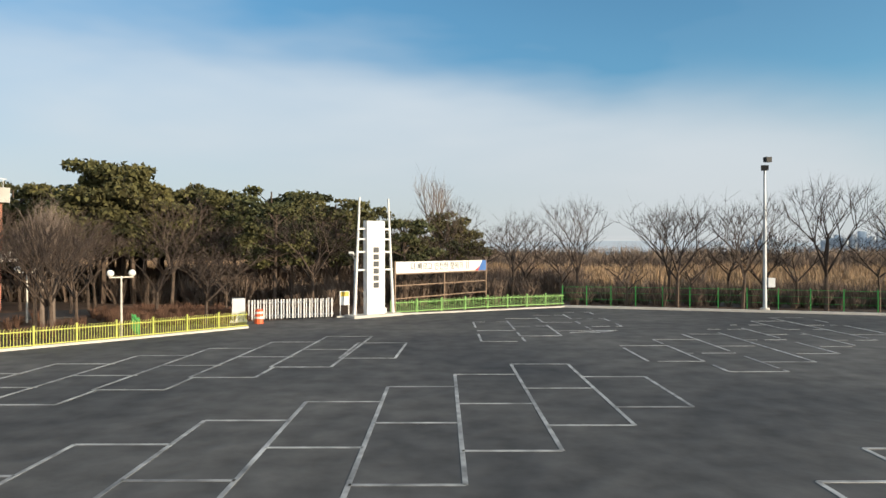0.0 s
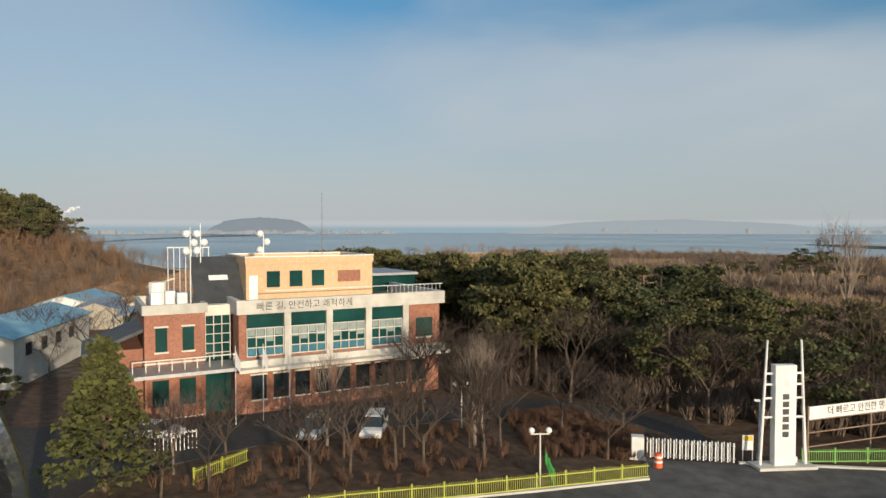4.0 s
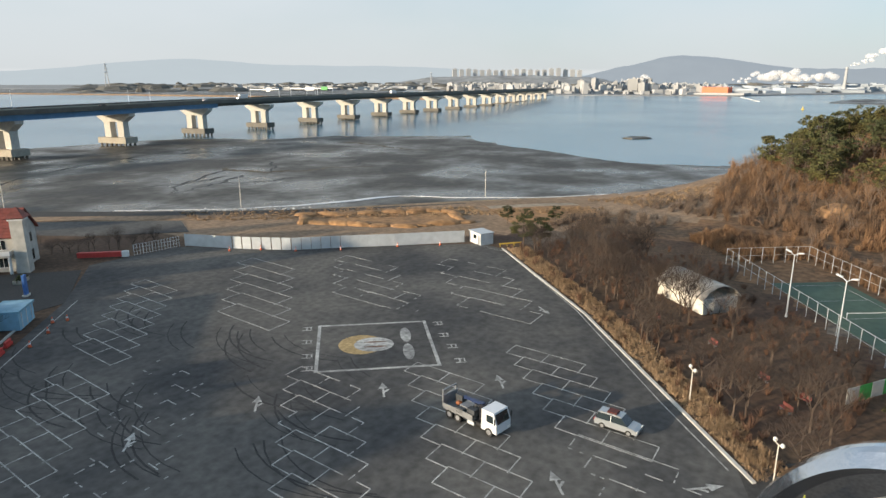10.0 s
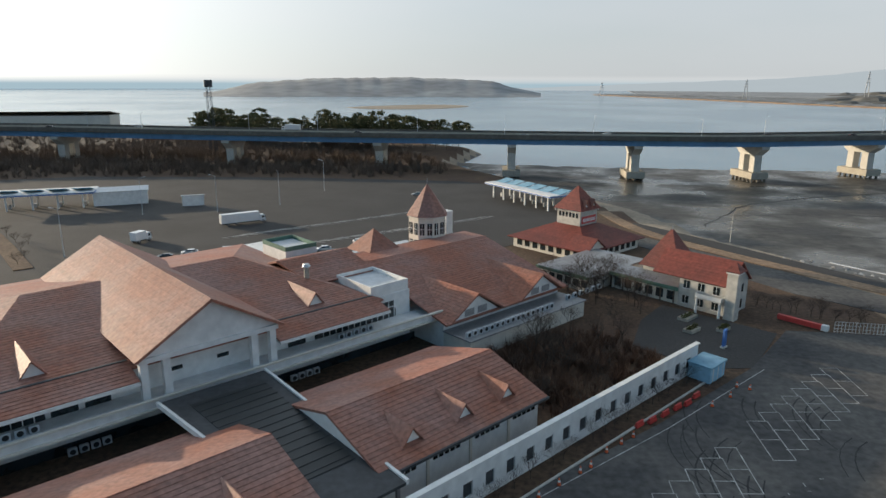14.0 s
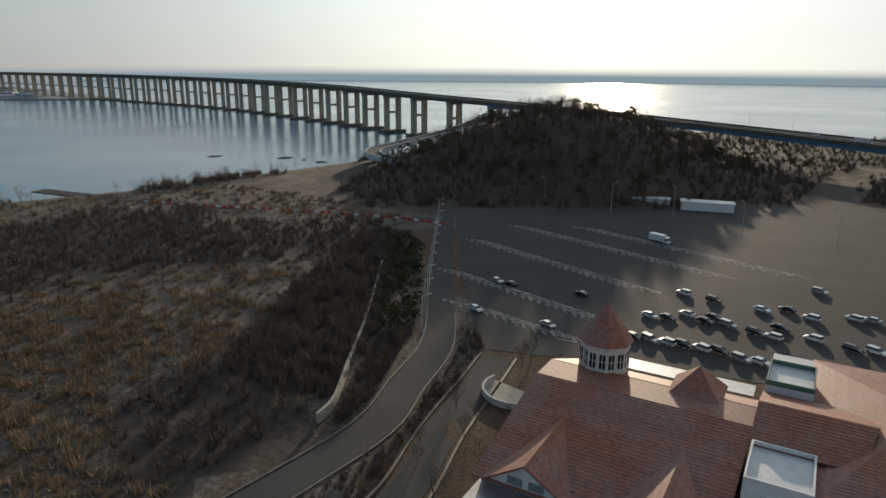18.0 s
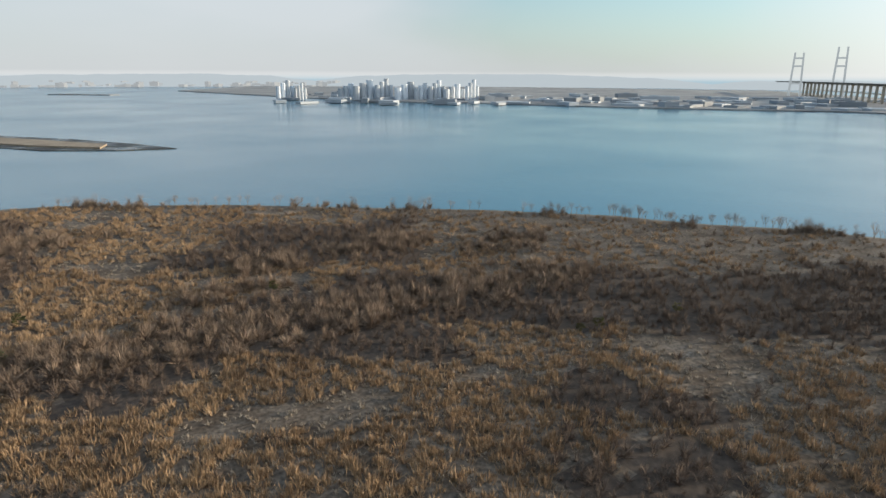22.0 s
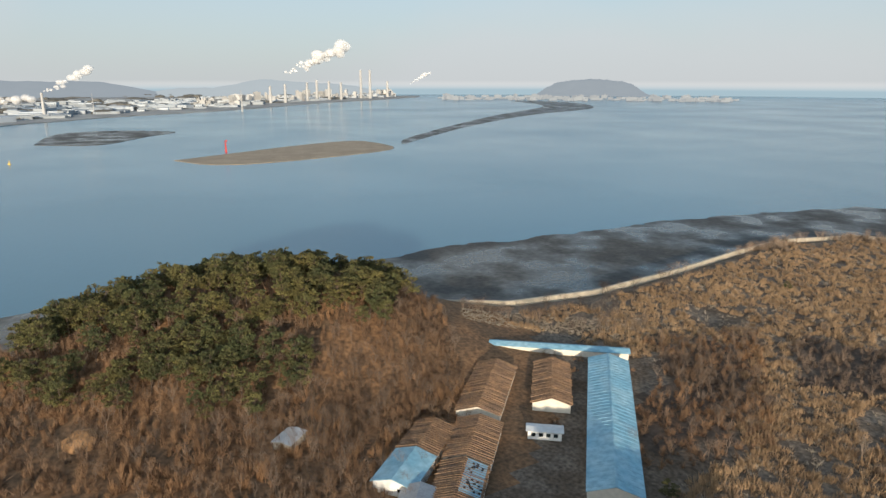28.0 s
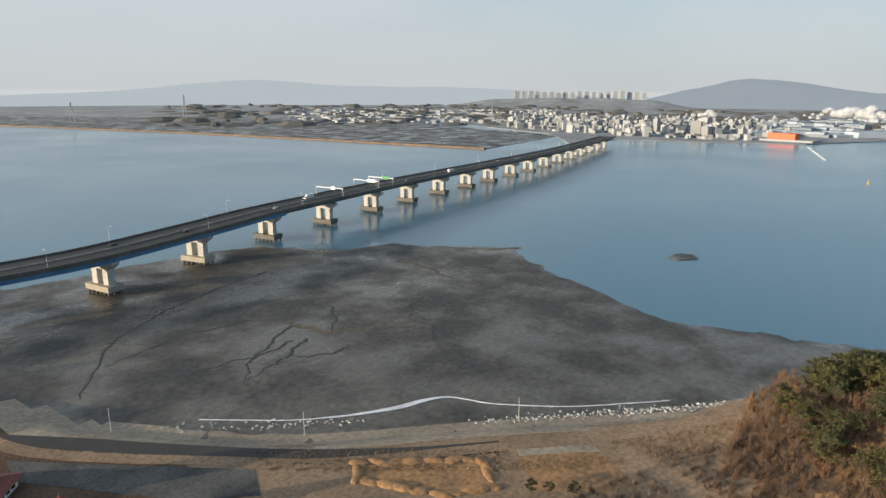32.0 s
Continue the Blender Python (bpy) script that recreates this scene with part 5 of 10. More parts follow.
# eastern hill
EH = [(307, -56), (302, -90), (284, -139), (254, -191), (258, -259), (300, -322), (360, -330), (450, -300), (505, -220), (490, -140), (430, -84), (360, -48)]
eh_keep = lambda c, u: inside(c, LAND)
stuff("east_hill_thicket", domes + tall_domes, spots(scatter(2500, EH, eh_keep, 14), 0.8, 1.4, 14, sink=0.3), TWIG, "dark leafless wood covering the hill by the motorway", "thicket")
sp = spots(scatter(150, EH, lambda c, u: ground_height(c) > 4, 15), 0.6, 1.0, 15)
stuff("east_hill_trunks", [p[0] for p in pines], sp, BARK, "trunks among the hill scrub", "tree trunks")
stuff("east_hill_pines", [p[1] for p in pines], sp, NEEDLE, "scattered dark pines on the hill by the motorway", "pine wood")
stuff("east_hill_trees", wood1, spots(scatter(420, EH, lambda c, u: (ground_height(c) > 12) & inside(c, LAND), 19), 1.1, 1.9, 19), TWIG, "bare trees on the crest of the hill", "bare trees")

# field of reeds, frost and dark scrub to the north and east
FIELD_POLY = [(-215, 150), (-212, 220), (-218, 290), (-226, 350), (-228, 395), (-210, 440), (-168, 474), (-72, 484), (62, 440), (142, 384), (258, 274), (302, 220), (318, 184), (346, 142), (380, 60), (400, 12), (300, -70), (180, -40), (128, -16), (104, 2), (78, 45), (40, 66), (-30, 84), (-80, 96), (-92, 112), (-96, 160), (-150, 182)]
patch = lambda c: soft_noise(c, 70, 31)
near_w = lambda c: np.clip(170 / np.hypot(c[:, 0], c[:, 1]), 0.3, 1)
gold = lambda c: 0.5 + 0.5 * np.clip((150 - c[:, 0]) / 150, -0.6, 1)
reeds = [reed(s, 30, 1.25, 1.35) for s in range(8)]
tufts = [reed(s, 14, 0.7, 0.9) for s in range(40, 46)]
stuff("reeds", reeds, spots(scatter(13500, FIELD_POLY, lambda c, u: ~in_scrub(c) & (patch(c) > -0.4) & (u < near_w(c) * gold(c)), 41), 0.8, 1.9, 41), REED, "clumps of golden dry reed over the field", "reeds")
stuff("frosty_reeds", tufts, spots(scatter(10500, FIELD_POLY, lambda c, u: ~in_scrub(c) & (u < near_w(c)), 42), 0.7, 1.7, 42), PALE_REED, "pale frosted grass tussocks", "grass")
stuff("field_scrub", domes, spots(scatter(8200, FIELD_POLY, lambda c, u: in_scrub(c) | (u < 0.05), 43), 0.45, 1.3, 43), TWIG, "dark grey-brown leafless scrub in large drifts across the field", "scrub")
stuff("field_saplings", wood1, spots(scatter(420, FIELD_POLY, lambda c, u: in_scrub(c), 44), 0.35, 0.75, 44), TWIG, "slender bare saplings in the field", "saplings")
rim = [(x * 0.975, y * 0.975) for x, y in LAND[14:29]]
rim_pts = np.array([np.array(a) + (np.array(b) - np.array(a)) * t + rng.normal(0, 3, 2) for a, b in zip(rim, rim[1:]) for t in rng.uniform(0, 1, 30)])
rim_pts = rim_pts[soft_noise(rim_pts, 90, 46) > -0.25]
stuff("shore_trees", wood1, spots(rim_pts, 0.6, 1.1, 45), COPSE, "row of bare trees along the shore", "bare trees")

clumps = rim_pts[soft_noise(rim_pts, 60, 47) > 0.1]
stuff("shore_bushes", [twig_dome(s, 90, 2.6, 3.4) for s in range(30, 36)], spots(np.concatenate([clumps, clumps + rng.normal(0, 4, clumps.shape), clumps + rng.normal(0, 6, clumps.shape)]), 0.7, 1.6, 47), COPSE, "grey-brown bushes in clumps along the shore", "bushes")

# copses of tall brush: two round stands, and a long drift across the middle of the field
copse_at = np.concatenate([np.random.default_rng(101 + i).normal((x, y), (sx, sy), (n, 2)) for i, (x, y, sx, sy, n) in enumerate((
    (109, 249, 8, 5, 60), (166, 249, 12, 6, 110), (-8, 318, 14, 10, 80), (30, 345, 22, 10, 90), (80, 225, 10, 5, 30),
    (-10, 205, 12, 9, 60), (30, 196, 14, 8, 70), (70, 186, 14, 8, 90), (112, 180, 14, 8, 90), (152, 176, 14, 8, 80), (190, 165, 14, 8, 60), (-60, 270, 20, 12, 70), (215, 215, 14, 9, 60)))])
copse_at = copse_at[inside(copse_at, FIELD_POLY)]
stuff("field_copse", [twig_dome(s, 150, 2.2, 3.4) for s in range(60, 66)], spots(copse_at, 0.9, 1.9, 102, sink=0.1), COPSE, "stands of tall grey-brown leafless brush in the field", "brush")

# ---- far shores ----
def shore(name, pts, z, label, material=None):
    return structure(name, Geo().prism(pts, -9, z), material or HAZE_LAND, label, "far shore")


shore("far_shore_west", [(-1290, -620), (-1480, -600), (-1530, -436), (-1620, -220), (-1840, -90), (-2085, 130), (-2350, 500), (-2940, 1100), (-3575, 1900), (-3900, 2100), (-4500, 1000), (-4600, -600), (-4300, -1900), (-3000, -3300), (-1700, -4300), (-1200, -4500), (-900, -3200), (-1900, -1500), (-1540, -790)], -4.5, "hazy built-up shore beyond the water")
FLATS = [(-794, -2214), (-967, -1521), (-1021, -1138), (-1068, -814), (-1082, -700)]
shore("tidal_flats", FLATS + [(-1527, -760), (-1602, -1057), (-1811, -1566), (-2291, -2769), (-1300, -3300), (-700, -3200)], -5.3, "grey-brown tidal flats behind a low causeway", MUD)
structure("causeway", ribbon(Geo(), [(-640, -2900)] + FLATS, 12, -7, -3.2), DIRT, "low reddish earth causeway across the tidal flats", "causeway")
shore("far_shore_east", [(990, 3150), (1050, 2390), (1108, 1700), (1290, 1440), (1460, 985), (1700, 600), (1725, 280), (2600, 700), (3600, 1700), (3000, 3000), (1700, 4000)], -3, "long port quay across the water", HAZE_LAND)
shore("sandbar", smooth_line([(-930, 132), (-862, 165), (-845, 222), (-868, 328), (-915, 440), (-975, 470), (-1080, 455), (-1050, 344), (-985, 229), (-930, 132)], 4)[:-1], -5.5, "low brown sandbar in the bay", SAND)
shore("sandbar", smooth_line([(-1262, -35), (-1215, 60), (-1357, 150), (-1448, 210), (-1540, 103), (-1490, 0), (-1262, -35)], 4)[:-1], -5.6, "low dark sandbar in the bay", MUD)
shore("sandbar", smooth_line([(-985, 500), (-1316, 850), (-1655, 1300), (-1930, 1800), (-2437, 2130), (-2800, 2050), (-2183, 1760), (-1640, 1130), (-1130, 600), (-985, 500)], 4)[:-1], -5.7, "thin sandbar far out in the bay", MUD)
shore("rock_spit", [(-56, 1203), (0, 1050), (110, 837), (175, 790), (235, 771), (210, 850), (165, 952), (60, 1120)], -5.2, "long dark rocky spit in the sea", MUD)
shore("rock_spit", [(-30, 1120), (20, 1040), (110, 880), (165, 815), (180, 850), (130, 945), (60, 1070)], -3.4, "rocky crown of the spit", SAND)
shore("rock_spit", [(430, 2900), (600, 2700), (640, 2720), (480, 2930)], -3.5, "far rock in the sea", HAZE_LAND)
shore("mud_rock", [(-458, -134), (-455, -126), (-466, -116), (-476, -122), (-474, -132)], -5.4, "small dark mud bank in the water", MUD)


def bearing(yaw, d):
    return -math.sin(radians(yaw)) * d, math.cos(radians(yaw)) * d


def far_ridge(d, crest, label, seed, front=380, material=None):
    """A ridge on the horizon through crest points (bearing, height), finely uneven."""
    r = np.random.default_rng(seed)
    yaws, zs = [c[0] for c in crest], [c[1] for c in crest]
    if yaws[0] > yaws[-1]:
        yaws, zs = yaws[::-1], zs[::-1]
    n = 90
    ys = np.linspace(yaws[0], yaws[-1], n)
    h = np.interp(ys, yaws, zs)
    h = np.convolve(np.pad(h, 3, mode="edge"), np.ones(7) / 7, "valid") + np.convolve(r.normal(0, 3, n + 2), np.ones(3) / 3, "valid")
    h = h * np.clip(np.minimum(np.arange(n), n - 1 - np.arange(n)) / 14, 0, 1) ** 0.6
    vs, fs = [], []
    for i in range(n):
        x, y = bearing(ys[i], d)
        w = 0
        for k, f in ((1 - front / d, 0.0), (1 - (front * 0.55 + w) / d, 0.42), (1 - (front * 0.25 + w) / d, 0.8), (1, 1.0), (1 + 250 / d, 0)):
            vs.append((x * k, y * k, -7 + (max(h[i], 2) + 7) * f))
    for i in range(n - 1):
        for j in range(4):
            fs.append((i * 5 + j, i * 5 + j + 1, i * 5 + j + 6, i * 5 + j + 5))
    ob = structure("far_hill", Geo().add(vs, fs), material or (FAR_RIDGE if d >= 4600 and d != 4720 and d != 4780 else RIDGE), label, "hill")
    ob.data.polygons.foreach_set("use_smooth", np.ones(len(ob.data.polygons), bool))


# most of these ridges emit blue-grey in place of air haze
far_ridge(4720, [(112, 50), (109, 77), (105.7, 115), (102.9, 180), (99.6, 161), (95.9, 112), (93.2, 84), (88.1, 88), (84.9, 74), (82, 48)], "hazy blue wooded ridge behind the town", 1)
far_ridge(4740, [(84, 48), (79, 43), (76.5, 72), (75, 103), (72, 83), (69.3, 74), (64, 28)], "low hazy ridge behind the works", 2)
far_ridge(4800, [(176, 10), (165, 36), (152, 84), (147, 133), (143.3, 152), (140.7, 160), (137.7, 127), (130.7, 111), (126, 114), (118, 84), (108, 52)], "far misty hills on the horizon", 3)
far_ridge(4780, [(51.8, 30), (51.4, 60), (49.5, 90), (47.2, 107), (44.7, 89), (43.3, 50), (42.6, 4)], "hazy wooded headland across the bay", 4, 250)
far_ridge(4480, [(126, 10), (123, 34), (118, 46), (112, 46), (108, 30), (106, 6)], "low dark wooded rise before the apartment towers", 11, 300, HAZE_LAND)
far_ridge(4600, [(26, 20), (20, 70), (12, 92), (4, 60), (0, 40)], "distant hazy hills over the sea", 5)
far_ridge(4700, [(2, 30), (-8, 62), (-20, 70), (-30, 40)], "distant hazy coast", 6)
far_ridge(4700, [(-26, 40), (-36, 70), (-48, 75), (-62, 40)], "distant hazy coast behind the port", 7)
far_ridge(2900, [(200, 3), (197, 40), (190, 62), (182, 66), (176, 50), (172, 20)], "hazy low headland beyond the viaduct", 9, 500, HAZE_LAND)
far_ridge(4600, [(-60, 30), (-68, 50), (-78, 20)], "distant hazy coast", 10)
shore("sandbar", smooth_line([bearing(a, d) for a, d in ((188.5, 1420), (186, 1330), (181, 1350), (178, 1500), (181, 1600), (186, 1500), (188.5, 1420))], 4)[:-1], -5.5, "brown sand spit off the headland", SAND)

COAST = ((60, 4300), (62.5, 4230), (66, 3800), (77, 2640), (90.5, 2030), (101.6, 1640), (107, 1630), (111.5, 1670), (117, 1800), (122, 2000))


def coast(yaw):
    return float(np.interp(yaw, [c[0] for c in COAST], [c[1] for c in COAST]))


def town(name, n, yaw0, yaw1, d0, d1, w, h0, h1, label, seed, material=None, shape=None):
    """Far blocks of a town, one mesh of many."""
    r = random.Random(seed)
    g = Geo()
    for _ in range(n):
        yaw = r.uniform(yaw0, yaw1)
        d = r.uniform(d0, d1) if d0 > 10 else coast(yaw) * r.uniform(d0, d1)
        x, y = bearing(yaw, min(d, 4500))
        a, bw, bd, h = r.uniform(0, 3.14), r.uniform(*w), r.uniform(*w) * 0.6, h0 + (h1 - h0) * r.random() ** 2
        g.m = Matrix.Translation((x, y, -4.6)) @ pose(0, 0, 0, 0, 0, math.degrees(a))
        if shape == "wood":
            g.ball((0, 0, 0), bw / 2, 7, 4, 2 * h / bw)
        else:
            g.box(-bw / 2, -bd / 2, 0, bw / 2, bd / 2, h)
            if h > 14:
                g.box(-bw / 8, -bd / 8, h, bw / 8, bd / 8, h + 3)
    return tagged(new(name, mesh_of(name, g, material or FAR_WHITE)), label, "far woods" if shape else "far buildings", kind="stuff")


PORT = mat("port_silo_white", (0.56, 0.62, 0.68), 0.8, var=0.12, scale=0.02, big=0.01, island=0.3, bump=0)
# roof blue-grey also holds the distance haze
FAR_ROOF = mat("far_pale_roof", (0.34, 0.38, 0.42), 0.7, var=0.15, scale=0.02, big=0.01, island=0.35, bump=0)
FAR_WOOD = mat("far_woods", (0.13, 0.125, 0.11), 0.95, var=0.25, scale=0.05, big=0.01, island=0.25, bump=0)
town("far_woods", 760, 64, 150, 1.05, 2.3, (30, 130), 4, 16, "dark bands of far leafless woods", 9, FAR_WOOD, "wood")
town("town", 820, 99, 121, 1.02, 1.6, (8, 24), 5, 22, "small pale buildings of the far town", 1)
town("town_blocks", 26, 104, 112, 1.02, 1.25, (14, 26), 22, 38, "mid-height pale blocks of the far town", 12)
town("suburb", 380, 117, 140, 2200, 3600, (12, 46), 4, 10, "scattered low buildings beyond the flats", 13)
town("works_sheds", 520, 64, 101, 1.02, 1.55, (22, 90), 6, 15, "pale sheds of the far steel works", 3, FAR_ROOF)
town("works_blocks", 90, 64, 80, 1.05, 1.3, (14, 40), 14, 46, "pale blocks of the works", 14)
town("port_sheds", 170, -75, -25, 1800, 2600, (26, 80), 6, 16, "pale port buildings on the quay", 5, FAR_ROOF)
# the next two towns glow in haze colour, no lamps there
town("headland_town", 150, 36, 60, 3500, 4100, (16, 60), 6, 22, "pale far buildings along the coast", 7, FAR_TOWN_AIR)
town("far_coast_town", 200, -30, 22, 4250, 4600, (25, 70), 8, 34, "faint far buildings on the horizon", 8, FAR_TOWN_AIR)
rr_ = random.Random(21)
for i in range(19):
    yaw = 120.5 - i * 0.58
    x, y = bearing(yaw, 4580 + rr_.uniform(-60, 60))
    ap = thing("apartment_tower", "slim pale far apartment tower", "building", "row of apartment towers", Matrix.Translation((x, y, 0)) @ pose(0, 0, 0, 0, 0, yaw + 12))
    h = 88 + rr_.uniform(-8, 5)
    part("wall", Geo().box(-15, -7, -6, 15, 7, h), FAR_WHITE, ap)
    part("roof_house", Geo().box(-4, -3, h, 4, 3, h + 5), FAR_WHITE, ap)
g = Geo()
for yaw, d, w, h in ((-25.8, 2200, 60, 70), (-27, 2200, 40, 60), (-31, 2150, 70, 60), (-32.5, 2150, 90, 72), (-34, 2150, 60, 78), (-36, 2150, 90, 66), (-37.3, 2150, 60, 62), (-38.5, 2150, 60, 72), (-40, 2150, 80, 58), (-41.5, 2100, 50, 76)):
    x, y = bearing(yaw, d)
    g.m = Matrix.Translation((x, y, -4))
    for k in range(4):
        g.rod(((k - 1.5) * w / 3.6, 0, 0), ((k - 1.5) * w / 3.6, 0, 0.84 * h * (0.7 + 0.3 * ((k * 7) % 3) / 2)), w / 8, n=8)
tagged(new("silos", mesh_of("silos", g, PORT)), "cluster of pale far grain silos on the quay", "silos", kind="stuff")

# added glowing ring: sea colour low down lifts the horizon, haze fades above
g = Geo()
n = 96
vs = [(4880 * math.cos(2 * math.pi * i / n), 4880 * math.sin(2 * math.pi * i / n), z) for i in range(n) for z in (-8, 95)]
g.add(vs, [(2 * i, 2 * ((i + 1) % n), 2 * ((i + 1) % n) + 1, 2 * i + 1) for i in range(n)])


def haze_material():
    m = bpy.data.materials.new("sea_haze_glow")
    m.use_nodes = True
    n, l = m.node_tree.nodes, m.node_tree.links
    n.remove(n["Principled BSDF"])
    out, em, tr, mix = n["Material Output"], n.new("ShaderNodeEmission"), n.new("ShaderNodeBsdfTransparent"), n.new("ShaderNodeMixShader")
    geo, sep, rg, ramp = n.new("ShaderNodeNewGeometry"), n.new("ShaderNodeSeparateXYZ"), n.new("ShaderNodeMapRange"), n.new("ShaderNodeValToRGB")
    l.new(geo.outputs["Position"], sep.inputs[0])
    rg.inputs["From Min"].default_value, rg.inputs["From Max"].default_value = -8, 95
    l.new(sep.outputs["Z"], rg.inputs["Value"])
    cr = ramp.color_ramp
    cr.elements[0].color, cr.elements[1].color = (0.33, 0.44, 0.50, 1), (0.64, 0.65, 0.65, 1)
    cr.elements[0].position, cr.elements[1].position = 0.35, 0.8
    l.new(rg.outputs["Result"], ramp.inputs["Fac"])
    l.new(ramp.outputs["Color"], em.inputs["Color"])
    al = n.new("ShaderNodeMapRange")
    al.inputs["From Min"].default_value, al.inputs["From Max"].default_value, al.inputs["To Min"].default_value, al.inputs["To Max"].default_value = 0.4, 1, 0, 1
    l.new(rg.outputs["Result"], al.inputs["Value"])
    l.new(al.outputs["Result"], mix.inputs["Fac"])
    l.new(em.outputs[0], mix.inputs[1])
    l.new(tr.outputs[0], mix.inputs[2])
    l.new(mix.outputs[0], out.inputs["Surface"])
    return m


structure("backdrop", g, haze_material(), "glowing backdrop ring of sea colour and haze on the horizon", "backdrop")

# ---- paint on the car park ----
def stripe(g, p, q, w, z0=0.044, z1=0.058):
    p, q = Vector(p), Vector(q)
    d = (q - p).normalized()
    s = Vector((-d.y, d.x)) * w / 2
    g.prism([tuple(p - s), tuple(q - s), tuple(q + s), tuple(p + s)], z0, z1)


LAYER = [0.056]


def bays(x0, y0, n, dx, dy, ln, rows, lean=0.0, worn=0.0, seed=0, wide=0.13):
    """Stepped parking bays; each column of bays is shifted by dy against the last. worn: share of the lines that has gone."""
    r = random.Random(seed)
    g = Geo()
    e = Vector((lean, 1.0)).normalized()
    LAYER[0] += 0.0009

    def line(p, q):
        if not worn:
            stripe(g, p, q, wide, z1=LAYER[0])
            return
        k = 6
        for i in range(k):
            if r.random() > worn:
                stripe(g, p + (q - p) * i / k, p + (q - p) * (i + 0.97) / k, wide, z1=LAYER[0])

    for k in range(n):
        c = Vector((x0 + k * dx, y0 + k * dy))
        w = Vector((dx, 0))
        line(c, c + e * ln * rows)
        for j in range(rows + 1):
            line(c + e * ln * j, c + e * ln * j + w)
        if k == n - 1:
            line(c + w, c + w + e * ln * rows)
        else:
            line(c + w, c + w + e * dy)
    return tagged(new("bay_marking", mesh_of("bay_marking", g, PAINT)), "worn white parking bay lines on asphalt", "road marking", "bay markings", kind="structure")


bays(-20.3, -2.7, 10, 2.6, 2.45, 5.2, 2)
bays(5.7, 21.6, 1, 2.6, 2.45, 5.15, 1)
bays(-26.6, 12.6, 8, 2.7, 2.35, 5.15, 2, 0.07)
bays(-5.0, 31.4, 1, 2.7, 2.35, 5.2, 1, 0.05)
bays(2.2, 37.1, 4, 2.5, 2.4, 5.0, 2, worn=0.25, seed=2)
bays(9.6, 30.4, 1, 2.6, 2.4, 5.0, 1, worn=0.15, seed=3)
bays(12.2, 27.8, 6, 2.55, 2.4, 5.0, 2, worn=0.15, seed=4)
bays(8.4, 4.3, 8, 2.6, 2.45, 5.15, 2)
bays(-66.7, -44.0, 7, 2.93, 2.53, 5.1, 2, 0.1)
bays(-78.2, -35.7, 6, 2.9, 2.53, 5.1, 2, 0.1)
bays(-60.8, -20.5, 4, 2.9, 2.53, 5.1, 2, 0.1, worn=0.6, seed=5)
bays(-70.4, -105.0, 8, 2.95, 2.62, 5.1, 2, 0.1)
bays(-42.2, -79.5, 8, 2.88, 2.55, 5.1, 2, 0.1)
bays(-90.7, -99.6, 6, 4.1, 3.74, 12.9, 1, 0.12)
bays(-102.0, -84.8, 5, 3.9, 3.3, 14, 1, 0.12, worn=0.35, seed=6)
bays(-110.8, -65.8, 5, 4.6, 3.8, 13.4, 1, 0.1, worn=0.2, seed=7)
bays(-58.1, -55.7, 9, 2.9, 2.53, 5.1, 2, 0.1, worn=0.12, seed=8)
bays(-50.0, -72.5, 8, 2.9, 2.53, 5.1, 2, 0.1, worn=0.65, seed=9)
bays(-90, -70, 2, 4.0, 3.5, 12, 1, 0.1, worn=0.7, seed=10)
# rows of bays in the service area: start, end
for k, (p, q) in enumerate((((232, -90), (160, -120)), ((196, -68), (140, -95)), ((166, -61), (130, -82)), ((250, -116), (166, -152)), ((240, -142), (160, -176)), ((60, -205), (0, -250)), ((44, -190), (-20, -236)))):
    n_ = int(math.hypot(q[0] - p[0], q[1] - p[1]) / 3.0)
    bays(p[0], p[1], n_, (q[0] - p[0]) / n_, (q[1] - p[1]) / n_, 5.0, 2, 0.9, worn=0.08, seed=20 + k, wide=0.26)
g = Geo()
for a, b in zip([(-62, -6.5), (-72, -15), (-95.6, -33.6), (-121.5, -58.5)], [(-72, -15), (-95.6, -33.6), (-121.5, -58.5), (-123.5, -66)]):
    stripe(g, a, b, 0.15)
stripe(g, (-57.5, -104.2), (-34.8, -84.5), 0.15)
stripe(g, (-34.8, -84.5), (-8, -63.4), 0.15)
structure("edge_line", g, PAINT, "white edge line along the kerb", "road marking")


def arrow(x, y, rz):
    g = Geo(at(x, y, 0, rz))
    g.prism([(-0.12, -1.6), (0.12, -1.6), (0.12, 0.6), (-0.12, 0.6)], 0.05, 0.06)
    g.prism([(-0.55, 0.5), (0.55, 0.5), (0, 2.0)], 0.05, 0.061)
    g.prism([(0.12, -0.6), (0.75, 0.15), (0.5, 0.3), (0.12, -0.2)], 0.05, 0.0615)
    tagged(new("arrow_marking", mesh_of("arrow_marking", g, PAINT)), "worn white painted lane arrow", "road marking", "arrows", kind="structure")


for a in ((-58.2, -43.1, 130), (-67.2, -32.5, 130), (-48.2, -53.1, 130), (-51.9, -19.2, 130), (-93, -38, -40), (-36, -58, 130), (9.5, 41.5, -70), (-20, 27.5, 60), (-58, -8, 40)):
    arrow(*a)

# the painted panel: frame and plain shapes in its colours
mu = [Vector(p) for p in ((-69.6, -63.0), (-79.2, -51.2), (-67.5, -41.2), (-57.8, -53.1))]
g = Geo()
for i in range(4):
    d = (mu[(i + 1) % 4] - mu[i]).normalized() * 0.25
    stripe(g, mu[i] - d, mu[(i + 1) % 4] + d, 0.45, 0.05, 0.0605 + 0.0015 * i)
structure("painted_frame", g, PAINT, "square white frame painted on the car park", "road marking")
ctr_m = (mu[0] + mu[2]) / 2
mdir = math.degrees(math.atan2(mu[1].y - mu[0].y, mu[1].x - mu[0].x))


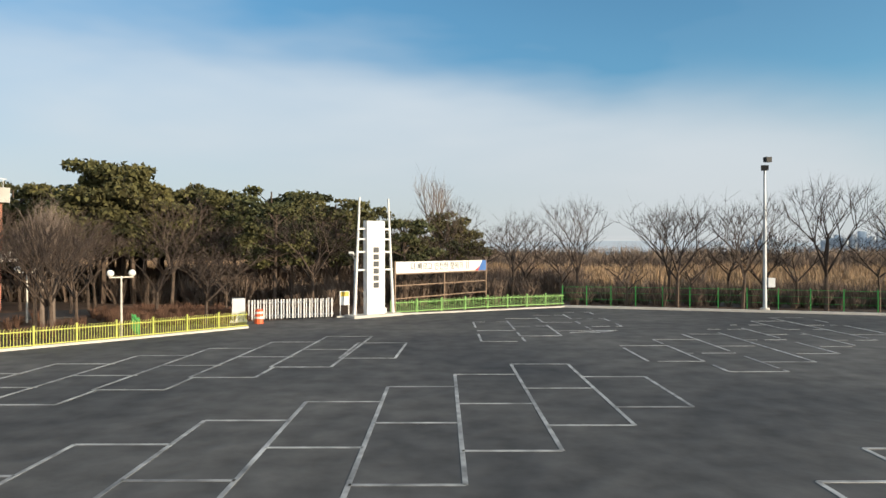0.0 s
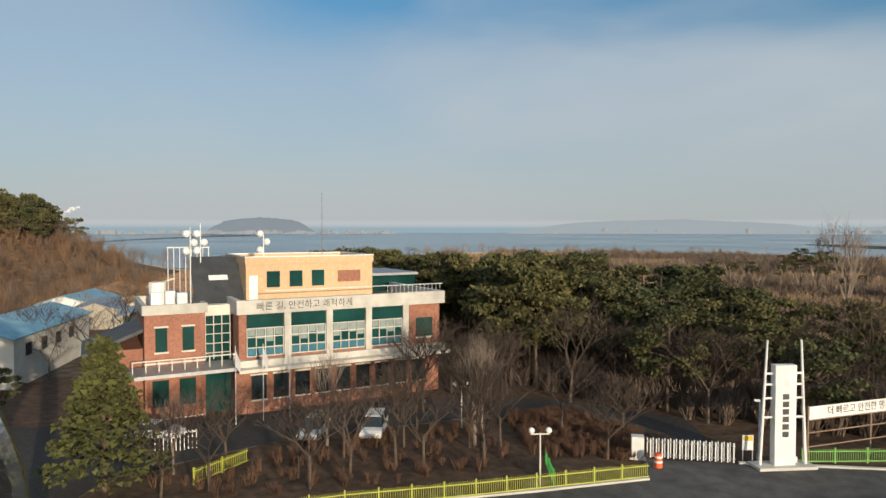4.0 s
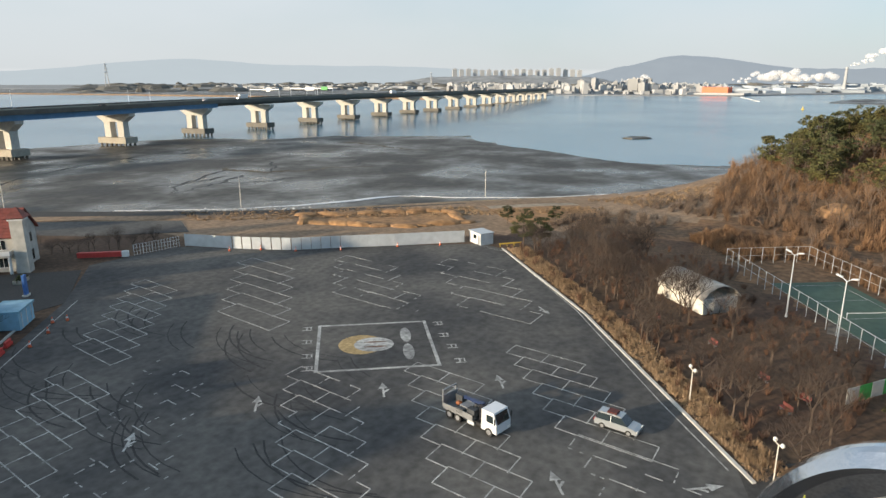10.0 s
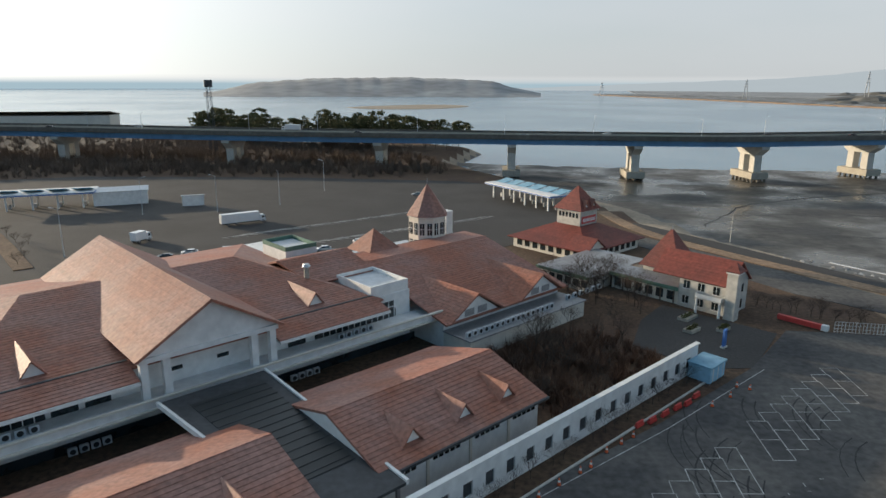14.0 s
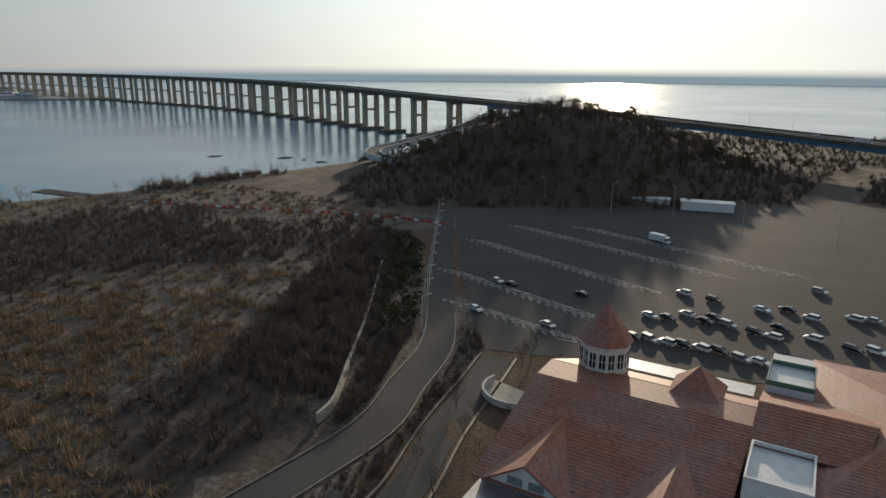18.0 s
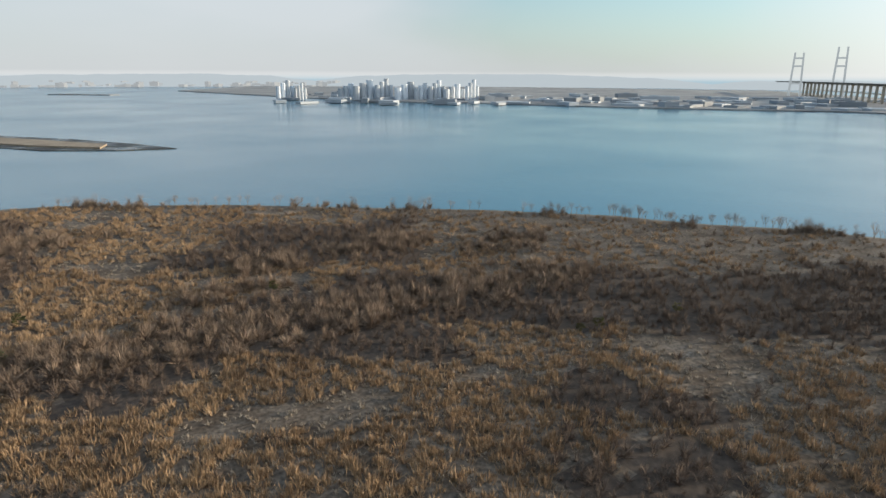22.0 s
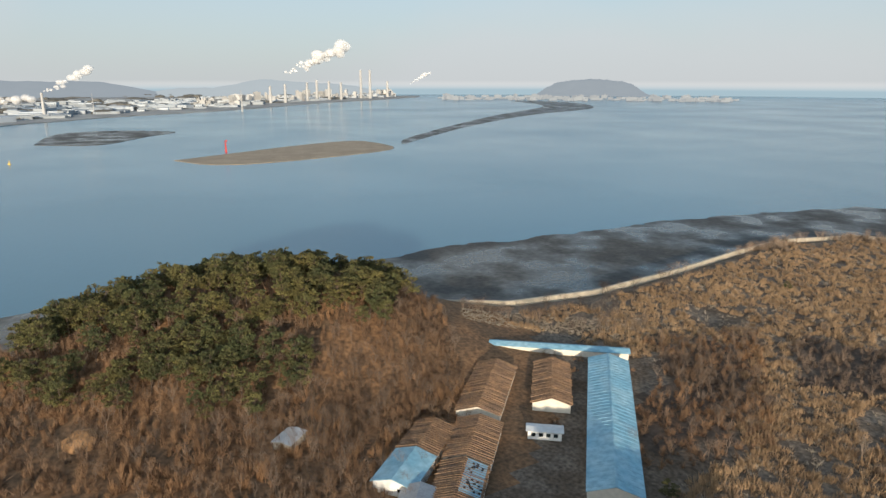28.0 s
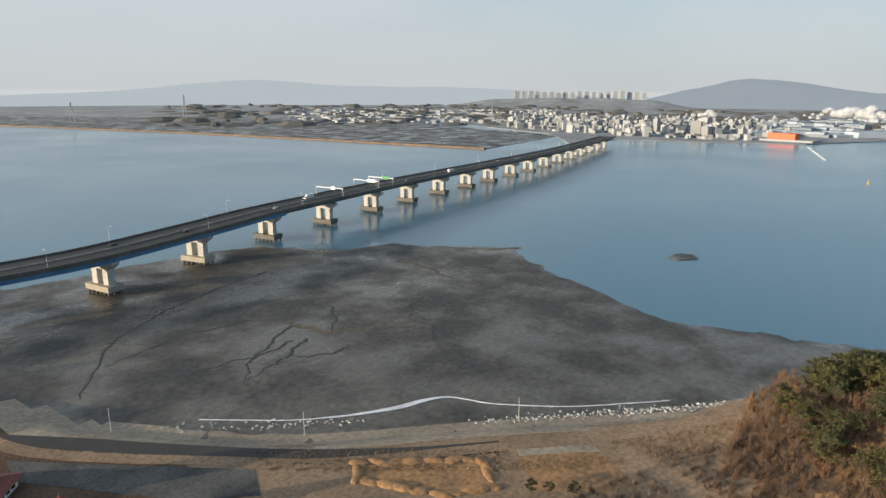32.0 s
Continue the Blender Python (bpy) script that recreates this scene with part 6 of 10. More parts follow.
def blot(name, u, v, ru, rv, z, material, label):
    m = Matrix.Translation((ctr_m.x, ctr_m.y, 0)) @ pose(0, 0, 0, 0, 0, mdir)
    g = Geo(m).prism([(u + ru * math.cos(i * math.pi / 10), v + rv * math.sin(i * math.pi / 10)) for i in range(20)], 0.05, z)
    structure(name, g, material, label, "road painting")


FADED_YELLOW = mat("faded_yellow_paint", (0.42, 0.30, 0.14), 0.8, var=0.3, scale=2, big=0.4)
FADED_BROWN = mat("faded_brown_paint", (0.16, 0.09, 0.06), 0.8, var=0.3, scale=2, big=0.4)
blot("painted_shape", -1.9, 0.2, 3.1, 3.3, 0.056, FADED_YELLOW, "faded yellow round shape painted on the ground")
blot("painted_shape", -0.2, 0.0, 2.7, 2.4, 0.060, PAINT, "faded white round shape painted on the ground")
blot("painted_shape", 0.0, 0.8, 1.6, 0.25, 0.064, FADED_BROWN, "dark bar painted on the ground")
blot("painted_shape", 0.0, -0.8, 1.6, 0.25, 0.064, FADED_BROWN, "dark bar painted on the ground")
blot("painted_shape", 4.3, 2.9, 0.75, 2.6, 0.058, PAINT, "faded white blade shape painted on the ground")
blot("painted_shape", 4.3, -2.9, 0.75, 2.6, 0.058, PAINT, "faded white blade shape painted on the ground")


def writing(name, text, size, m, material, label, parent=None, depth=0.004, mirror=False):
    """Letters of the built-in font as a mesh, centred at m."""
    cu = bpy.data.curves.new(name, "FONT")
    cu.body, cu.size, cu.align_x, cu.align_y, cu.extrude = text, size, "CENTER", "CENTER", depth
    ob = bpy.data.objects.new(name, cu)
    scene.collection.objects.link(ob)
    bpy.context.view_layer.update()
    me = bpy.data.meshes.new_from_object(ob.evaluated_get(bpy.context.evaluated_depsgraph_get()))
    bpy.data.objects.remove(ob)
    me.materials.clear()
    me.materials.append(material)
    out = new(name, me)
    if parent:
        out.parent = parent
        out.matrix_basis = m
        if label:
            out["label"] = label
    else:
        out.matrix_world = m
        tagged(out, label, "road marking", kind="structure")
    return out


def ground_bars(pts, rz):
    for x, y in pts:
        g = Geo(at(x, y, 0, rz))
        for u, v, a, b in ((-0.7, 0.55, 1.4, 0.18), (-0.7, -0.6, 1.4, 0.18), (-0.15, -0.6, 0.2, 1.2), (0.45, -0.2, 0.2, 0.8)):
            g.prism([(u, v), (u + a, v), (u + a, v + b), (u, v + b)], 0.05, 0.058)
        tagged(new("ground_lettering", mesh_of("ground_lettering", g, PAINT)), "white painted lettering reduced to bars", "road marking", "ground lettering", kind="structure")


ground_bars([(-67.8, -63.8), (-64.2, -60.5), (-60.7, -57.2), (-57.9, -54.6), (-79.5, -48.9), (-76.2, -45.9), (-73.4, -42.9), (-70.0, -39.6)], mdir)
ground_bars([(-22, -64.8), (-20.4, -66.4), (-18.9, -65.5)], 43)

# ---- fences ----
def fence_meshes(h, n, w, material):
    post = mesh_of("post", Geo().box(-0.05, -0.05, 0, 0.05, 0.05, h + 0.1), material)
    rails = [mesh_of("rail", Geo().box(0, -0.025, z, w, 0.025, z + 0.06), material) for z in (0.15, h - 0.22)]
    pick = Geo()
    pick.box(-0.014, -0.014, 0.08, 0.014, 0.014, h - 0.06)
    pick.rod((0, 0, h - 0.06), (0.06, 0, h), 0.014, n=4)
    return post, rails, mesh_of("picket", pick, material)


FENCES = {}


def picket_fence(pts, material, h=1.1, w=2.2, n=13, label="lime green metal picket fence"):
    key = (material.name, h)
    if key not in FENCES:
        FENCES[key] = fence_meshes(h, n, w, material)
    post, rails, pick = FENCES[key]
    for p, q in zip(pts, pts[1:]):
        p, q = Vector(p), Vector(q)
        ln = (q - p).length
        k = max(1, round(ln / w))
        ang = math.degrees(math.atan2(q.y - p.y, q.x - p.x))
        for i in range(k):
            a = p + (q - p) * i / k
            f = thing("fence_panel", label, "fence", "fence panels", at(a.x, a.y, 0.05, ang))
            f.scale = (ln / k / w, 1, 1)
            part("post", post, None, f)
            for r in rails:
                part("rail", r, None, f)
            for j in range(n):
                part("picket", pick, None, f).location = (w * (j + 1) / (n + 1), 0, 0)


picket_fence([(-36.3, 18.9), (-27.8, 28.8), (-21.8, 34.7), (-13.1, 43.8)], YELLOW_GREEN)
picket_fence([(-4.2, 52.7), (4.0, 58.0), (11.4, 61.3)], mat("olive_fence_paint", (0.20, 0.42, 0.10), 0.5, var=0.15, scale=2, bump=0), label="green metal picket fence")
picket_fence([(-59.5, -0.3), (-56.8, 2.7)], YELLOW_GREEN)
picket_fence([(-53.8, -2.1), (-55.8, 1.1)], YELLOW_GREEN)
picket_fence([(-53.8, -2.1), (-49.0, -6.0)], GREEN_PAINT, label="green metal picket fence")
picket_fence([(-39.0, 26.4), (-39.2, 31.3)], YELLOW_GREEN)
picket_fence([(-18.2, 39.0), (-20.3, 42.5)], GREEN_PAINT, label="green metal picket fence")

# ---- sliding gate, sign pylon, banner ----
gate = thing("sliding_gate", "white folding accordion gate across the drive", "gate", m=at(-14.3, 47.9, 0.05, math.degrees(math.atan2(2.2, 5.9))))
for i in range(30):
    x = i * 0.21
    part("slat", Geo().box(x, -0.2 * (i % 2), 0.12, x + 0.09, 0.12 - 0.2 * (i % 2), 1.55), WHITE, gate)
part("rail", Geo().box(0, -0.05, 0.3, 6.3, 0.05, 0.4), GREY_METAL, gate)
part("rail", Geo().box(0, -0.05, 1.25, 6.3, 0.05, 1.35), GREY_METAL, gate)
box = thing("gate_post", "white gate motor box at the gate", "gate post", m=at(-14.9, 47.5, 0.05, 20))
part("body", Geo().box(-0.45, -0.4, 0, 0.45, 0.4, 1.7), WHITE, box)
part("plinth", Geo().box(-0.6, -0.5, 0, 0.6, 0.5, 0.12), PALE_CONCRETE, box)
board = thing("notice_board", "small yellow and white notice board beside the gate", "sign", m=at(-7.7, 51.0, 0.05, 30))
part("panel", Geo().box(-0.4, -0.05, 0.9, 0.4, 0.05, 2.0), WHITE, board)
part("header", Geo().box(-0.34, -0.07, 1.6, 0.34, -0.05, 1.95), YELLOW, board)
for x in (-0.35, 0.35):
    part("post", Geo().box(x - 0.04, -0.04, 0, x + 0.04, 0.04, 0.9), GREY_METAL, board)
PM = at(-5.4, 51.25, 0.05, math.degrees(math.atan2(0.9, 1.2)))
pylon = thing("sign_pylon", "tall white sign pylon between two slanting white poles", "sign", m=PM)
part("panel", Geo().box(-0.8, -0.3, 0.2, 0.8, 0.3, 7.5), WHITE, pylon)
part("base", Geo().box(-2.2, -0.8, 0, 2.2, 0.8, 0.2), PALE_CONCRETE, pylon)
for s in (-1, 1):
    part("pole", Geo().rod((s * 1.75, 0, 0.2), (s * 1.3, 0, 9.3), 0.13, 0.08, 8), WHITE, pylon)
    for z in (5.0, 6.0, 6.8, 3.6):
        part("rung", Geo().box(min(s * 0.8, s * 1.5), -0.05, z, max(s * 0.8, s * 1.5), 0.05, z + 0.14), WHITE, pylon)
for i in range(6):
    part("letter_bar", Geo().box(-0.24, -0.32, 5.02 - i * 0.55, 0.24, -0.3, 5.42 - i * 0.55), DARK_ROOF, pylon)
part("emblem", Geo().box(-0.1, -0.32, 6.0, 0.25, -0.3, 6.5), SILVER, pylon)
ang_b = math.degrees(math.atan2(9.8, 8.1))
banner = thing("banner_frame", "white slogan banner on a rusty steel frame", "banner", m=at(-3.9, 52.9, 0.05, ang_b))
RUST = mat("rusty_steel", (0.28, 0.20, 0.14), 0.7, 0.3, var=0.2, scale=3, bump=0.05)
for x in (0, 6.3, 12.6):
    part("post", Geo().box(x - 0.06, -0.06, 0, x + 0.06, 0.06, 4.3), RUST, banner)
for z in (1.2, 2.25, 3.2):
    part("rail", Geo().box(0, -0.04, z, 12.6, 0.04, z + 0.08), RUST, banner)
part("banner_sheet", Geo().box(0.05, -0.10, 3.3, 12.5, -0.07, 4.25), WHITE, banner)
part("blue_corner", Geo().add([(11.2, -0.105, 3.3), (12.5, -0.105, 3.3), (12.5, -0.105, 4.25), (11.9, -0.105, 4.25)], [(0, 1, 2, 3)]), BLUE, banner)
part("red_corner", Geo().add([(10.7, -0.105, 3.3), (11.2, -0.106, 3.3), (11.55, -0.106, 3.75)], [(0, 1, 2)]), RED, banner)
writing("lettering", "더 빠르고 안전한 행복의 길", 0.72, Matrix.Translation((5.8, -0.112, 3.77)) @ pose(0, 0, 0, 90), BLACK, "black slogan letters", banner)
writing("lettering", "빠른 길, 안전하고 쾌적하게", 0.85, Matrix.Translation((6.2, -0.515, 10.15)) @ pose(0, 0, 0, 90), DARK_ROOF, "dark slogan letters", office)


# ---- lamps, cones, barriers ----
def lamp_post(x, y, h, arms, label="tall grey lamp post of the car park", z=0.05, rz=0.0, long=1.6):
    p = thing("street_lamp", label, "lamp post", "lamp posts", at(x, y, z, rz))
    part("base", Geo().rod((0, 0, 0), (0, 0, 0.5), 0.2, 0.16, 8), SILVER, p)
    part("pole", Geo().rod((0, 0, 0.5), (0, 0, h), 0.12, 0.06, 8), SILVER, p)
    for a in arms:
        c, s = math.cos(radians(a)), math.sin(radians(a))
        arm = part("arm", Geo().rod((0, 0, h - 0.1), (c * long, s * long, h + 0.35), 0.05, 0.04, 6), SILVER, p)
        part("lamp_head", Geo(Matrix.Translation((c * long, s * long, h + 0.35)) @ pose(0, 0, 0, 0, -12, a)).box(-0.1, -0.16, -0.06, 0.75, 0.16, 0.1), WHITE, arm)
    return p


lamp_post(-30.2, -8.2, 12.4, (205, 25), "tall white double-arm lamp post in the car park", long=1.9)
fl = thing("floodlight_mast", "tall grey mast with two floodlights at the kerb", "lamp post", "lamp posts", at(27.5, 55.6, 0.05))
part("pole", Geo().rod((0, 0, 0), (0, 0, 12.4), 0.17, 0.10, 10), SILVER, fl)
part("base", Geo().rod((0, 0, 0), (0, 0, 0.25), 0.4, 0.35, 10), PALE_CONCRETE, fl)
for s in (-1, 1):
    part("floodlight", Geo(at(0.12 * s, -0.25, 12.3 + 0.35 * s, 20 * s)).box(-0.28, -0.2, 0, 0.28, 0.2, 0.42), BLACK, fl)
part("control_box", Geo().box(0.2, -0.2, 2.0, 0.8, 0.2, 2.8), SILVER, fl)


def globe_lamp(x, y, h=3.7):
    p = thing("globe_lamp", "park lamp post with two white glass globes", "lamp post", "globe lamps", at(x, y, 0.05, 35))
    part("pole", Geo().rod((0, 0, 0), (0, 0, h), 0.07, 0.05, 8), CREAM, p)
    part("crossbar", Geo().box(-0.65, -0.03, h - 0.1, 0.65, 0.03, h - 0.03), CREAM, p)
    for s in (-1, 1):
        part("globe", Geo().ball((s * 0.58, 0, h + 0.17), 0.21, 10, 6), LAMP_GLASS, p)


for x, y in ((-18.9, 38.3), (-74.3, -12.4), (-62.4, -2.8), (-30, 47)):
    globe_lamp(x, y)
for x, y in ((319.2, -117.8), (294.1, -142.7), (273.0, -168.0), (255.8, -190.7), (215.7, -195.2), (188.4, -216.1), (107.6, -233.6), (82.5, -240.1), (62.9, -254.9), (51.7, -290), (102.6, -174.6), (-7, 51.9)):
    lamp_post(x, y, 13.4 if y < 0 else 4.5, (rnd.choice((0, 90, 180, 270)),))
for k in range(11):
    x, y = 150 + k * 12, -41.5 - k * 3.9
    lamp_post(x, y, 10, (250,), "grey lamp post along the access road")
lamp_post(-109.3, -5.5, 9.7, (60, 240), "tall floodlight post beside the tennis court", long=0.7)
lamp_post(-98.6, 1.2, 9.7, (60, 240), "tall floodlight post beside the tennis court", long=0.7)
for x, y in ((-181.4, -95), (-129.4, -146.4), (-92, -200)):
    p = thing("utility_pole", "thin pale utility pole on the dike", "pole", "utility poles", at(x, y, -0.8))
    part("pole", Geo().rod((0, 0, 0), (0, 0, 8.5), 0.14, 0.09, 6), PALE_CONCRETE, p)
    part("crossarm", Geo().box(-0.6, -0.05, 8.0, 0.6, 0.05, 8.1), GREY_METAL, p)


def drum(x, y):
    p = thing("traffic_drum", "orange and white traffic drum on the asphalt", "traffic drum", "traffic drums", at(x, y, 0.05))
    part("body", Geo().rod((0, 0, 0), (0, 0, 1.0), 0.32, 0.26, 10), ORANGE, p)
    for z in (0.35, 0.7):
        part("band", Geo().rod((0, 0, z), (0, 0, z + 0.15), 0.315 - z * 0.04, 0.31 - z * 0.04, 10), WHITE, p)


for x, y in ((-13.1, 46.4), (-5.3, 52.0)):
    drum(x, y)
bol = thing("bollard", "short white bollard at the kerb", "bollard", m=at(-4.6, 52.2, 0.05))
part("body", Geo().rod((0, 0, 0), (0, 0, 0.6), 0.12, 0.1, 8), WHITE, bol)
CONE = [mesh_of("cone", Geo().rod((0, 0, 0.05), (0, 0, 0.95), 0.24, 0.06, 10), ORANGE), mesh_of("base", Geo().box(-0.28, -0.28, 0, 0.28, 0.28, 0.05), BLACK), mesh_of("band", Geo().rod((0, 0, 0.45), (0, 0, 0.7), 0.17, 0.125, 10), WHITE)]
for x, y in ((-9.6, -63.6), (-11.9, -65.8), (-14.2, -68.3), (-17.0, -70.8), (-20.1, -73.4), (-21.7, -74.7), (-24.5, -78.1), (-27.0, -80.2), (-29.1, -82.0), (-43.5, -91), (-47.5, -94), (-51.7, -96.6), (-50, -97.5), (-99, -96), (-96, -103), (-113, -80), (-104.5, -88.5), (-92, -108), (-119, -73)):
    c = thing("traffic_cone", "orange traffic cone with a white band", "traffic cone", "traffic cones", at(x, y, 0.05))
    for n_, me_ in zip(("cone", "base", "band"), CONE):
        part(n_, me_, None, c)
for x, y in ((-30.8, -85), (-33, -86.2), (-35.5, -88.2), (-38, -90.2), (-40, -91.5), (-42.2, -94)):
    c = thing("water_barrier", "red plastic road barrier along the kerb", "barrier", "road barriers", at(x, y, 0.05, 42))
    part("body", Geo().prism([(-0.9, -0.25), (0.9, -0.25), (0.9, 0.25), (-0.9, 0.25)], 0, 0.35).box(-0.85, -0.12, 0.35, 0.85, 0.12, 0.8), RED, c)
bar = thing("boom_barrier", "long red and white barrier at the car park corner", "barrier", m=at(-72.0, -129.0, 0.05, math.degrees(math.atan2(7.2, -6.3))))
part("boom", Geo().box(0, -0.4, 0.2, 8.4, 0.4, 1.2), RED, bar)
part("end", Geo().box(8.4, -0.45, 0.1, 9.6, 0.45, 1.25), WHITE, bar)
tank = thing("water_tank", "pale blue box tank with a lid beside the wall", "tank", m=at(-46.6, -101.6, 0.05, 43))
part("body", Geo().box(-2.6, -1.9, 0, 2.6, 1.9, 2.6), mat("pale_blue_paint", (0.30, 0.52, 0.66), 0.5, var=0.12, scale=1, bump=0.05), tank)
part("lid", Geo().box(-2.8, -2.1, 2.6, 2.8, 2.1, 2.9), BLUE_SHEET, tank)
for x in (-1.7, 0, 1.7):
    part("rib", Geo().box(x - 0.06, 1.9, 0.1, x + 0.06, 1.98, 2.5), WHITE, tank)

# ---- hoarding along the far side ----
HOARD = [(-90, -119.6), (-93.0, -110.9), (-95.4, -104.9), (-99.3, -97.3), (-106.1, -89.8), (-113.6, -81), (-124.0, -69.8)]
PANEL = mesh_of("panel", Geo().box(0, -0.03, 0.1, 1.9, 0.03, 2.7), SILVER)
PRIB = mesh_of("rib", Geo().box(-0.03, -0.06, 0.1, 0.03, 0.0, 2.7), WHITE)
HPOST = mesh_of("post", Geo().box(-0.05, 0.03, 0, 0.05, 0.13, 2.6), GREY_METAL)
for p, q in zip(HOARD, HOARD[1:]):
    p, q = Vector(p), Vector(q)
    k = max(1, round((q - p).length / 1.95))
    ang = math.degrees(math.atan2(q.y - p.y, q.x - p.x))
    for i in range(k):
        a = p + (q - p) * i / k
        h = thing("hoarding_panel", "pale corrugated steel hoarding panel", "hoarding", "hoarding panels", at(a.x, a.y, 0.0, ang))
        part("panel", PANEL, None, h)
        part("post", HPOST, None, h)
        for x in (0.45, 0.95, 1.45):
            part("rib", PRIB, None, h).location = (x, 0.09, 0)
for i in range(5):
    a = Vector((-79.5, -121.8)) + Vector((-9.6, 1.6)) * i / 5
    m_ = thing("mesh_gate", "white wire mesh fence panel", "fence", "mesh fence panels", at(a.x, a.y, 0.05, math.degrees(math.atan2(1.6, -9.6))))
    for x in (0, 0.65, 1.3, 1.9):
        part("upright", Geo().box(x - 0.03, -0.03, 0, x + 0.03, 0.03, 2.2), WHITE, m_)
    for z in (0.1, 0.75, 1.45, 2.15):
        part("rail", Geo().box(0, -0.025, z, 1.95, 0.025, z + 0.05), WHITE, m_)
hut = thing("site_hut", "small white site cabin at the end of the hoarding", "cabin", m=at(-125.8, -66.6, 0.02, 60))
part("body", Geo().box(-2.3, -1.6, 0, 2.3, 1.6, 2.5), WHITE, hut)
part("roof", Geo().box(-2.5, -1.8, 2.5, 2.5, 1.8, 2.65), SILVER, hut)
part("window", Geo().box(-0.6, -1.63, 1.1, 0.6, -1.6, 2.0), DARK_GLASS, hut)
part("door", Geo().box(1.2, -1.63, 0.1, 2.0, -1.6, 2.1), GREY_METAL, hut)
yb = thing("yellow_barrier", "yellow guard rail by the cabin", "barrier", m=at(-124.5, -61.5, 0.02, 140))
part("rail", Geo().box(0, -0.06, 0.5, 5.2, 0.06, 0.75), YELLOW, yb)
for x in (0.2, 1.8, 3.4, 5.0):
    part("post", Geo().box(x - 0.06, -0.06, 0, x + 0.06, 0.06, 0.75), YELLOW, yb)

# ---- vehicles ----
def car_meshes():
    """Body, glasshouse and fittings of a saloon and of a taller estate, 4.6 m long, facing +x."""
    out = {}
    for kind, roof, r0, r1 in (("saloon", 1.45, -1.25, 0.35), ("suv", 1.68, -1.95, 0.45)):
        prof = [(-2.25, 0.35), (-2.3, 0.75), (-2.2, 0.98), (-0.9, 1.0), (0.95, 0.98), (1.9, 0.86), (2.28, 0.66), (2.28, 0.35)]
        n = len(prof)
        body = Geo().add([(x, -0.9, z) for x, z in prof] + [(x, 0.9, z) for x, z in prof], [tuple(range(n)), tuple(range(2 * n - 1, n - 1, -1))] + [(i, n + i, n + (i + 1) % n, (i + 1) % n) for i in range(n)])
        b0 = -2.15 if kind == "suv" else -1.95
        glass = Geo().add([(b0, -0.84, 0.98), (1.25, -0.84, 0.97), (r1, -0.66, roof - 0.06), (r0, -0.66, roof - 0.06), (b0, 0.84, 0.98), (1.25, 0.84, 0.97), (r1, 0.66, roof - 0.06), (r0, 0.66, roof - 0.06)],
                          [(0, 1, 2, 3), (7, 6, 5, 4), (1, 5, 6, 2), (3, 7, 4, 0), (2, 6, 7, 3)])
        top = Geo().box(r0 - 0.05, -0.67, roof - 0.06, r1 + 0.08, 0.67, roof)
        for x in (-0.55,):
            top.beam((x, -0.86, 0.98), (x, -0.67, roof - 0.04), 0.1, 0.04, (1, 0, 0))
            top.beam((x, 0.86, 0.98), (x, 0.67, roof - 0.04), 0.1, 0.04, (1, 0, 0))
        out[kind] = (body, glass, top)
    return out


CARS = car_meshes()
TYRE = mesh_of("tyre", Geo().rod((0, -0.11, 0), (0, 0.11, 0), 0.33, n=12), BLACK)
RIM = mesh_of("rim", Geo().rod((0, -0.115, 0), (0, 0.115, 0), 0.2, n=8), GREY_METAL)
TAIL = mat("tail_lamp", (0.35, 0.02, 0.02), 0.3, var=0.02, bump=0)
LIGHTS = [(mesh_of("headlight", Geo().box(2.2, y - 0.2, 0.64, 2.3, y + 0.2, 0.76), LAMP_GLASS), mesh_of("tail_light", Geo().box(-2.33, y - 0.18, 0.75, -2.25, y + 0.18, 0.92), TAIL)) for y in (-0.68, 0.68)]
CAR_CACHE = {}


def car(x, y, rz, kind, paint, label, group="parked cars", z=0.05):
    key = (kind, paint.name)
    if key not in CAR_CACHE:
        b, g_, t = CARS[kind]
        CAR_CACHE[key] = (mesh_of("body", b, paint), mesh_of("glasshouse", g_, DARK_GLASS), mesh_of("roof", t, paint))
    c = thing("car", label, "car", group, at(x, y, z, rz))
    for n_, me_ in zip(("body", "glasshouse", "roof"), CAR_CACHE[key]):
        part(n_, me_, None, c)
    for wx in (-1.4, 1.4):
        for wy in (-0.82, 0.82):
            w = part("wheel", TYRE, None, c)
            w.location = (wx, wy, 0.33)
            part("rim", RIM, None, w)
    for hd, tl in LIGHTS:
        part("headlight", hd, None, c)
        part("tail_light", tl, None, c)
    return c


PAINTS = ((CAR_WHITE, "white"), (CAR_WHITE, "white"), (CAR_SILVER, "silver"), (CAR_BLACK, "black"), (CAR_BLACK, "black"))
BENCH_BAG = mat("dark_red_canvas", (0.12, 0.035, 0.03), 0.8, var=0.2, scale=3, bump=0.1)
suv = car(-64.0, -17.4, 85, "suv", CAR_SILVER, "silver estate car with red bags on its roof rack")
part("roof_bag", Geo().box(-1.1, -0.45, 1.7, -0.1, 0.45, 1.88), BENCH_BAG, suv, "dark red roof bag")
part("roof_rail", Geo().box(-1.7, -0.6, 1.68, 0.3, -0.55, 1.75), GREY_METAL, suv)
for x, y, rz, kind, k in ((-39.4, 38.6, -61, "suv", 2), (-35.4, 41.6, -61, "suv", 0), (-50, 31, 30, "saloon", 0), (-69.5, 15.5, 60, "suv", 0), (-63, 19, 75, "saloon", 3), (-66, 12, 60, "saloon", 3)):
    car(x, y, rz, kind, PAINTS[k][0], PAINTS[k][1] + " car parked by the office drive", z=0.06)
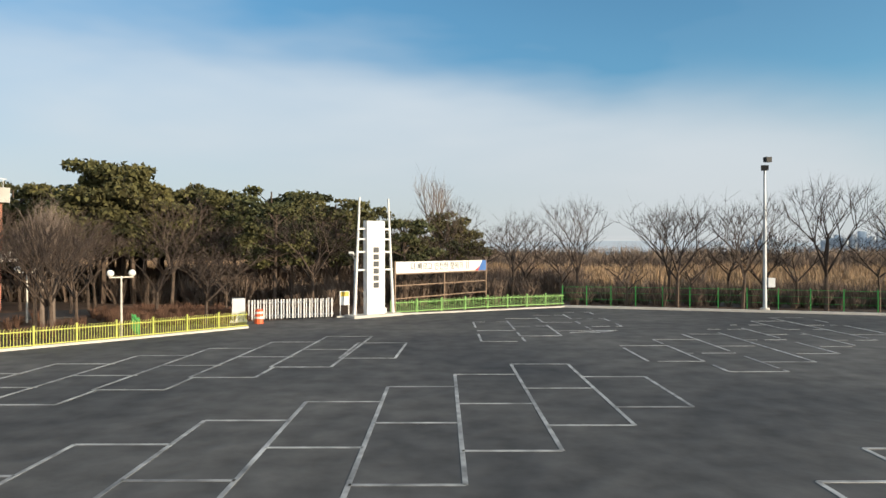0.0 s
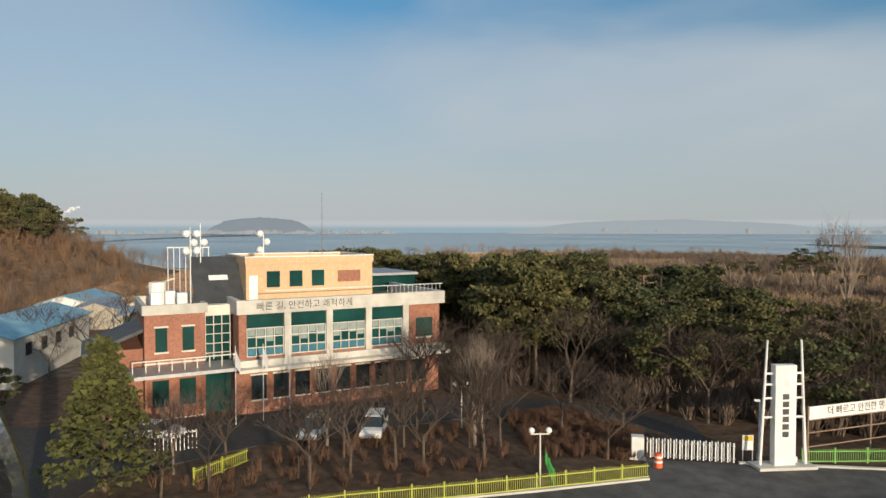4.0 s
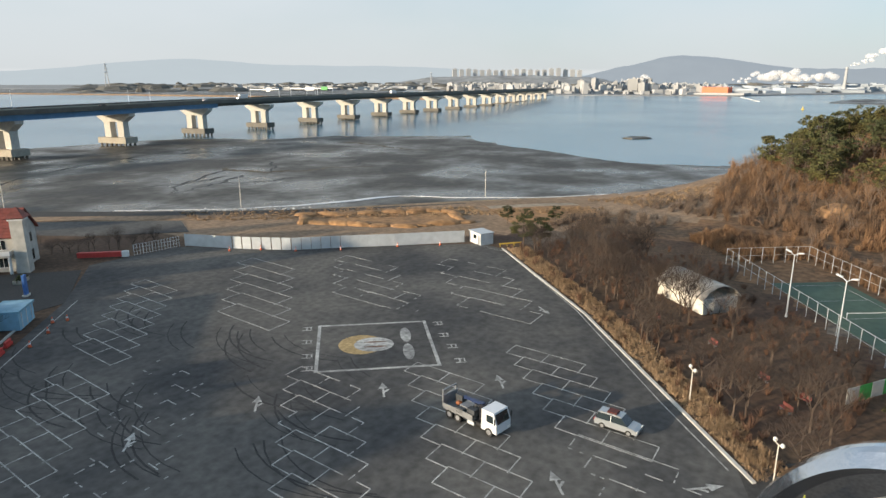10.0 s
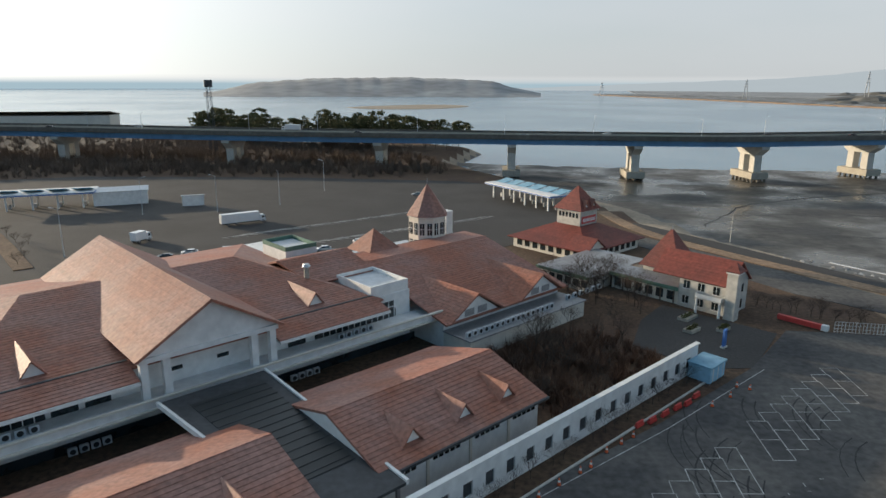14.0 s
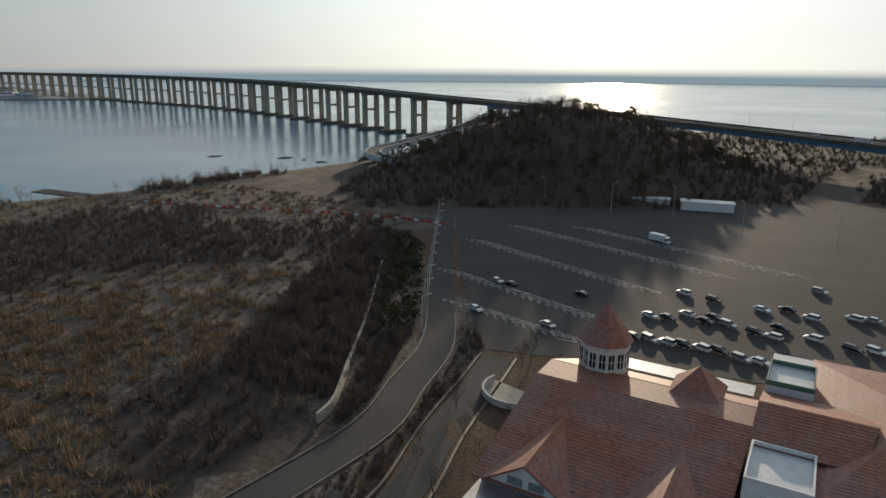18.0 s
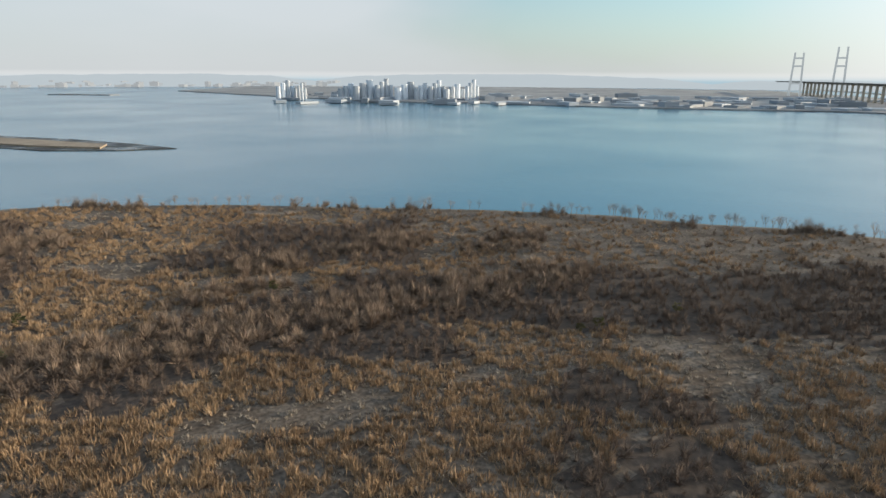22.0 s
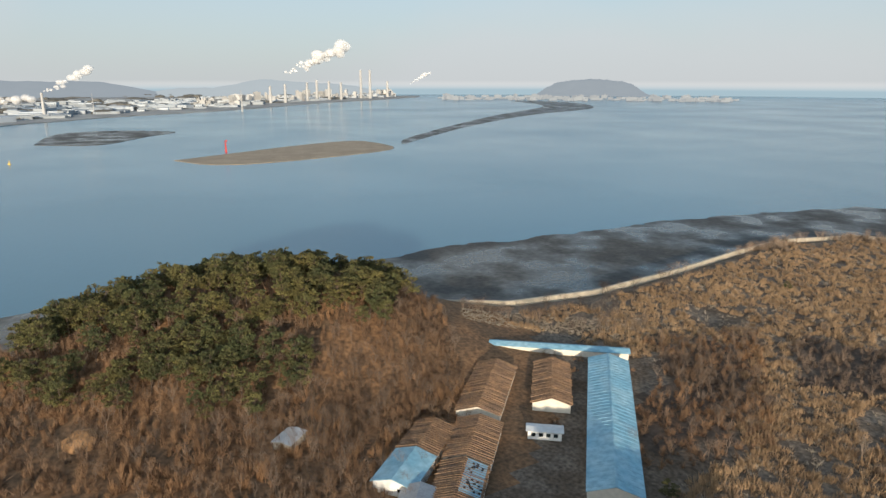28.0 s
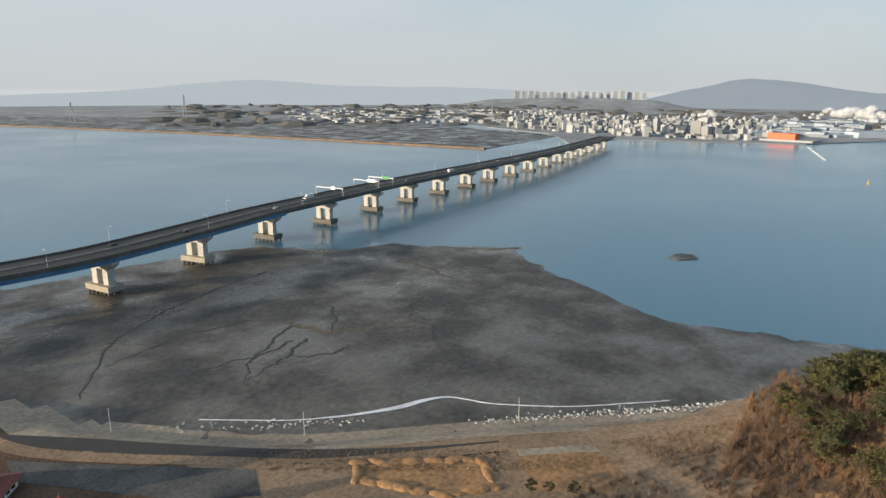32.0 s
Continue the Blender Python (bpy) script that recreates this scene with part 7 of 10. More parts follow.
for i, (x, y) in enumerate(((161.2, -59.9), (183.2, -74.7), (179.2, -77.6), (144.8, -74.2), (164.8, -94.5), (143.6, -104.1), (140.9, -107.9), (142.1, -114.7), (137.6, -120.1), (157.5, -125.0), (149.5, -129.4), (139.1, -137.2), (137.3, -144.2), (130.2, -145.5), (147.3, -165.8), (126.6, -156.4), (124.3, -159.9), (136.0, -116.1), (132.2, -120.2), (126.1, -123.5), (122.2, -125.5), (126.6, -131.9), (118.5, -134.5), (110.6, -138.4))):
    kk = PAINTS[(i * 7 + i // 3) % 5]
    car(x, y, rnd.choice((20, 200)) + rnd.uniform(-4, 4), rnd.choice(("saloon", "suv")), kk[0], kk[1] + " car parked in the service area", z=0.045)
for i, (x, y) in enumerate(((108.0, -142.6), (131.9, -91.7), (129.4, -94.6), (126.6, -97.6), (124.0, -100.6), (121.3, -103.6), (118.6, -106.6), (113.5, -108.5), (110.8, -111.6), (74.2, -173.5), (69.2, -178.3), (66.0, -170.6), (58.7, -181.1), (32.4, -183.2), (28.4, -178.5), (22.8, -192.5), (14.6, -189.1), (9.6, -278.1))):
    kk = PAINTS[(i * 3 + 1) % 5]
    car(x, y, rnd.choice((20, 200)) + rnd.uniform(-4, 4), rnd.choice(("saloon", "suv")), kk[0], kk[1] + " car parked in the service area", z=0.045)


def truck(x, y, rz, ln, label, z=0.045, boxed=True, name="truck"):
    t = thing(name, label, "truck", "trucks", at(x, y, z, rz))
    part("chassis", Geo().box(-ln, -0.9, 0.55, 1.9, 0.9, 0.85), BLACK, t)
    cab = part("cab", Geo().add([(0, -1.15, 0.55), (2.0, -1.15, 0.55), (1.95, -1.15, 1.55), (1.55, -1.1, 2.7), (0, -1.1, 2.75), (0, 1.15, 0.55), (2.0, 1.15, 0.55), (1.95, 1.15, 1.55), (1.55, 1.1, 2.7), (0, 1.1, 2.75)],
                               [(0, 1, 2, 3, 4), (9, 8, 7, 6, 5), (1, 6, 7, 2), (2, 7, 8, 3), (3, 8, 9, 4), (4, 9, 5, 0)]), CAR_WHITE, t)
    part("windscreen", Geo().add([(1.97, -1.0, 1.55), (1.97, 1.0, 1.55), (1.62, 0.95, 2.55), (1.62, -0.95, 2.55)], [(0, 1, 2, 3)]), DARK_GLASS, cab)
    for s in (-1, 1):
        part("side_window", Geo().box(0.7, s * 1.15 - 0.02, 1.6, 1.5, s * 1.15 + 0.02, 2.35), DARK_GLASS, cab)
        part("mirror", Geo().box(1.85, s * 1.35 - 0.06, 1.7, 1.95, s * 1.35 + 0.06, 2.3), BLACK, cab)
        part("headlight", Geo().box(1.98, s * 0.85 - 0.2, 0.7, 2.03, s * 0.85 + 0.2, 0.9), LAMP_GLASS, cab)
    if boxed:
        part("box_body", Geo().box(-ln - 0.2, -1.2, 0.9, -0.15, 1.2, 3.4 if ln < 8 else 3.9), CAR_WHITE, t)
    for wx in (1.0, -ln * 0.62, -ln * 0.85) if ln > 5 else (1.0, -ln * 0.75):
        for wy in (-0.95, 0.95):
            w = part("wheel", TYRE, None, t)
            w.location, w.scale = (wx, wy, 0.48), (1.45, 2.0, 1.45)
            part("rim", RIM, None, w)
    return t


ct = truck(-57.0, -28.8, 78, 5.2, "white lorry with a loading crane and a steel bed", boxed=False, name="crane_truck", z=0.05)
RUST_LOAD = mat("dull_orange_canvas", (0.30, 0.11, 0.05), 0.8, var=0.2, scale=2, bump=0.1)
NAVY = mat("navy_paint", (0.02, 0.035, 0.09), 0.4, var=0.1, bump=0)
part("bed", Geo().box(-5.3, -1.15, 0.85, -1.2, 1.15, 1.05).box(-5.3, -1.15, 1.05, -1.2, -1.08, 1.5).box(-5.3, 1.08, 1.05, -1.2, 1.15, 1.5), GREY_METAL, ct)
part("tail_gate", Geo().box(-5.4, -1.15, 1.05, -5.3, 1.15, 2.3), GREY_METAL, ct)
part("crane_post", Geo().box(-0.9, -0.4, 0.85, -0.3, 0.4, 2.6), CAR_BLACK, ct)
part("crane_arm", Geo().beam((-0.6, 0, 2.6), (-3.6, 0.4, 2.2), 0.3, 0.3).beam((-3.6, 0.4, 2.2), (-1.2, 0.7, 1.9), 0.22, 0.22), NAVY, ct)
part("tool_box", Geo().box(-3.4, -0.6, 1.05, -2.2, 0.6, 1.75), GREY_METAL, ct)
part("load", Geo().ball((-4.2, 0.2, 1.3), 0.4, 8, 5, 0.7), RUST_LOAD, ct)
for x_, y_, z_ in ((-1.6, -0.6, 0.9), (-1.6, 0.6, 0.9), (-3.0, -0.8, 0.6), (-4.4, 0.7, 1.1)):
    part("crate", Geo().box(x_ - 0.5, y_ - 0.35, 1.05, x_ + 0.5, y_ + 0.35, 1.05 + z_), DARK_ROOF, ct)
for y_ in (-1.0, 1.0):
    part("rear_frame", Geo().box(-5.5, y_ - 0.06, 1.0, -5.38, y_ + 0.06, 2.9), GREY_METAL, ct)
part("rear_frame", Geo().box(-5.5, -1.06, 2.8, -5.38, 1.06, 2.92), GREY_METAL, ct)
for q in ((-2.6, 0), (-1.9, 0.9), (-1.9, -0.9)):
    part("side_panel", Geo().box(q[0], q[1] * 1.2 - 0.04, 0.4, q[0] + 0.9, q[1] * 1.2 + 0.04, 0.8), SILVER, ct)
truck(210.9, -155.1, 200, 6.5, "white box lorry in the service area")
truck(89.0, -193.6, 250, 4.0, "small white delivery van lorry in the service area")
truck(62.0, -222.5, 215, 13.0, "long white articulated lorry in the service area")
deck_pts = along(CL, 30, 47)
for i, (p, s) in enumerate(deck_pts):
    if p.x < -900 or p.x > 640 or i % 3 == 1:
        continue
    lane = (6 if i % 2 else -6) + rnd.uniform(-3, 3)
    q = p + s * lane
    ang = math.degrees(math.atan2(s.y, s.x)) - 90 + (180 if lane > 0 else 0)
    if i % 5 == 0:
        truck(q.x, q.y, ang, 9, "white lorry on the motorway", z=p.z)
    else:
        kk = PAINTS[i % 5]
        car(q.x, q.y, ang, "saloon", kk[0], kk[1] + " car on the motorway", "cars on the motorway", z=p.z)
BL = (mesh_of("pole", Geo().rod((0, 0, 0), (0, 0, 10), 0.14, 0.08, 6), SILVER), mesh_of("arm", Geo().rod((0, 0, 9.9), (0, 2.2, 10.4), 0.06, 0.05, 5), SILVER), mesh_of("lamp_head", Geo().box(-0.2, 2.0, 10.35, 0.2, 3.0, 10.5), SILVER))
for i, (p, s) in enumerate(along(CL, 10, 52)):
    if p.x < -1250 or p.x > 900:
        continue
    side = 1 if i % 2 else -1
    q = p + s * 15.0 * side
    l_ = thing("bridge_lamp", "slender lamp post on the viaduct parapet", "lamp post", "viaduct lamps", Matrix.Translation((q.x, q.y, p.z)) @ pose(0, 0, 0, 0, 0, math.degrees(math.atan2(s.y, s.x)) - 90 + (180 if side > 0 else 0)))
    for n_, me_ in zip(("pole", "arm", "lamp_head"), BL):
        part(n_, me_, None, l_)

# ---- single trees ----
TREES = [bare_tree(s, h * 1.38, sp_, 4, 3, up, 0.0145, 5) for s, h, sp_, up in ((1, 8, 0.62, 0.5), (2, 9, 0.55, 0.6), (3, 7.5, 0.7, 0.45), (4, 9, 0.5, 0.7), (5, 8, 0.6, 0.55))]
TREE_ME = [(tri_mesh("trunk", *t[0], BARK), tri_mesh("crown", *t[1], TREE_TWIG)) for t in TREES]
POPLAR = bare_tree(9, 11, 0.28, 4, 3, 0.9, 0.016, 2)
POPLAR_ME = (tri_mesh("trunk", *POPLAR[0], PALE_BARK), tri_mesh("crown", *POPLAR[1], PALE_BARK))


def bare(x, y, s=1.0, kind=None, label="leafless broad-crowned tree with dark twigs", me_=None, name="bare_tree"):
    t = thing(name, label, "tree", "bare trees", Matrix.Translation((x, y, height_at(x, y))) @ pose(0, 0, 0, 0, 0, rnd.uniform(0, 360)))
    t.scale = (s, s, s * rnd.uniform(0.92, 1.08))
    a, b = me_ or TREE_ME[rnd.randrange(5) if kind is None else kind]
    part("trunk", a, None, t)
    part("crown", b, None, t)
    return t


for x, y, s in ((-29.7, 48.4, 0.85), (-30.5, 53.4, 1.0), (-24.7, 44.0, 0.8), (-23.3, 63.0, 1.0), (-16.5, 72.0, 1.0), (7.3, 69.0, 0.95), (17.1, 60.6, 0.7), (21.0, 58.4, 0.95), (26.3, 57.2, 0.95), (32.3, 59.2, 0.9), (33.0, 56.0, 1.05), (36.5, 54.5, 1.0), (11.6, 63.9, 0.9),
                (-31.1, 33.2, 0.7), (-38.1, 42.4, 0.7), (-27.5, 37.2, 0.75), (-17.5, 52.7, 0.7), (-13.3, 63.6, 0.9), (40, 56, 1.0), (45, 53, 1.0), (50, 52, 0.9), (-37.3, 26.3, 0.75), (-32, 30.2, 0.7), (-29.6, 36.7, 0.75), (-16.8, 46.2, 0.75), (-33.0, 44.5, 0.75), (-11, 67, 0.9), (-5, 70, 1.0), (1, 74, 1.0), (-19, 66, 0.9), (29.5, 60, 0.9), (24, 63, 0.8), (-24.5, 40.2, 0.7)):
    bare(x, y, s)
for x, y, s in ((-26.8, 43.6, 0.9), (-27.4, 45.8, 0.85), (-36.9, 37.4, 0.8), (-42, 27, 0.6)):
    bare(x, y, s, label="slim leafless tree with pale bark", me_=POPLAR_ME)
for x, y, s in ((-1.5, 118, 1.9), (-11, 331, 1.6), (-77, 180, 0.9), (148, 347, 0.8)):
    bare(x, y, s, label="tall pale leafless poplar standing above the scrub", me_=POPLAR_ME, name="pale_poplar")
nest = thing("bird_nest", "round twig nest high in a bare poplar", "nest", m=Matrix.Translation((-1.5, 118, 9.4)))
part("bowl", Geo().ball((0, 0, 0), 0.7, 8, 5, 0.7), BARK, nest)
# row of young trees in the western park strip
STRIP = [(-64, -1), (-73, -9), (-96, -29), (-126, -56), (-141, -42), (-120, -22), (-96, -10), (-76, 4)]
for x, y in scatter(84, STRIP, seed=51):
    bare(float(x), float(y), rnd.uniform(0.6, 0.85), label="young leafless tree in the park strip")
for x, y in ((-84, 8), (-90, 3), (-80, 12), (-100, -4), (-87, 16)):
    bare(x, y, rnd.uniform(0.5, 0.7))
for i in range(16):
    x, y = -70 - i * 1.1 + rnd.uniform(-1, 1), -139 + i * 1.0 + rnd.uniform(-1, 1)
    bare(x, y, rnd.uniform(0.35, 0.5), label="small leafless tree by the dike")
GARDEN = [tuple((SM @ Vector((a, b, 0))).xy) for a, b in ((-72, -46), (-101, -46), (-108, -62), (-100, -72), (-73, -72))]
for x, y in scatter(24, GARDEN, seed=52):
    bare(float(x), float(y), rnd.uniform(0.5, 0.85), label="leafless garden tree behind the white wall")
for a in range(-102, -36, 3):
    p = SM @ Vector((a + rnd.uniform(-1, 1), -43.2, 0))
    bare(p.x, p.y, rnd.uniform(0.28, 0.42), label="small leafless tree along the white wall")
for a, b in ((-118, -88), (-122, -92), (-126, -84), (-130, -88), (-134, -80), (-120, -80), (-128, -96), (-138, -88)):
    p = SM @ Vector((a, b, 0))
    bare(p.x, p.y, rnd.uniform(0.6, 0.8), label="leafless tree in front of the restaurant")

# dense brush of the park strip, beds and hedges
BELT = [(-63, -3), (-73, -11), (-96, -31), (-125, -59), (-150, -45), (-134, -18), (-112, -6), (-96, 6), (-78, 4)]
stuff("park_brush", shrubs, spots(scatter(560, BELT, lambda c, u: soft_noise(c, 9, 53) > -0.35, 53), 0.3, 0.75, 53), RED_SHRUB, "russet leafless shrubs between the park trees", "shrubs")
stuff("park_grass", reeds, spots(scatter(1500, [(-61.5, -4), (-71.5, -12), (-95.5, -31.5), (-124, -59.5), (-127, -56), (-98, -29), (-74, -9), (-64, -1)], seed=54), 0.3, 0.55, 54), REED, "dry grass along the kerb of the car park", "grass")
stuff("office_hedge", shrubs, spots(scatter(520, [(-22, 44), (-28.5, 52), (-24, 57), (-13, 51.5), (-14.5, 47)], seed=55), 0.28, 0.45, 55), RED_SHRUB, "clipped russet hedge beside the gate", "hedge")
stuff("office_shrubs", shrubs, spots(scatter(90, [(-42, 20), (-28, 33), (-20, 42), (-30, 47), (-40, 33)], seed=56), 0.3, 0.6, 56), RED_SHRUB, "low leafless shrubs on the lawn before the office", "shrubs")
stuff("garden_brush", shrubs, spots(scatter(420, GARDEN, seed=57), 0.6, 1.3, 57), RED_SHRUB, "russet shrubs in the garden behind the wall", "shrubs")
stuff("fence_row_scrub", shrubs, spots(scatter(900, [(12, 63), (36, 57), (70, 48), (76, 60), (40, 74), (14, 76)], seed=58), 0.5, 1.0, 58), TWIG, "dark scrub behind the back fence", "scrub")
stuff("woodland_scrub", shrubs, spots(scatter(1500, [(-72, 70), (-40, 66), (-14, 60), (12, 64), (20, 90), (-20, 110), (-70, 110)], seed=59), 0.7, 1.6, 59), TWIG, "brown undergrowth beneath the pines", "undergrowth")
stuff("lane_scrub", shrubs, spots(scatter(900, [(-100, 10), (-130, -8), (-152, -28), (-170, -20), (-150, 10), (-125, 40), (-104, 36)], seed=60), 0.5, 1.1, 60), SHRUB, "brown scrub along the lane", "scrub")
stuff("road_scrub", shrubs, spots(scatter(800, [(120, -14), (150, -30), (190, -44), (250, -62), (258, -44), (210, -20), (140, 8)], seed=61), 0.9, 2.2, 61), TWIG, "dark leafless thicket beside the access road", "thicket")
stuff("south_scrub", shrubs, spots(scatter(1800, [(-10, -345), (60, -345), (180, -345), (255, -330), (300, -420), (240, -520), (60, -520), (10, -420)], seed=62), 1.0, 2.4, 62), TWIG, "dark thicket below the motorway", "thicket")
stuff("toll_woods", [p[1] for p in pines], spots(scatter(110, [(-20, -505), (20, -535), (130, -535), (215, -620), (190, -500), (60, -450), (-5, -440)], seed=63), 1.6, 2.3, 63), NEEDLE, "dark wood beyond the motorway", "wood")
stuff("toll_bare_wood", wood1, spots(scatter(140, [(-20, -505), (20, -535), (130, -535), (215, -620), (190, -500), (60, -450), (-5, -440)], seed=64), 1.7, 2.5, 64), TWIG, "bare trees beyond the motorway", "bare trees")

for x, y in scatter(15, [(-30, -137), (-46, -134), (-47, -146), (-42, -160), (-30, -156)], seed=74):
    bare(float(x), float(y), rnd.uniform(0.6, 0.85), label="leafless tree between the garden and the corner house")
SOUTH = [(255, -306), (310, -326), (430, -318), (545, -240), (640, -300), (625, -500), (480, -660), (330, -690), (245, -630), (140, -530), (110, -450), (200, -440)]
stuff("south_woods", domes, spots(scatter(2400, SOUTH, lambda c, u: inside(c, LAND) & (edge_distance(c, [(205, -248), (251, -288), (303, -339), (330, -385), (352, -420)], False) > 8) & (np.hypot((c[:, 0] - 378) / 62, (c[:, 1] + 640) / 34) > 1), 72), 0.9, 1.7, 72), TWIG, "dark leafless woods on both sides of the motorway", "wood")
for a, b in ((-112, -66), (-117, -70), (-122, -66), (-127, -72), (-124, -78), (-129, -82), (-135, -78), (-141, -84), (-119, -80), (-114, -76)):
    p = SM @ Vector((a, b, 0))
    bare(p.x, p.y, rnd.uniform(0.6, 0.85), label="leafless tree in front of the restaurant")

# ---- pines round the office ----
PINE_ME = [(tri_mesh("trunk", *p[0], BARK), tri_mesh("crown", *p[1], NEEDLE)) for p in (pine(s, 11, 3400, 0.33) for s in (61, 62, 63, 64))]
FIR_ME = (lambda f_: (tri_mesh("trunk", *f_[0], BARK), tri_mesh("crown", *f_[1], FIR)))(fir(71, 10.3, 3600, 0.32))


def evergreen(x, y, s, me_, label, name="pine_tree"):
    t = thing(name, label, "tree", "evergreens", Matrix.Translation((x, y, height_at(x, y))) @ pose(0, 0, 0, 0, 0, rnd.uniform(0, 360)))
    t.scale = (s * 1.15, s * 1.15, s)
    part("trunk", me_[0], None, t)
    part("crown", me_[1], None, t)


evergreen(-43.4, 22.8, 1.0, FIR_ME, "bushy yellow-green conifer beside the arch", "conifer")
for x, y in scatter(64, [(-34, 64), (-28, 61), (-18, 72), (-18, 90), (-40, 104), (-84, 100), (-80, 84), (-60, 84), (-46, 78)], seed=67):
    evergreen(float(x), float(y), rnd.uniform(1.02, 1.3), PINE_ME[rnd.randrange(4)], "tall dark green pine in the grove by the office")
for x, y in scatter(13, [(-16, 66), (-6, 68), (2, 78), (0, 92), (-16, 96)], seed=65):
    evergreen(float(x), float(y), rnd.uniform(0.75, 1.0), PINE_ME[rnd.randrange(4)], "dark green pine in the grove by the office")
for x, y in scatter(22, [(-62, 66), (-48, 76), (-60, 90), (-84, 88), (-82, 70), (-72, 60)], seed=66):
    evergreen(float(x), float(y), rnd.uniform(0.75, 1.0), PINE_ME[rnd.randrange(4)], "dark green pine behind the office")
for x, y, s in ((-3.5, 61, 0.75), (-16, 62, 0.9), (-127, -57, 0.65), (-129, -54, 0.6), (-72, 22, 0.5), (-64, 25, 0.5), (-78, 8, 0.5), (-100, 26, 0.5)):
    evergreen(x, y, s, PINE_ME[rnd.randrange(4)], "small dark green pine")
for x, y, s in ((193.5, 111.4, 0.35), (153.7, 120.3, 0.35), (160, 118, 0.45), (96.2, 216.5, 0.4), (3.3, 224.9, 0.4), (-175.8, 301.3, 0.45), (-91.2, 121.6, 0.5), (-15.9, 260, 0.5), (-12, 312, 0.8), (-18, 318, 0.9), (-6, 322, 0.8), (-22, 306, 0.7), (-20, 250, 0.5), (-8, 245, 0.5), (-30, 255, 0.55), (-36, 250, 0.55), (10, 205, 0.4), (-44, 262, 0.6), (-2, 215, 0.4), (18, 232, 0.5)):
    evergreen(x, y, s, PINE_ME[rnd.randrange(4)], "small dark pine standing in the field")

# ---- back fence ----
BACK = [(11.4, 62.0), (18, 60.8), (27, 57.8), (34, 55.2), (66, 42.5)]
structure("kerb_back", ribbon(Geo(), [(11, 59.4), (17, 57.4), (34.1, 51.9), (66, 40)], 0.5, -0.2, 0.22), PALE_CONCRETE, "low concrete kerb at the back of the car park", "kerb")
structure("kerb_west", ribbon(Geo(), [(-61, -4.2), (-70.9, -12.3), (-94.7, -31.9), (-123.4, -60.2)], 0.4, -0.2, 0.2), PALE_CONCRETE, "low concrete kerb beside the park strip", "kerb")
structure("kerb_north", ribbon(Geo(), [(-36.5, 18.7), (-27.9, 28.8), (-18.8, 37.7), (-13.1, 43.7)], 0.3, -0.2, 0.17), PALE_CONCRETE, "low concrete kerb below the fence", "kerb")
structure("kerb_east", ribbon(Geo(), [(-8.2, 50.3), (-4, 52.2), (11, 59.2)], 0.3, -0.2, 0.17), PALE_CONCRETE, "low concrete kerb below the fence", "kerb")
FP = mesh_of("post", Geo().box(-0.04, -0.04, 0, 0.04, 0.04, 1.9), GREEN_PAINT)
for p, q in zip(BACK, BACK[1:]):
    p, q = Vector(p), Vector(q)
    k = max(1, round((q - p).length / 2.4))
    for i in range(k):
        a = p + (q - p) * i / k
        f = thing("mesh_fence", "dark green wire fence bay at the field", "fence", "mesh fence bays", at(a.x, a.y, -0.02, math.degrees(math.atan2(q.y - p.y, q.x - p.x))))
        part("post", FP, None, f)
        w_ = (q - p).length / k
        part("wire", Geo().box(0, -0.01, 1.75, w_, 0.01, 1.78).box(0, -0.01, 1.2, w_, 0.01, 1.22).box(0, -0.01, 0.6, w_, 0.01, 0.62), GREEN_PAINT, f)

# ---- tennis court ----
TC = [Vector(p) for p in ((-91.3, 9.3), (-100.6, 24.8), (-145.7, -4.5), (-135.5, -18.0))]
structure("tennis_court", Geo().prism([tuple(p) for p in ((-97.0, 9.2), (-104.3, 19.3), (-134, 1.5), (-126.5, -9.2))], -0.2, 0.06), COURT, "worn dark green tennis court", "court")
g = Geo()
cq = [Vector(p) for p in ((-99.4, 10.8), (-104.6, 17.9), (-131.6, 1.0), (-126.4, -6.2))]
for i in range(4):
    stripe(g, cq[i], cq[(i + 1) % 4], 0.1, 0.06, 0.07)
for f in (0.25, 0.5, 0.75):
    stripe(g, cq[0] + (cq[3] - cq[0]) * f, cq[1] + (cq[2] - cq[1]) * f, 0.1, 0.06, 0.07)
structure("court_lines", g, PAINT, "white lines of the tennis court", "court marking")
net = thing("tennis_net", "sagging tennis net with a white tape", "net")
na, nb = cq[0] + (cq[3] - cq[0]) * 0.5, cq[1] + (cq[2] - cq[1]) * 0.5
part("tape", Geo().beam((na.x, na.y, 1.0), ((na.x + nb.x) / 2, (na.y + nb.y) / 2, 0.9), 0.05, 0.1).beam(((na.x + nb.x) / 2, (na.y + nb.y) / 2, 0.9), (nb.x, nb.y, 1.0), 0.05, 0.1), WHITE, net)
for e in (na, nb):
    part("post", Geo().rod((e.x, e.y, 0.05), (e.x, e.y, 1.1), 0.06, n=6), SILVER, net)
FPOST = mesh_of("post", Geo().rod((0, 0, 0), (0, 0, 3.2), 0.045, n=5), SILVER)
for i in range(4):
    p, q = TC[i], TC[(i + 1) % 4]
    k = round((q - p).length / 2.6)
    for j in range(k):
        a = p + (q - p) * j / k
        f = thing("court_fence", "tall wire fence bay round the tennis court", "fence", "court fence bays", at(a.x, a.y, 0.0, math.degrees(math.atan2(q.y - p.y, q.x - p.x))))
        part("post", FPOST, None, f)
        w_ = (q - p).length / k
        part("rail", Geo().rod((0, 0, 3.15), (w_, 0, 3.15), 0.03, n=4), SILVER, f)
        part("rail", Geo().rod((0, 0, 1.6), (w_, 0, 1.6), 0.02, n=4), SILVER, f)

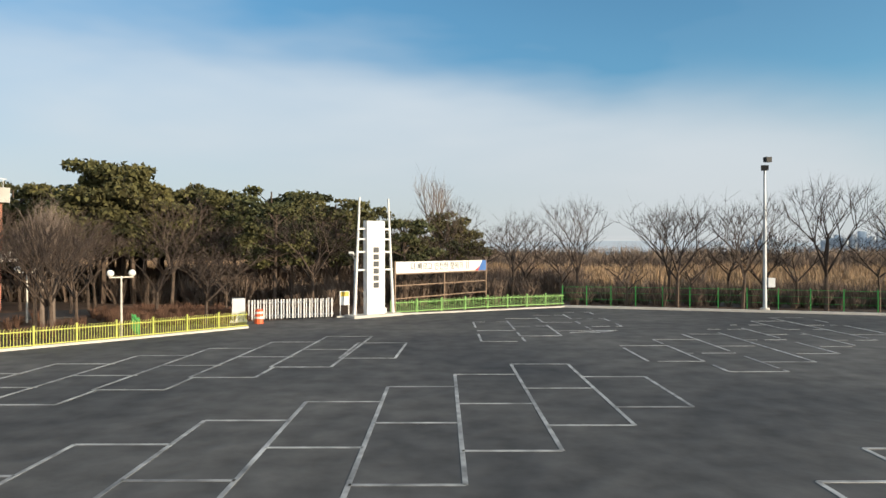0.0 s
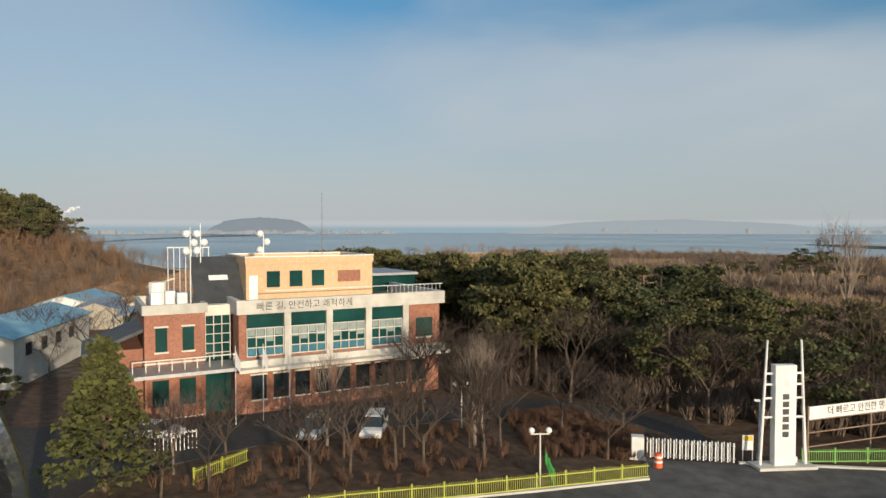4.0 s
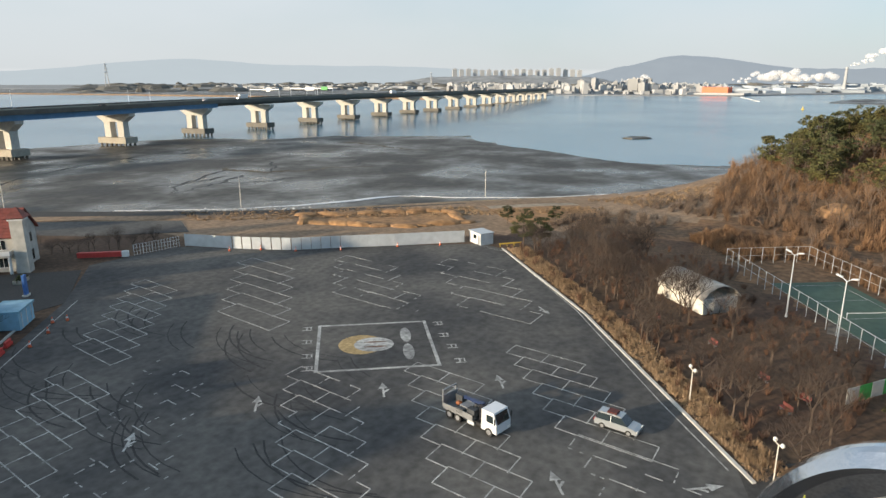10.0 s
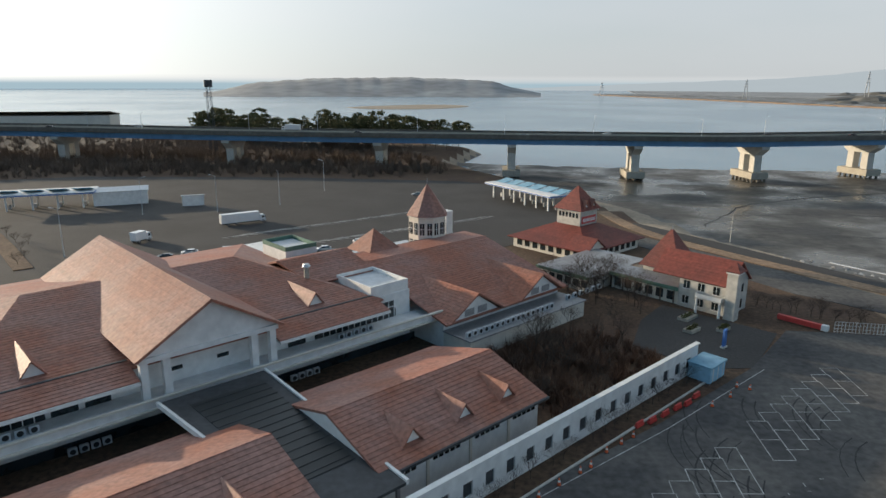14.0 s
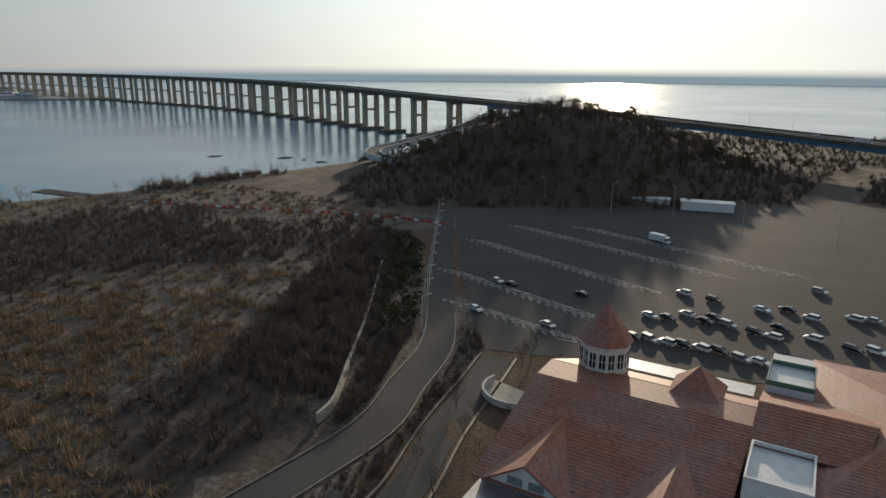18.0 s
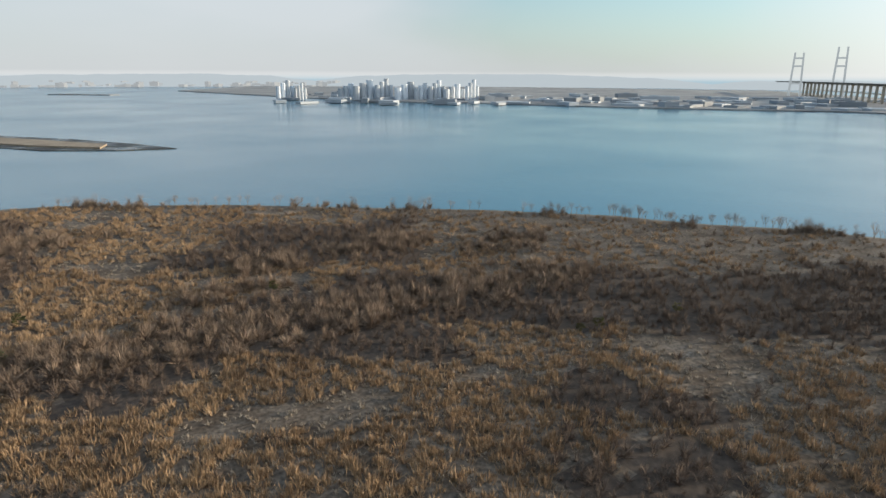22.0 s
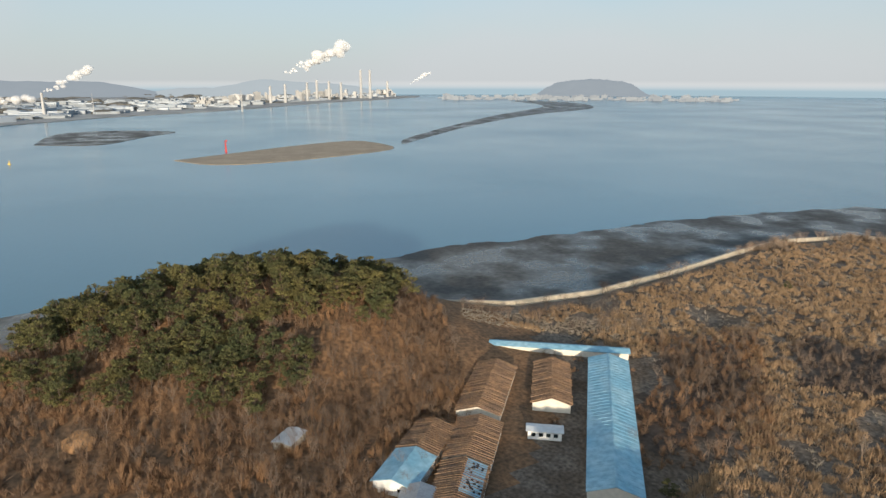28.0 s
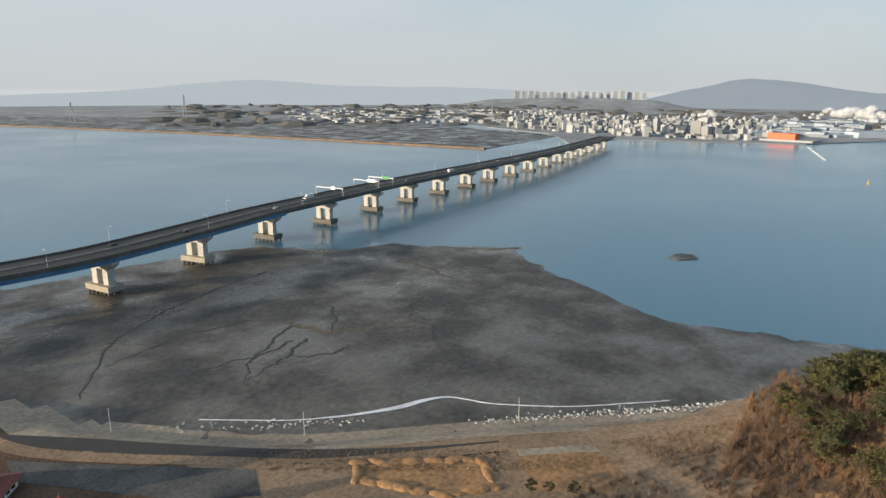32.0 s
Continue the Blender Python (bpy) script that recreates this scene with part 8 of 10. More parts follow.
TENT_SHEET = mat("weathered_sheet", (0.42, 0.39, 0.35), 0.7, var=0.35, scale=0.7, big=0.3, col2=(0.25, 0.22, 0.18), bump=0.1)
tent = thing("store_shed", "pale vaulted store shed among bare trees", "shed", m=at(-109.6, -18.6, 0, 50))
part("wall", Geo().box(-5.5, -3.2, -0.1, 5.5, 3.2, 2.5), CREAM, tent)
arc = [(-3.6, 2.4), (-2.6, 3.5), (-1.2, 4.2), (0, 4.4), (1.2, 4.2), (2.6, 3.5), (3.6, 2.4)]
for (y0, z0), (y1, z1) in zip(arc, arc[1:]):
    part("roof_sheet", Geo().slab([(-5.8, y0, z0), (5.8, y0, z0), (5.8, y1, z1), (-5.8, y1, z1)], 0.08), TENT_SHEET, tent)
part("door", Geo().box(5.5, -1.2, 0, 5.55, 1.2, 2.2), GREY_METAL, tent)
BENCH_RED = mat("faded_bench_paint", (0.20, 0.06, 0.05), 0.8, var=0.3, scale=3, bump=0.1)
for x, y, rz in ((-84, -6, 45), (-92, -13, 40), (-80.5, -1.5, 50), (-98, -22, 40), (-77, -3, 40)):
    b_ = thing("bench", "weathered red park bench", "bench", "park benches", at(x, y, 0, rz))
    part("seat", Geo().box(-0.8, -0.25, 0.4, 0.8, 0.25, 0.46), BENCH_RED, b_)
    part("backrest", Geo().box(-0.8, 0.22, 0.5, 0.8, 0.28, 0.9), BENCH_RED, b_)
    for s in (-1, 1):
        part("leg", Geo().box(s * 0.65 - 0.05, -0.2, 0, s * 0.65 + 0.05, 0.25, 0.4), GREY_METAL, b_)
gf = thing("green_screen", "torn green mesh screen fence in the park", "screen", m=at(-82, 2.5, 0, 145))
for i in range(5):
    part("panel", Geo().box(i * 2.1, -0.03, 0.1, i * 2.1 + 2.0, 0.03, 2.0), GREEN_PAINT if i % 2 else PALE_CONCRETE, gf)

# ---- sheds behind the office and in the yard to the north-west ----
def gable_shed(name, p, q, w, eave, ridge, roof, wall, label, group="yard sheds", overhang=0.4):
    """A gabled shed from p to q, the ends of its long axis."""
    p, q = Vector(p), Vector(q)
    ln = (q - p).length
    zg = min(height_at(p.x, p.y), height_at(q.x, q.y))
    s = thing(name, label, "shed", group, at(p.x, p.y, zg, math.degrees(math.atan2(q.y - p.y, q.x - p.x))))
    part("wall", Geo().box(0.2, -w / 2 + 0.2, -0.5, ln - 0.2, w / 2 - 0.2, eave), wall, s)
    for k in (-1, 1):
        part("roof", Geo().slab([(-overhang, 0, ridge), (ln + overhang, 0, ridge), (ln + overhang, k * (w / 2 + 0.2), eave), (-overhang, k * (w / 2 + 0.2), eave)], 0.15), roof, s)
        e = 0.2 if k < 0 else ln - 0.45
        part("gable", Geo().add([(e, -w / 2 + 0.2, eave - 0.05), (e, w / 2 - 0.2, eave - 0.05), (e, 0, ridge - 0.15), (e + 0.25, -w / 2 + 0.2, eave - 0.05), (e + 0.25, w / 2 - 0.2, eave - 0.05), (e + 0.25, 0, ridge - 0.15)], [(0, 1, 2), (5, 4, 3), (0, 3, 4, 1), (1, 4, 5, 2), (2, 5, 3, 0)]), wall, s)
    return s


def thatch_shed(p, q, w, eave, ridge, label):
    s = gable_shed("thatched_shed", p, q, w, eave, ridge, THATCH, CREAM, label)
    ln = (Vector(q) - Vector(p)).length
    n = int(ln / 0.95)
    for i in range(n):
        for k in (-1, 1):
            x, h_ = (i + 0.5) * ln / n, rnd.uniform(0.02, 0.1)
            part("netting_roll", Geo().beam((x, 0, ridge + h_), (x + rnd.uniform(-0.3, 0.3), k * (w / 2 + rnd.uniform(0.1, 0.6)), eave + h_ - 0.1), rnd.uniform(0.3, 0.55), 0.14, (1, 0, 0)), THATCH, s)
    return s


THATCH = mat("old_netting_thatch", (0.24, 0.15, 0.09), 0.95, var=0.4, scale=2.2, big=0.3, col2=(0.15, 0.10, 0.07), bump=0.8, each=0.2)
blue_shed = gable_shed("blue_shed", (-95.4, 108.2), (-153.5, 161.8), 13.5, 4.0, 6.2, BLUE_SHEET, CREAM, "long shed with a faded sky-blue metal roof")
for i in range(38):
    for k in (-1, 1):
        part("seam", Geo().beam((1 + i * 2.05, 0, 6.24), (1 + i * 2.05, k * 6.9, 4.04), 0.1, 0.06, (1, 0, 0)), BLUE_SHEET, blue_shed)
part("ridge_cap", Geo().box(-0.3, -0.3, 6.15, 79, 0.3, 6.3), BLUE_SHEET, blue_shed)
thatch_shed((-146.0, 102.0), (-171.0, 126.6), 13.5, 3.0, 5.2, "long shed under a sagging brown netted roof")
thatch_shed((-139.5, 125.0), (-163.3, 144.5), 12.0, 3.0, 5.0, "shed under a sagging brown netted roof")
thatch_shed((-126.5, 86), (-142, 100.5), 13.0, 3.0, 5.0, "shed under a brown netted roof in the yard")
s_ = thatch_shed((-112.5, 73.5), (-125.5, 85.2), 12.5, 3.0, 5.0, "shed with brown netting and blue sheets held by tyres")
for i in range(26):
    part("tyre", TYRE, None, s_).matrix_basis = Matrix.Translation((rnd.uniform(4, 16), -rnd.uniform(1.2, 5.6), 0)) @ Matrix.Translation((0, 0, 0)) @ pose(0, 0, 0, 90)
for t_ in [c for c in s_.children if c.name.startswith("tyre")]:
    t_.location.z = 5.0 - abs(t_.location.y) * 0.312 + 0.18
part("blue_sheet", Geo().slab([(3, -0.6, 4.95), (17, -0.6, 4.95), (17, -5.8, 3.33), (3, -5.8, 3.33)], 0.05), BLUE_SHEET, s_)
s_ = gable_shed("blue_end_shed", (-126.4, 64.4), (-136, 76), 11.5, 3.2, 5.0, BLUE_SHEET, WHITE, "white walled shed with a pale blue roof")
part("window", Geo().box(0.15, -2.5, 1.2, 0.2, -1.3, 2.2), DARK_GLASS, s_)
thatch_shed((-136.5, 76.6), (-146.5, 88.5), 11.5, 3.2, 4.9, "brown netted roof behind the blue-roofed shed")
gable_shed("long_low_shed", (-157.5, 176), (-190, 136.5), 5.5, 2.6, 3.4, BLUE_SHEET, CREAM, "narrow low shed with a weathered blue roof")
w_ = gable_shed("yard_hut", (-132.6, 110.4), (-126.4, 118.2), 4.2, 2.7, 3.2, SILVER, WHITE, "small white hut in the yard")
for i in range(4):
    part("window", Geo().box(1.2 + i * 2.1, -2.0, 1.0, 2.4 + i * 2.1, -1.88, 2.1), DARK_GLASS, w_)
gable_shed("hill_shack", (-158.5, 46.5), (-163.5, 52.5), 6.0, 2.6, 3.2, SILVER, CREAM, "small weathered shack on the hill slope")
o_ = gable_shed("store_building", (-81.5, 29.8), (-97.0, 47.0), 10.5, 5.6, 7.2, BLUE_SHEET, CREAM, "cream store building with a bright blue gable roof", "office outbuildings")
for i in range(4):
    part("window", Geo().box(3 + i * 4.2, -5.15, 3.2, 4.4 + i * 4.2, -5.05, 4.6), DARK_GLASS, o_)
gable_shed("blue_carport", (-75, 20.5), (-82.5, 26), 5.5, 3.3, 3.9, BLUE_SHEET, PALE_CONCRETE, "low carport with a blue sheet roof", "office outbuildings")
for p, q in (((-112, 62), (-122, 70)), ((-98, 62), (-108, 70))):
    gable_shed("pale_shed", p, q, 9, 3.2, 4.6, GREY_METAL, CONCRETE, "pale shed behind the office", "office outbuildings")
gw = thing("gate_wall", "low white wall with dark signs behind the arch", "wall", m=at(-56.5, 13.0, 0.06, 52))
part("wall", Geo().box(-5, -0.3, 0, 6, 0.3, 1.7), WHITE, gw)
for x in (-3.6, 0.0, 3.4):
    part("sign_panel", Geo().box(x, -0.34, 0.4, x + 2.0, -0.3, 1.5), DARK_ROOF, gw)

# ---- office roof and yard details ----
for x, y, h in ((-3.3, 6.5, 4.2), (-2.2, 7.5, 4.8), (4.2, 8, 3.2)):
    a_ = part("antenna", Geo().rod((x, y, 10 if x < 0 else 13.9), (x, y, 14.6 + h * 0.7), 0.07, 0.04, 6), WHITE, office)
    for k in range(3):
        part("dish", Geo().ball((x + (0.35 if k % 2 else -0.35), y, 15.2 + k * 0.85), 0.38, 8, 5), WHITE, a_)
part("whip_mast", Geo().rod((10.6, 8, 13.9), (10.6, 8, 21.5), 0.06, 0.03, 5), GREY_METAL, office)
for k in range(8):
    part("railing", Geo().box(-5.2 + k * 0.55, 8.2, 10.5, -5.14 + k * 0.55, 8.26, 15.6), WHITE, office)
part("railing", Geo().box(-5.3, 8.2, 15.5, -1.2, 8.26, 15.6), WHITE, office)
for x, y in ((-6.6, 5), (-5.2, 6.4), (-4.4, 4.2)):
    part("roof_unit", Geo().box(x - 0.45, y - 0.4, 9.6, x + 0.45, y + 0.4, 11.4), SILVER, office)
part("water_drum", Geo().rod((-6.2, 7.6, 9.6), (-6.2, 7.6, 12.2), 0.8, n=12), WHITE, office)
part("roof_logo", Geo(pose(-0.8, 5.9, 12.55, 47)).box(-0.9, -0.3, 0, 0.9, 0.3, 0.06), WHITE, office, "white plain roof emblem")
for k in range(14):
    part("guard_rail", Geo().box(14.9 + k * 0.47, -0.1, 10.8, 14.94 + k * 0.47, -0.06, 11.6), SILVER, office)
part("guard_rail", Geo().box(2.4, -0.12, 11.55, 21.3, -0.06, 11.62), SILVER, office)
for i in range(3):
    f_ = thing("flagpole", "flagpole with a furled white flag before the office", "flagpole", "flagpoles", at(-47.4 + i * 1.2, 37.2 + i * 2.1, 0.06))
    part("pole", Geo().rod((0, 0, 0), (0, 0, 7), 0.05, 0.03, 6), SILVER, f_)
    if i < 2:
        part("flag", Geo().add([(0.03, 0, 5.2), (0.5, 0.1, 4.6), (0.62, 0.05, 5.6), (0.03, 0, 6.7)], [(0, 1, 2, 3)]), WHITE, f_)
wg = thing("small_gate", "white ornamental steel gate beside the drive", "gate", m=at(-46.5, 28.6, 0.05, 60))
for i in range(11):
    part("bar", Geo().box(i * 0.3, -0.03, 0.1, i * 0.3 + 0.06, 0.03, 1.6), WHITE, wg)
part("rail", Geo().box(0, -0.03, 1.4, 3.1, 0.03, 1.5), WHITE, wg)

# ---- air conditioners, vents and service details ----
ACB = mesh_of("case", Geo().box(-0.55, -0.25, 0, 0.55, 0.25, 1.0), SILVER)
ACF = mesh_of("fan", Geo().rod((0, 0.25, 0.5), (0, 0.27, 0.5), 0.38, n=12), BLACK)


def aircon(a, b, z):
    m = SM @ Matrix.Translation((a, b, z))
    u = thing("air_conditioner", "grey outdoor air conditioning unit", "air conditioner", "air conditioners", m)
    part("case", ACB, None, u)
    part("fan", ACF, None, u)


for A in (lambda a: a, lambda a: 2 * MID - a):
    for i in range(17):
        aircon(A(5 + i * 1.45), -75.0, 3.55)
    for i in range(5):
        aircon(A(-9 - i * 1.5), -85.3, 5.6)
    for i in range(4):
        aircon(A(-19 - i * 1.4), -87.0, 0.05)
for i in range(6):
    aircon(-110 - i * 2.2, -76, 3.55)
ch = part("vent_stack", Geo().rod((-62.5, -100, 10), (-62.5, -100, 14.6), 0.5, 0.45, 10), CONCRETE, hall)
part("vent_cap", Geo().rod((-62.5, -100, 14.6), (-62.5, -100, 15.1), 0.8, 0.5, 10), SILVER, ch)
for A in (lambda a: a, lambda a: 2 * MID - a):
    part("chimney", Geo().box(A(42) - 1.2, -122, 5, A(42) + 1.2, -119.6, 15), WHITE, hall) if A(0) < 0 else None

# ---- restaurant block at the west end ----
RM = pose(0, 0, 0, 0, 0, 43)
rest = thing("restaurant_building", "restaurant with a red pyramid roof and lantern tower", "building", m=RM)
ra, rb = -160.0, -110.6
RED_ROOF = mat("dark_red_tile", (0.21, 0.052, 0.036), 0.6, var=0.25, scale=1.5, big=0.12, col2=(0.15, 0.042, 0.032), bump=0.1, each=0.1)
part("wall", Geo().box(ra - 13, rb - 13, -0.3, ra + 13, rb + 13, 3.2), CREAM, rest)
for i in range(8):
    part("window", Geo().box(ra + 13, rb - 11.5 + i * 2.9, 0.8, ra + 13.06, rb - 9.7 + i * 2.9, 2.7), DARK_GLASS, rest)
    part("window", Geo().box(ra - 11.5 + i * 2.9, rb + 13, 0.8, ra - 9.7 + i * 2.9, rb + 13.06, 2.7), DARK_GLASS, rest)


def pyramid(a, b, w, z0, z1, parent, top_w=0.3, material=None, name="roof"):
    for i in range(4):
        c, s = (1, 0, -1, 0)[i], (0, 1, 0, -1)[i]
        p = [(w * (c - s), w * (s + c)), (w * (c + s), w * (s - c))]
        t = [(top_w * (c - s), top_w * (s + c)), (top_w * (c + s), top_w * (s - c))]
        roof_plane(Geo().slab([(a + p[0][0], b + p[0][1], z0), (a + p[1][0], b + p[1][1], z0), (a + t[1][0], b + t[1][1], z1), (a + t[0][0], b + t[0][1], z1)], 0.25), parent, material or TILE)


pyramid(ra, rb, 14.4, 3.1, 7.4, rest, 4.4, RED_ROOF)
part("lantern", Geo().box(ra - 4.1, rb - 4.1, 6.2, ra + 4.1, rb + 4.1, 11.6), OFF_WHITE, rest)
part("sign_band", Geo().box(ra - 3.4, rb + 4.1, 7.9, ra + 3.4, rb + 4.25, 10.0), RED, rest, "red sign band")
for i in range(6):
    part("letter_bar", Geo().box(ra - 2.9 + i * 1.0, rb + 4.25, 8.4, ra - 2.2 + i * 1.0, rb + 4.3, 9.4), WHITE, rest)
for i in range(6):
    part("window", Geo().box(ra + 4.1, rb - 3.4 + i * 1.2, 9.6, ra + 4.16, rb - 2.7 + i * 1.2, 11.0), DARK_GLASS, rest)
part("cornice", Geo().box(ra - 4.5, rb - 4.5, 11.5, ra + 4.5, rb + 4.5, 11.8), WHITE, rest)
pyramid(ra, rb, 4.9, 11.8, 18.2, rest, 0.2, RED_ROOF)
for s in (-1, 1):
    dormer(rest, ra + s * 1.8, rb + 4.3, 12.4, 0.7, 2.2, 2.4)
for c_, w_ in ((-150.5, 4.2),):
    part("gable", Geo().add([(c_ - w_, -96.8, 3.0), (c_ + w_, -96.8, 3.0), (c_, -96.8, 6.0), (c_ - w_, -97.2, 3.0), (c_ + w_, -97.2, 3.0), (c_, -97.2, 6.0)], [(0, 1, 2), (5, 4, 3), (0, 3, 4, 1), (1, 4, 5, 2), (2, 5, 3, 0)]), CREAM, rest)
    for k in (-1, 1):
        roof_plane(Geo().slab([(c_, -96.4, 6.3), (c_, -104, 6.3), (c_ + k * (w_ + 0.5), -104, 2.95), (c_ + k * (w_ + 0.5), -96.4, 2.95)], 0.2), rest, RED_ROOF)
part("link_wall", Geo().box(ra + 10, -97, -0.3, ra + 34, -82, 3.4), CREAM, rest)
part("link_roof", Geo().box(ra + 9.6, -97.4, 3.4, ra + 34.4, -81.6, 3.7), GREY_METAL, rest)
part("link_fascia", Geo().box(ra + 34.4, -97.4, 3.0, ra + 34.5, -81.6, 3.75), DULL_GREEN, rest)
for i in range(6):
    part("window", Geo().box(ra + 34, -96 + i * 2.4, 0.9, ra + 34.06, -94.3 + i * 2.4, 2.6), DARK_GLASS, rest)
gh = thing("corner_house", "white corner house with dark red roofs and a slim turret", "building", m=RM)
ca, cb = -146.0, -73.0
part("tower_wall", Geo().box(ca - 4.4, cb - 4.4, -0.3, ca + 4.4, cb + 4.4, 5.2), OFF_WHITE, gh)
pyramid(ca, cb, 5.2, 5.0, 13.6, gh, 0.25, RED_ROOF)
part("finial", Geo().rod((ca, cb, 13.4), (ca, cb, 14.6), 0.12, 0.04, 6), GREY_METAL, gh)
for k in (-1, 1):
    dormer(gh, ca + k * 1.7, cb + 4.9, 6.0, 0.8, 1.8, 2.6)
# low terrace house between the tower and the restaurant
part("terrace_wall", Geo().box(ca + 4.4, cb - 8, -0.3, ca + 12, cb + 9, 3.6), CREAM, gh)
part("terrace_roof", Geo().box(ca + 4.2, cb - 8.4, 3.6, ca + 12.5, cb + 9.2, 3.85), GREY_METAL, gh)
part("terrace_fascia", Geo().box(ca + 12.5, cb - 8.4, 3.1, ca + 12.65, cb + 9.2, 3.95), DULL_GREEN, gh)
for i in range(6):
    part("terrace_post", Geo().box(ca + 12.6, cb - 7.8 + i * 3.2, -0.2, ca + 12.85, cb - 7.55 + i * 3.2, 3.2), BARK, gh)
    part("terrace_window", Geo().box(ca + 12.0, cb - 7.2 + i * 2.7, 0.7, ca + 12.05, cb - 5.4 + i * 2.7, 2.7), DARK_GLASS, gh)
# two-storey white wing with its gable, balcony and turret
part("wing", Geo().box(ca + 3, cb + 9.2, -0.3, ca + 12.4, cb + 20, 7.0), OFF_WHITE, gh)
for k in (-1, 1):
    roof_plane(Geo().slab([(ca + 7.7, cb + 3, 11.2), (ca + 7.7, cb + 20.5, 11.2), (ca + 7.7 + k * 5.3, cb + 20.5, 6.6), (ca + 7.7 + k * 5.3, cb + 3, 6.6)], 0.25), gh, RED_ROOF)
part("gable", Geo().add([(ca + 3, cb + 20, 6.9), (ca + 12.4, cb + 20, 6.9), (ca + 7.7, cb + 20, 10.9), (ca + 3, cb + 19.6, 6.9), (ca + 12.4, cb + 19.6, 6.9), (ca + 7.7, cb + 19.6, 10.9)], [(0, 1, 2), (5, 4, 3), (0, 3, 4, 1), (1, 4, 5, 2), (2, 5, 3, 0)]), OFF_WHITE, gh)
part("turret", Geo().box(ca + 11.6, cb + 20, -0.3, ca + 13.8, cb + 22.2, 10.4), OFF_WHITE, gh)
part("turret_cornice", Geo().box(ca + 11.4, cb + 19.8, 9.9, ca + 14.0, cb + 22.4, 10.4), WHITE, gh)
pyramid(ca + 12.7, cb + 21.1, 1.6, 10.4, 12.2, gh, 0.1, RED_ROOF)
for i in range(3):
    for z in (0.9, 4.3):
        wv = part("window", Geo().box(ca + 12.4, cb + 10.2 + i * 3.3, z, ca + 12.46, cb + 11.6 + i * 3.3, z + 1.7), DARK_GLASS, gh)
        part("window_frame", Geo().box(ca + 12.4, cb + 10.05 + i * 3.3, z - 0.15, ca + 12.52, cb + 11.75 + i * 3.3, z), WHITE, wv)
        part("glazing_bar", Geo().box(ca + 12.46, cb + 10.86 + i * 3.3, z, ca + 12.5, cb + 10.94 + i * 3.3, z + 1.7), WHITE, wv)
for k in range(2):
    part("gable_window", Geo().box(ca + 5.2 + k * 3, cb + 20, 4.2, ca + 6.6 + k * 3, cb + 20.06, 6.0), DARK_GLASS, gh)
    part("ground_window", Geo().box(ca + 5.2 + k * 3, cb + 20, 0.6, ca + 6.6 + k * 3, cb + 20.06, 2.6), DARK_GLASS, gh)
part("balcony_slab", Geo().box(ca + 12.4, cb + 14, 3.3, ca + 14.6, cb + 19.6, 3.55), OFF_WHITE, gh)
for q in ((12.4, 14.0, 14.6, 14.12), (12.4, 19.48, 14.6, 19.6), (14.48, 14.12, 14.6, 19.48)):
    part("balcony_rail", Geo().box(ca + q[0], cb + q[1], 3.55, ca + q[2], cb + q[3], 4.4), WHITE, gh)
for b_ in (14.3, 19.3):
    part("portico_column", Geo().rod((ca + 14.3, cb + b_, -0.2), (ca + 14.3, cb + b_, 3.3), 0.28, 0.24, 10), WHITE, gh)
structure("forecourt", Geo(RM).prism([(-131, -66), (-132, -42), (-112.6, -38.4), (-106, -44), (-106, -58), (-119, -64)], -0.3, 0.045), ROAD, "dark asphalt forecourt before the corner house", "forecourt")
for a, b, w_, d_ in ((-127, -58, 4.5, 2.2), (-121, -54, 3.5, 2.0), (-126, -50, 3.0, 1.6)):
    pl = thing("planter", "low concrete planter with clipped dark shrubs", "planter", "planters", RM @ Matrix.Translation((a, b, 0.04)))
    part("trough", Geo().box(-w_ / 2, -d_ / 2, 0, w_ / 2, d_ / 2, 0.6), CONCRETE, pl)
    v_, f_ = leaf_cloud(int(-a), [(x * w_ / 5, 0, 0.8, 0.6) for x in (-2, -1, 0, 1, 2)], 260, 0.3, 0.7)
    part("shrubs", tri_mesh("shrubs", v_, f_, NEEDLE), None, pl)
bs = thing("blue_pillar_sign", "tall slim blue pillar sign at the forecourt", "sign", m=RM @ Matrix.Translation((-117.5, -46, 0.04)))
part("panel", Geo().box(-0.5, -0.2, 0.3, 0.5, 0.2, 3.6), BLUE, bs)
part("base", Geo().box(-0.7, -0.4, 0, 0.7, 0.4, 0.3), PALE_CONCRETE, bs)

# ---- filling stations, far buildings ----
def canopy_block(x, y, rz, w, d, h, label, n):
    c = thing("filling_station", label, "canopy", "filling stations", at(x, y, 0.04, rz))
    part("roof", Geo().box(-w / 2, -d / 2, h, w / 2, d / 2, h + 0.8), WHITE, c)
    part("fascia", Geo().box(-w / 2 - 0.1, -d / 2 - 0.1, h + 0.1, w / 2 + 0.1, d / 2 + 0.1, h + 0.5), BLUE, c)
    for i in range(n):
        x0 = -w / 2 + (i + 0.5) * w / n
        for y0 in (-d / 3, d / 3):
            part("post", Geo().box(x0 - 0.25, y0 - 0.25, 0, x0 + 0.25, y0 + 0.25, h), WHITE, c)
        part("pump", Geo().box(x0 - 0.5, -0.4, 0, x0 + 0.5, 0.4, 1.7), GREY_METAL, c)
        part("roof_panel", Geo(at(x0, 0, h + 0.8) @ pose(0, 0, 0, 12)).box(-w / n * 0.4, -d * 0.35, 0.1, w / n * 0.4, d * 0.35, 0.3), BLUE_SHEET, c)
    return c


